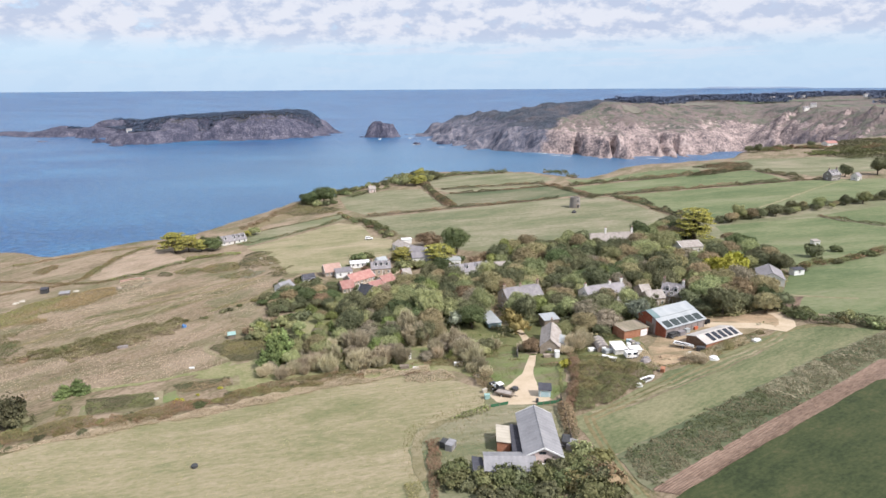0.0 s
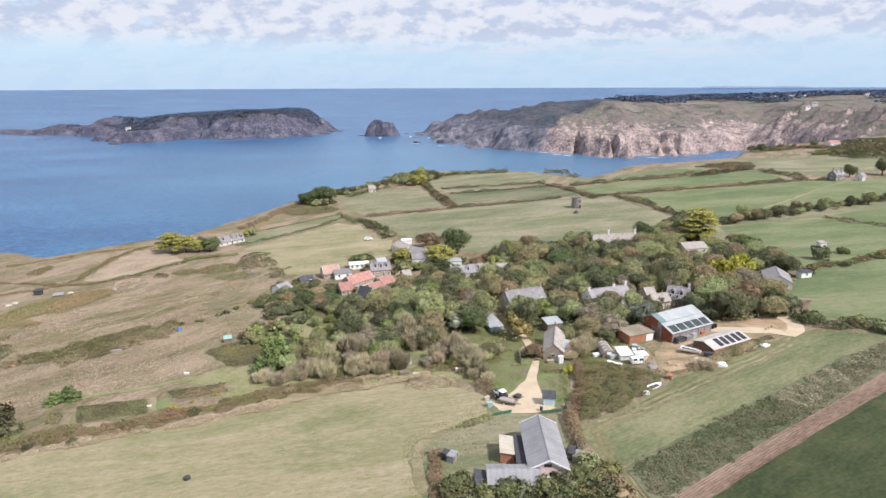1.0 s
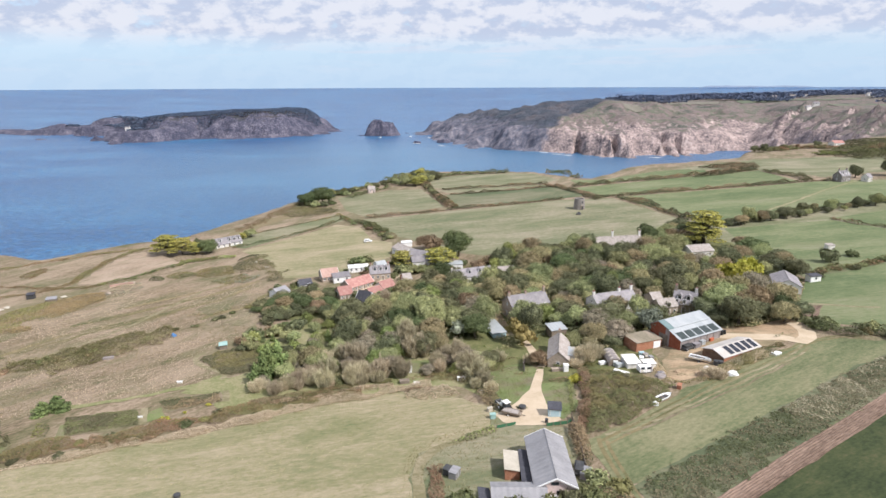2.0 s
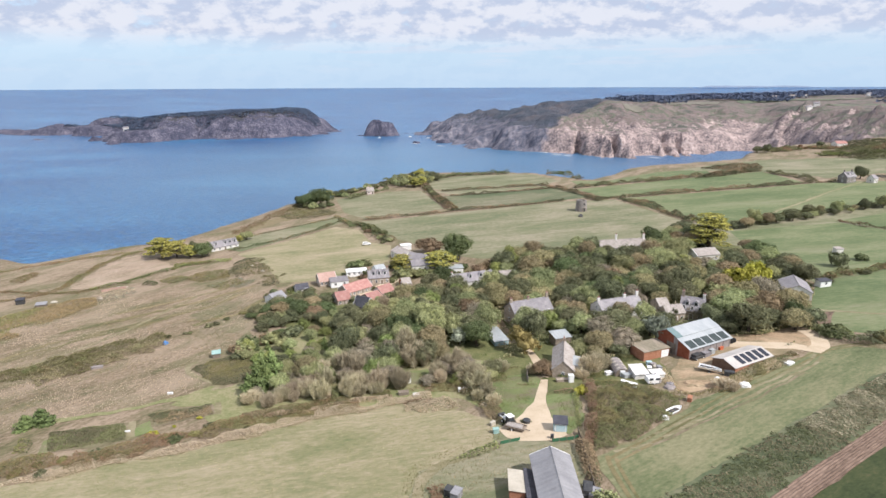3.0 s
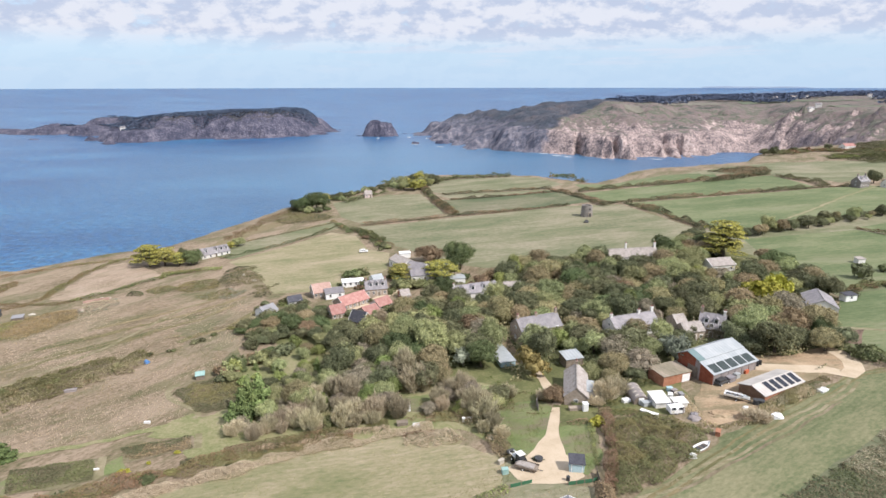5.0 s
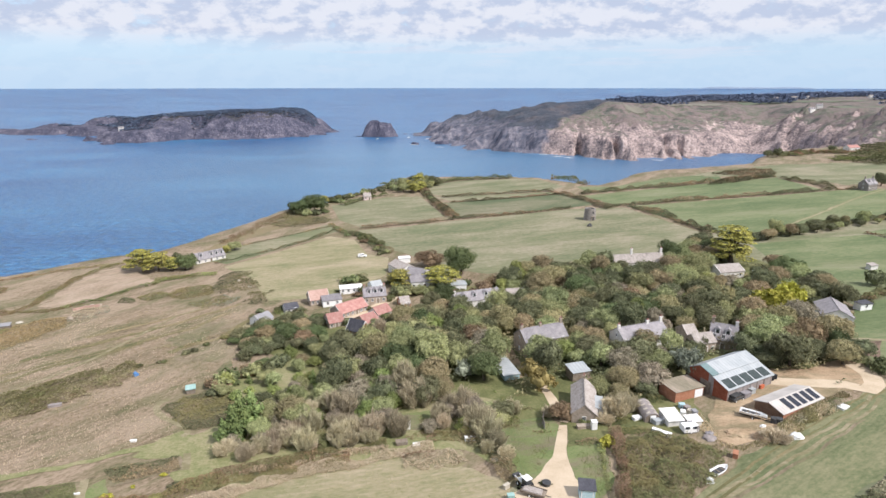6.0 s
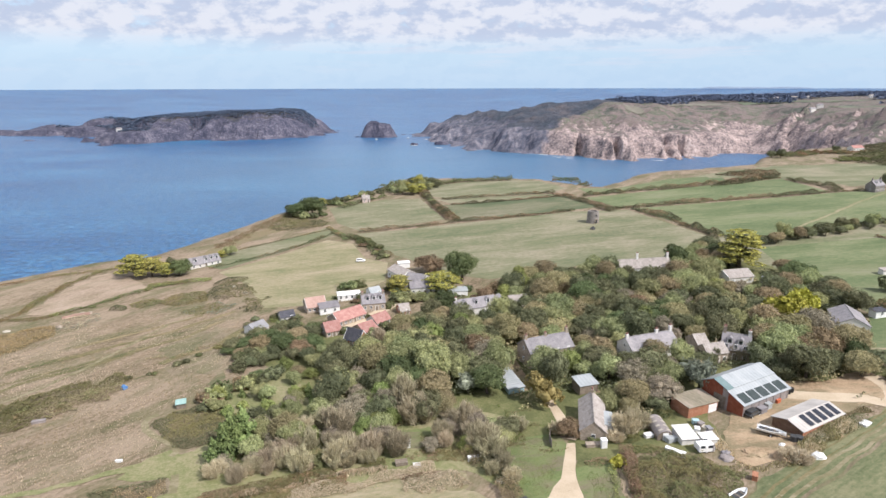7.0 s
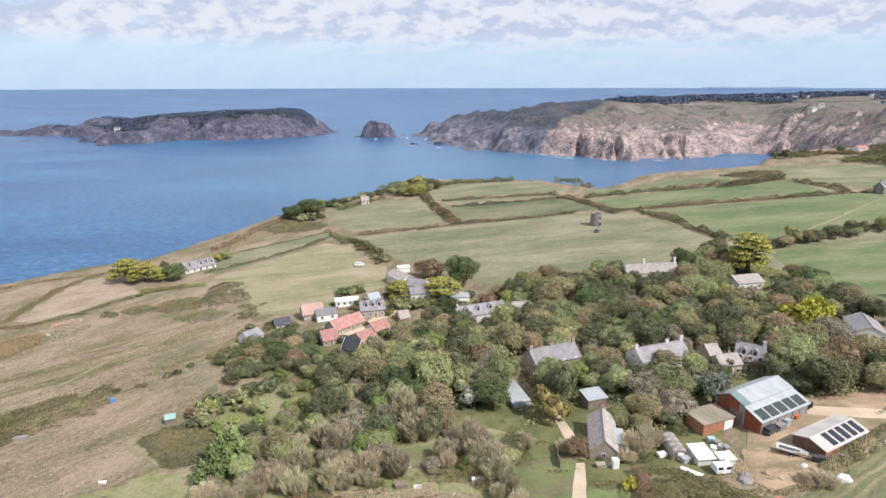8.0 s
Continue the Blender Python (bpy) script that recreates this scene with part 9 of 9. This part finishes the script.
crate("pale covered trailer beside the barn", 25.3, 100.7, 60, 2.6, 1.6, 1.2, GREYSHEET, "covered_trailer", False)
crate("white storage box below the barn", 18.2, 93.6, 20, 1.6, 1.0, 0.9, WHITE, "storage_box", False)
# yard
mono_shed("large white sheeted store with a flat roof in the yard", 48.4, 149.2, 6, 3.4, 4.4, 1.5, 1.9, RENDER_WHITE, RENDER_WHITE, name="site_cabin", category="cabin", clear=2.5)
caravan("old white caravan with a flat roof", 50.4, 144.6, 6, 3.2, 2.2, 1.8)
mono_shed("white box cabin among clutter", 52.4, 147.6, 8, 3.0, 2.2, 1.3, 1.5, RENDER_WHITE, RENDER_WHITE, name="site_cabin", category="cabin", clear=1.5)
crate("white plastic storage box", 45.4, 148.9, 20, 2.2, 1.6, 1.0, PALESHEET, "storage_box", False)
crate("long white upturned trough", 44.4, 144.7, -40, 3.2, 0.9, 0.6, WHITE, "trough", False)
crate("white chest beside scrub", 45.4, 143.1, -30, 1.4, 1.0, 0.8, WHITE, "storage_box", False)
crate("white garden table by a shed", 41.6, 151.1, 15, 1.8, 1.2, 0.7, WHITE, "storage_box", False)
for k, (x, y) in enumerate([(53.2, 155.2), (53.7, 153.8), (53.7, 151.9), (51.9, 151.4), (54.3, 151.2)]):
    crate("stacked pale crate in the yard", x, y, 25 * k, 1.3, 1.0, 0.9 + 0.1 * k, (PALEBLUE, GREYBOARD, OLDSHEET, WHITE, GREYSHEET)[k], "crate")
boat("open white boat on a trailer beside a shed", 66.1, 148.9, -34, 5.4, 2.0, True)
for x, y in [(69.2, 146.3), (70.1, 146)]:
    round_thing("water_butt", "dark round water butt against a shed", x, y, 0.7, 1.2, DARKMETAL)
vehicle("dark grey car parked against the red barn", 66.6, 157.3, 30, DARKMETAL)
crate("blue-grey farm machine under a cover", 69.2, 158.4, 28, 2.2, 1.4, 1.3, SLATE, "machine_cover", False)
crate("pale grey tank against the red barn", 71.5, 160.1, 28, 1.5, 1.2, 1.3, PALESHEET, "water_tank", False)
crate("orange-red farm implement beside the red barn", 75.0, 162.4, 28, 1.3, 0.9, 0.9, ORANGE, "implement", False)
for x, y in [(78.5, 165.6), (79.7, 166.3), (80.8, 167)]:
    round_thing("tyre_stack", "stack of dark tyres against the red barn", x, y, 0.55, 1.2, TYRE, False)
specimen("bare", 65.3, 139.1, 0.95, 0.55)
heap("white builder's bag in the yard", 70.4, 140.1, 1.3, 1.1, WHITE, 7, "rubble_bag")
heap("grey heap of scrap under a sheet", 53.5, 141.3, 1.5, 0.7, GREYBOARD, 9, "tarpaulin")
heap("grey plastic sheet over scrap", 54.0, 143.0, 0.9, 0.8, SLATE, 10, "tarpaulin")
heap("heap of pale brushwood and earth", 63.9, 140.2, 2.0, 1.1, YARD, 60, "earth_heap")
heap("low heap of turned brown earth", 59.8, 142.6, 2.6, 0.5, YARD, 61, "earth_heap")
heap("white sack beside the boat", 66.2, 144.9, 0.7, 0.5, WHITE, 12, "rubble_bag")
crate("pale timber pallet stack in weeds", 87.1, 151.1, 30, 2.4, 1.4, 0.5, WHITE, "pallet_stack")
crate("grey timber pallet lying in weeds", 76.4, 146.7, 20, 1.6, 1.0, 0.4, GREYBOARD, "pallet", False)
boat("small white dinghy at a scrub edge", 50.0, 129.5, 32, 4.2, 1.8)
crate("rusty farm implement at a scrub edge", 55.2, 134.4, 60, 1.6, 0.9, 1.0, BRICK, "implement", False)
heap("white sack at a scrub edge", 46.9, 126.7, 0.8, 1.0, WHITE, 14, "rubble_bag")
# cottage garden
crate("white garden store beside the cottage", 31.4, 148.3, 4, 1.2, 1.2, 1.9, WHITE, "garden_store", False)
crate("low stone planter before the cottage", 29.4, 149.0, 4, 3.0, 1.2, 0.7, STONE, "planter", False)
specimen("bush", 30.2, 150.6, 0.7, 0.7)
fence("grey timber trellis in the garden", [(22.5, 157.8), (20.9, 152.3), (20.9, 149.1)], GREYBOARD, 1.5, 1.8)
# thicket edge
crate("white bee hive stack", -9.1, 150.9, 10, 0.7, 0.7, 1.8, WHITE, "bee_hive", False)
crate("low timber cold frame", -10.2, 144.5, 12, 2.4, 1.3, 0.8, TIMBER, "cold_frame")
crate("white cold frame in rough grass", -7.0, 143.6, 8, 1.5, 1.1, 0.5, WHITE, "cold_frame", False)
for k, (x, y) in enumerate([(3.5, 145.2), (4.3, 145.2), (5.1, 145.3)]):
    crate("white bee hive in a row", x, y, 10, 0.6, 0.6, 1.0, WHITE, "bee_hive", False)
heap("pile of pale brushwood and dead stalks", -0.6, 137.7, 4.2, 0.55, PATHGRASS, 16, "brushwood")
heap("pile of pale brushwood and dead stalks", -6.0, 138.0, 3.4, 0.45, PATHGRASS, 17, "brushwood")
heap("grey boulder in rough grass", 9.0, 137.3, 0.9, 0.8, OLDSHEET, 18, "boulder")
crate("grey timber garden shelter among shrubs", -47.0, 164.8, 20, 2.6, 2.0, 1.8, GREYBOARD, "garden_shelter")
fence("low whitewashed garden wall", [(-18, 160.5), (-16.3, 162), (-14, 164.3)], RENDER_WHITE, 2.0, 0.8)
# meadow
mono_shed("small timber shed with a turquoise roof", -66.7, 172.8, 20, 2.1, 1.6, 1.4, 1.7, TIMBER, TEAL, name="field_shed")
heap("blue tarpaulin over a small stack", -87.0, 184.4, 0.8, 1.2, BLUE, 19, "tarpaulin_stack")
crate("white bench in the meadow", -69.1, 148.3, 5, 1.3, 0.45, 0.4, WHITE, "bench", False)
mono_shed("small dark field shelter", -162.7, 227.9, 15, 2.6, 2.0, 1.8, 2.1, DARKMETAL, DARKFELT, name="field_shelter")
mono_shed("low field shelter with a grey sheet roof", -151.9, 223.7, 20, 3.4, 2.2, 1.3, 1.6, TIMBER, GREYSHEET, name="field_shelter")
for k, (x, y) in enumerate([(-137.7, 241.5), (-135.9, 243.3), (-134, 244.9), (-131.4, 245.3), (-134.6, 232.2)]):
    heap("tumbled pink stone of a small ruin in heath", x, y, 0.9 + 0.15 * (k % 3), 0.8, FADEDTILE if k < 2 else STONE, 30 + k, "boulder")
fence("broken pink stone wall of a small ruin", [(-138.6, 240.2), (-135.6, 242.6), (-131, 244.6)], FADEDTILE, 2.6, 1.1, name="ruin_wall")
growth("brambles", "grey brambles over a small ruin", [(-134.2, 228.9), (-138.1, 239.6), (-128.7, 245.4), (-124, 238.4), (-126.6, 229.6)], 0.9, L_BROWN, 9, 0.3, 188, L_SILVER, 0.3, 3.0, "brambles")
for k, (x, y) in enumerate([(-165.6, 214.9), (-164.8, 217.5), (-150.8, 229.3)]):
    heap("pale stones lying in heath", x, y, 1.2, 0.5, OLDSHEET, 40 + k, "boulder")
crate("grey drinking trough in heath", -98.2, 166.8, 20, 2.8, 1.0, 0.6, GREYBOARD, "trough", False)
vehicle("small white car parked on pasture", -39.1, 302.9, 10, WHITE)
heap("pale stone pile beside a wall", -87.8, 272.4, 1.0, 0.7, OLDSHEET, 50, "boulder")
heap("pale stone pile beside a wall", -80.2, 263.9, 0.9, 0.7, OLDSHEET, 51, "boulder")
mono_shed("tiny field hut with a tan roof", 165.1, 252.5, 10, 3.2, 2.2, 1.8, 2.1, RENDER_WHITE, OLDTILE, name="field_hut")
heap("dark boulder near the tower", 78.0, 342.4, 1.4, 1.6, DARKMETAL, 52, "boulder")
for px, py, k in ((-64.4, 127.9, 0.32), (-63.4, 128.6, 0.26), (-56.5, 135.4, 0.24), (-60.6, 131.6, 0.18)):
    specimen("gold", px, py, k, 0.7)
crate("white rail at the end of a plot", -69.7, 129.1, 10, 1.0, 0.15, 0.4, WHITE, "rail", False)
# west scrub tufts
for k, (x, y) in enumerate([(-67, 234.1), (-67.7, 228), (-48.1, 211.6), (-50.7, 204.1)]):
    specimen("bush", x, y, 0.9 + 0.1 * k, 0.8)


def yacht(x, y, yaw):
    ob = new("yacht")
    ob.matrix_world = pose(x, y, 0, 0, 0, yaw)
    tagged(ob, "white sailing yacht at anchor with bare mast", "yacht")
    part("hull", hull(bmesh.new(), 11.0, 3.6, 1.6, -0.4), WHITE, ob)
    part("coachroof", boxes((-2.5, 2.0, -1.0, 1.0, 1.0, 1.9), bevel=0.2), WHITE, ob)
    bm = bmesh.new()
    cyl(bm, (0.8, 0, 1.0), (0.8, 0, 15), 0.16, 0.1, 8)
    part("mast", bm, PALESHEET, ob)
    bm = bmesh.new()
    cyl(bm, (0.8, 0, 2.6), (-3.4, 0, 2.6), 0.2, 0.16, 8)
    part("boom", bm, BLUE, ob)


for x, y in [(-191.4, 1822), (-99.9, 1857.2), (-42.6, 1813.2)]:
    yacht(x, y, 40)


def breaker(x, y, z, long, wide, yaw, seed):
    """A low broken streak of foam on the water."""
    rnd = random.Random(seed)
    bm = bmesh.new()
    for k in range(9):
        u = (k - 4) / 4
        bmesh.ops.create_icosphere(bm, subdivisions=1, radius=1, matrix=Matrix.Translation((u * long / 2, rnd.uniform(-wide, wide) * 0.4, 0)) @ Matrix.Diagonal((long * rnd.uniform(0.08, 0.16), wide * rnd.uniform(0.3, 0.7) * (1.1 - abs(u)), 0.7, 1)))
    me = bpy.data.meshes.new("breaking_wave")
    bm.to_mesh(me)
    bm.free()
    me.materials.append(WHITE)
    ob = new("breaking_wave", me)
    ob.matrix_world = pose(x, y, z, 0, 0, yaw)
    tagged(ob, "white breaking wave on the open sea", "wave", "breaking waves", kind="stuff")


for k, (x, y, z) in enumerate(((-2311, 3901, 84), (-2127, 3982, 82), (-1906, 4142, 86), (-1693, 4251, 88))):
    breaker(x, y, z, 38 + 9 * (k % 3), 14, 20, 60 + k)
for k, (x, y) in enumerate([(238, 1416.8), (259.9, 1370.2), (281, 1347.9), (-74.2, 1643.1), (-4.7, 1580.4), (413.1, 1303.9), (462, 1303.1)]):
    breaker(x, y - 3, 0.2, 20 - 2 * (k % 3), 3.5, -25, 70 + k)
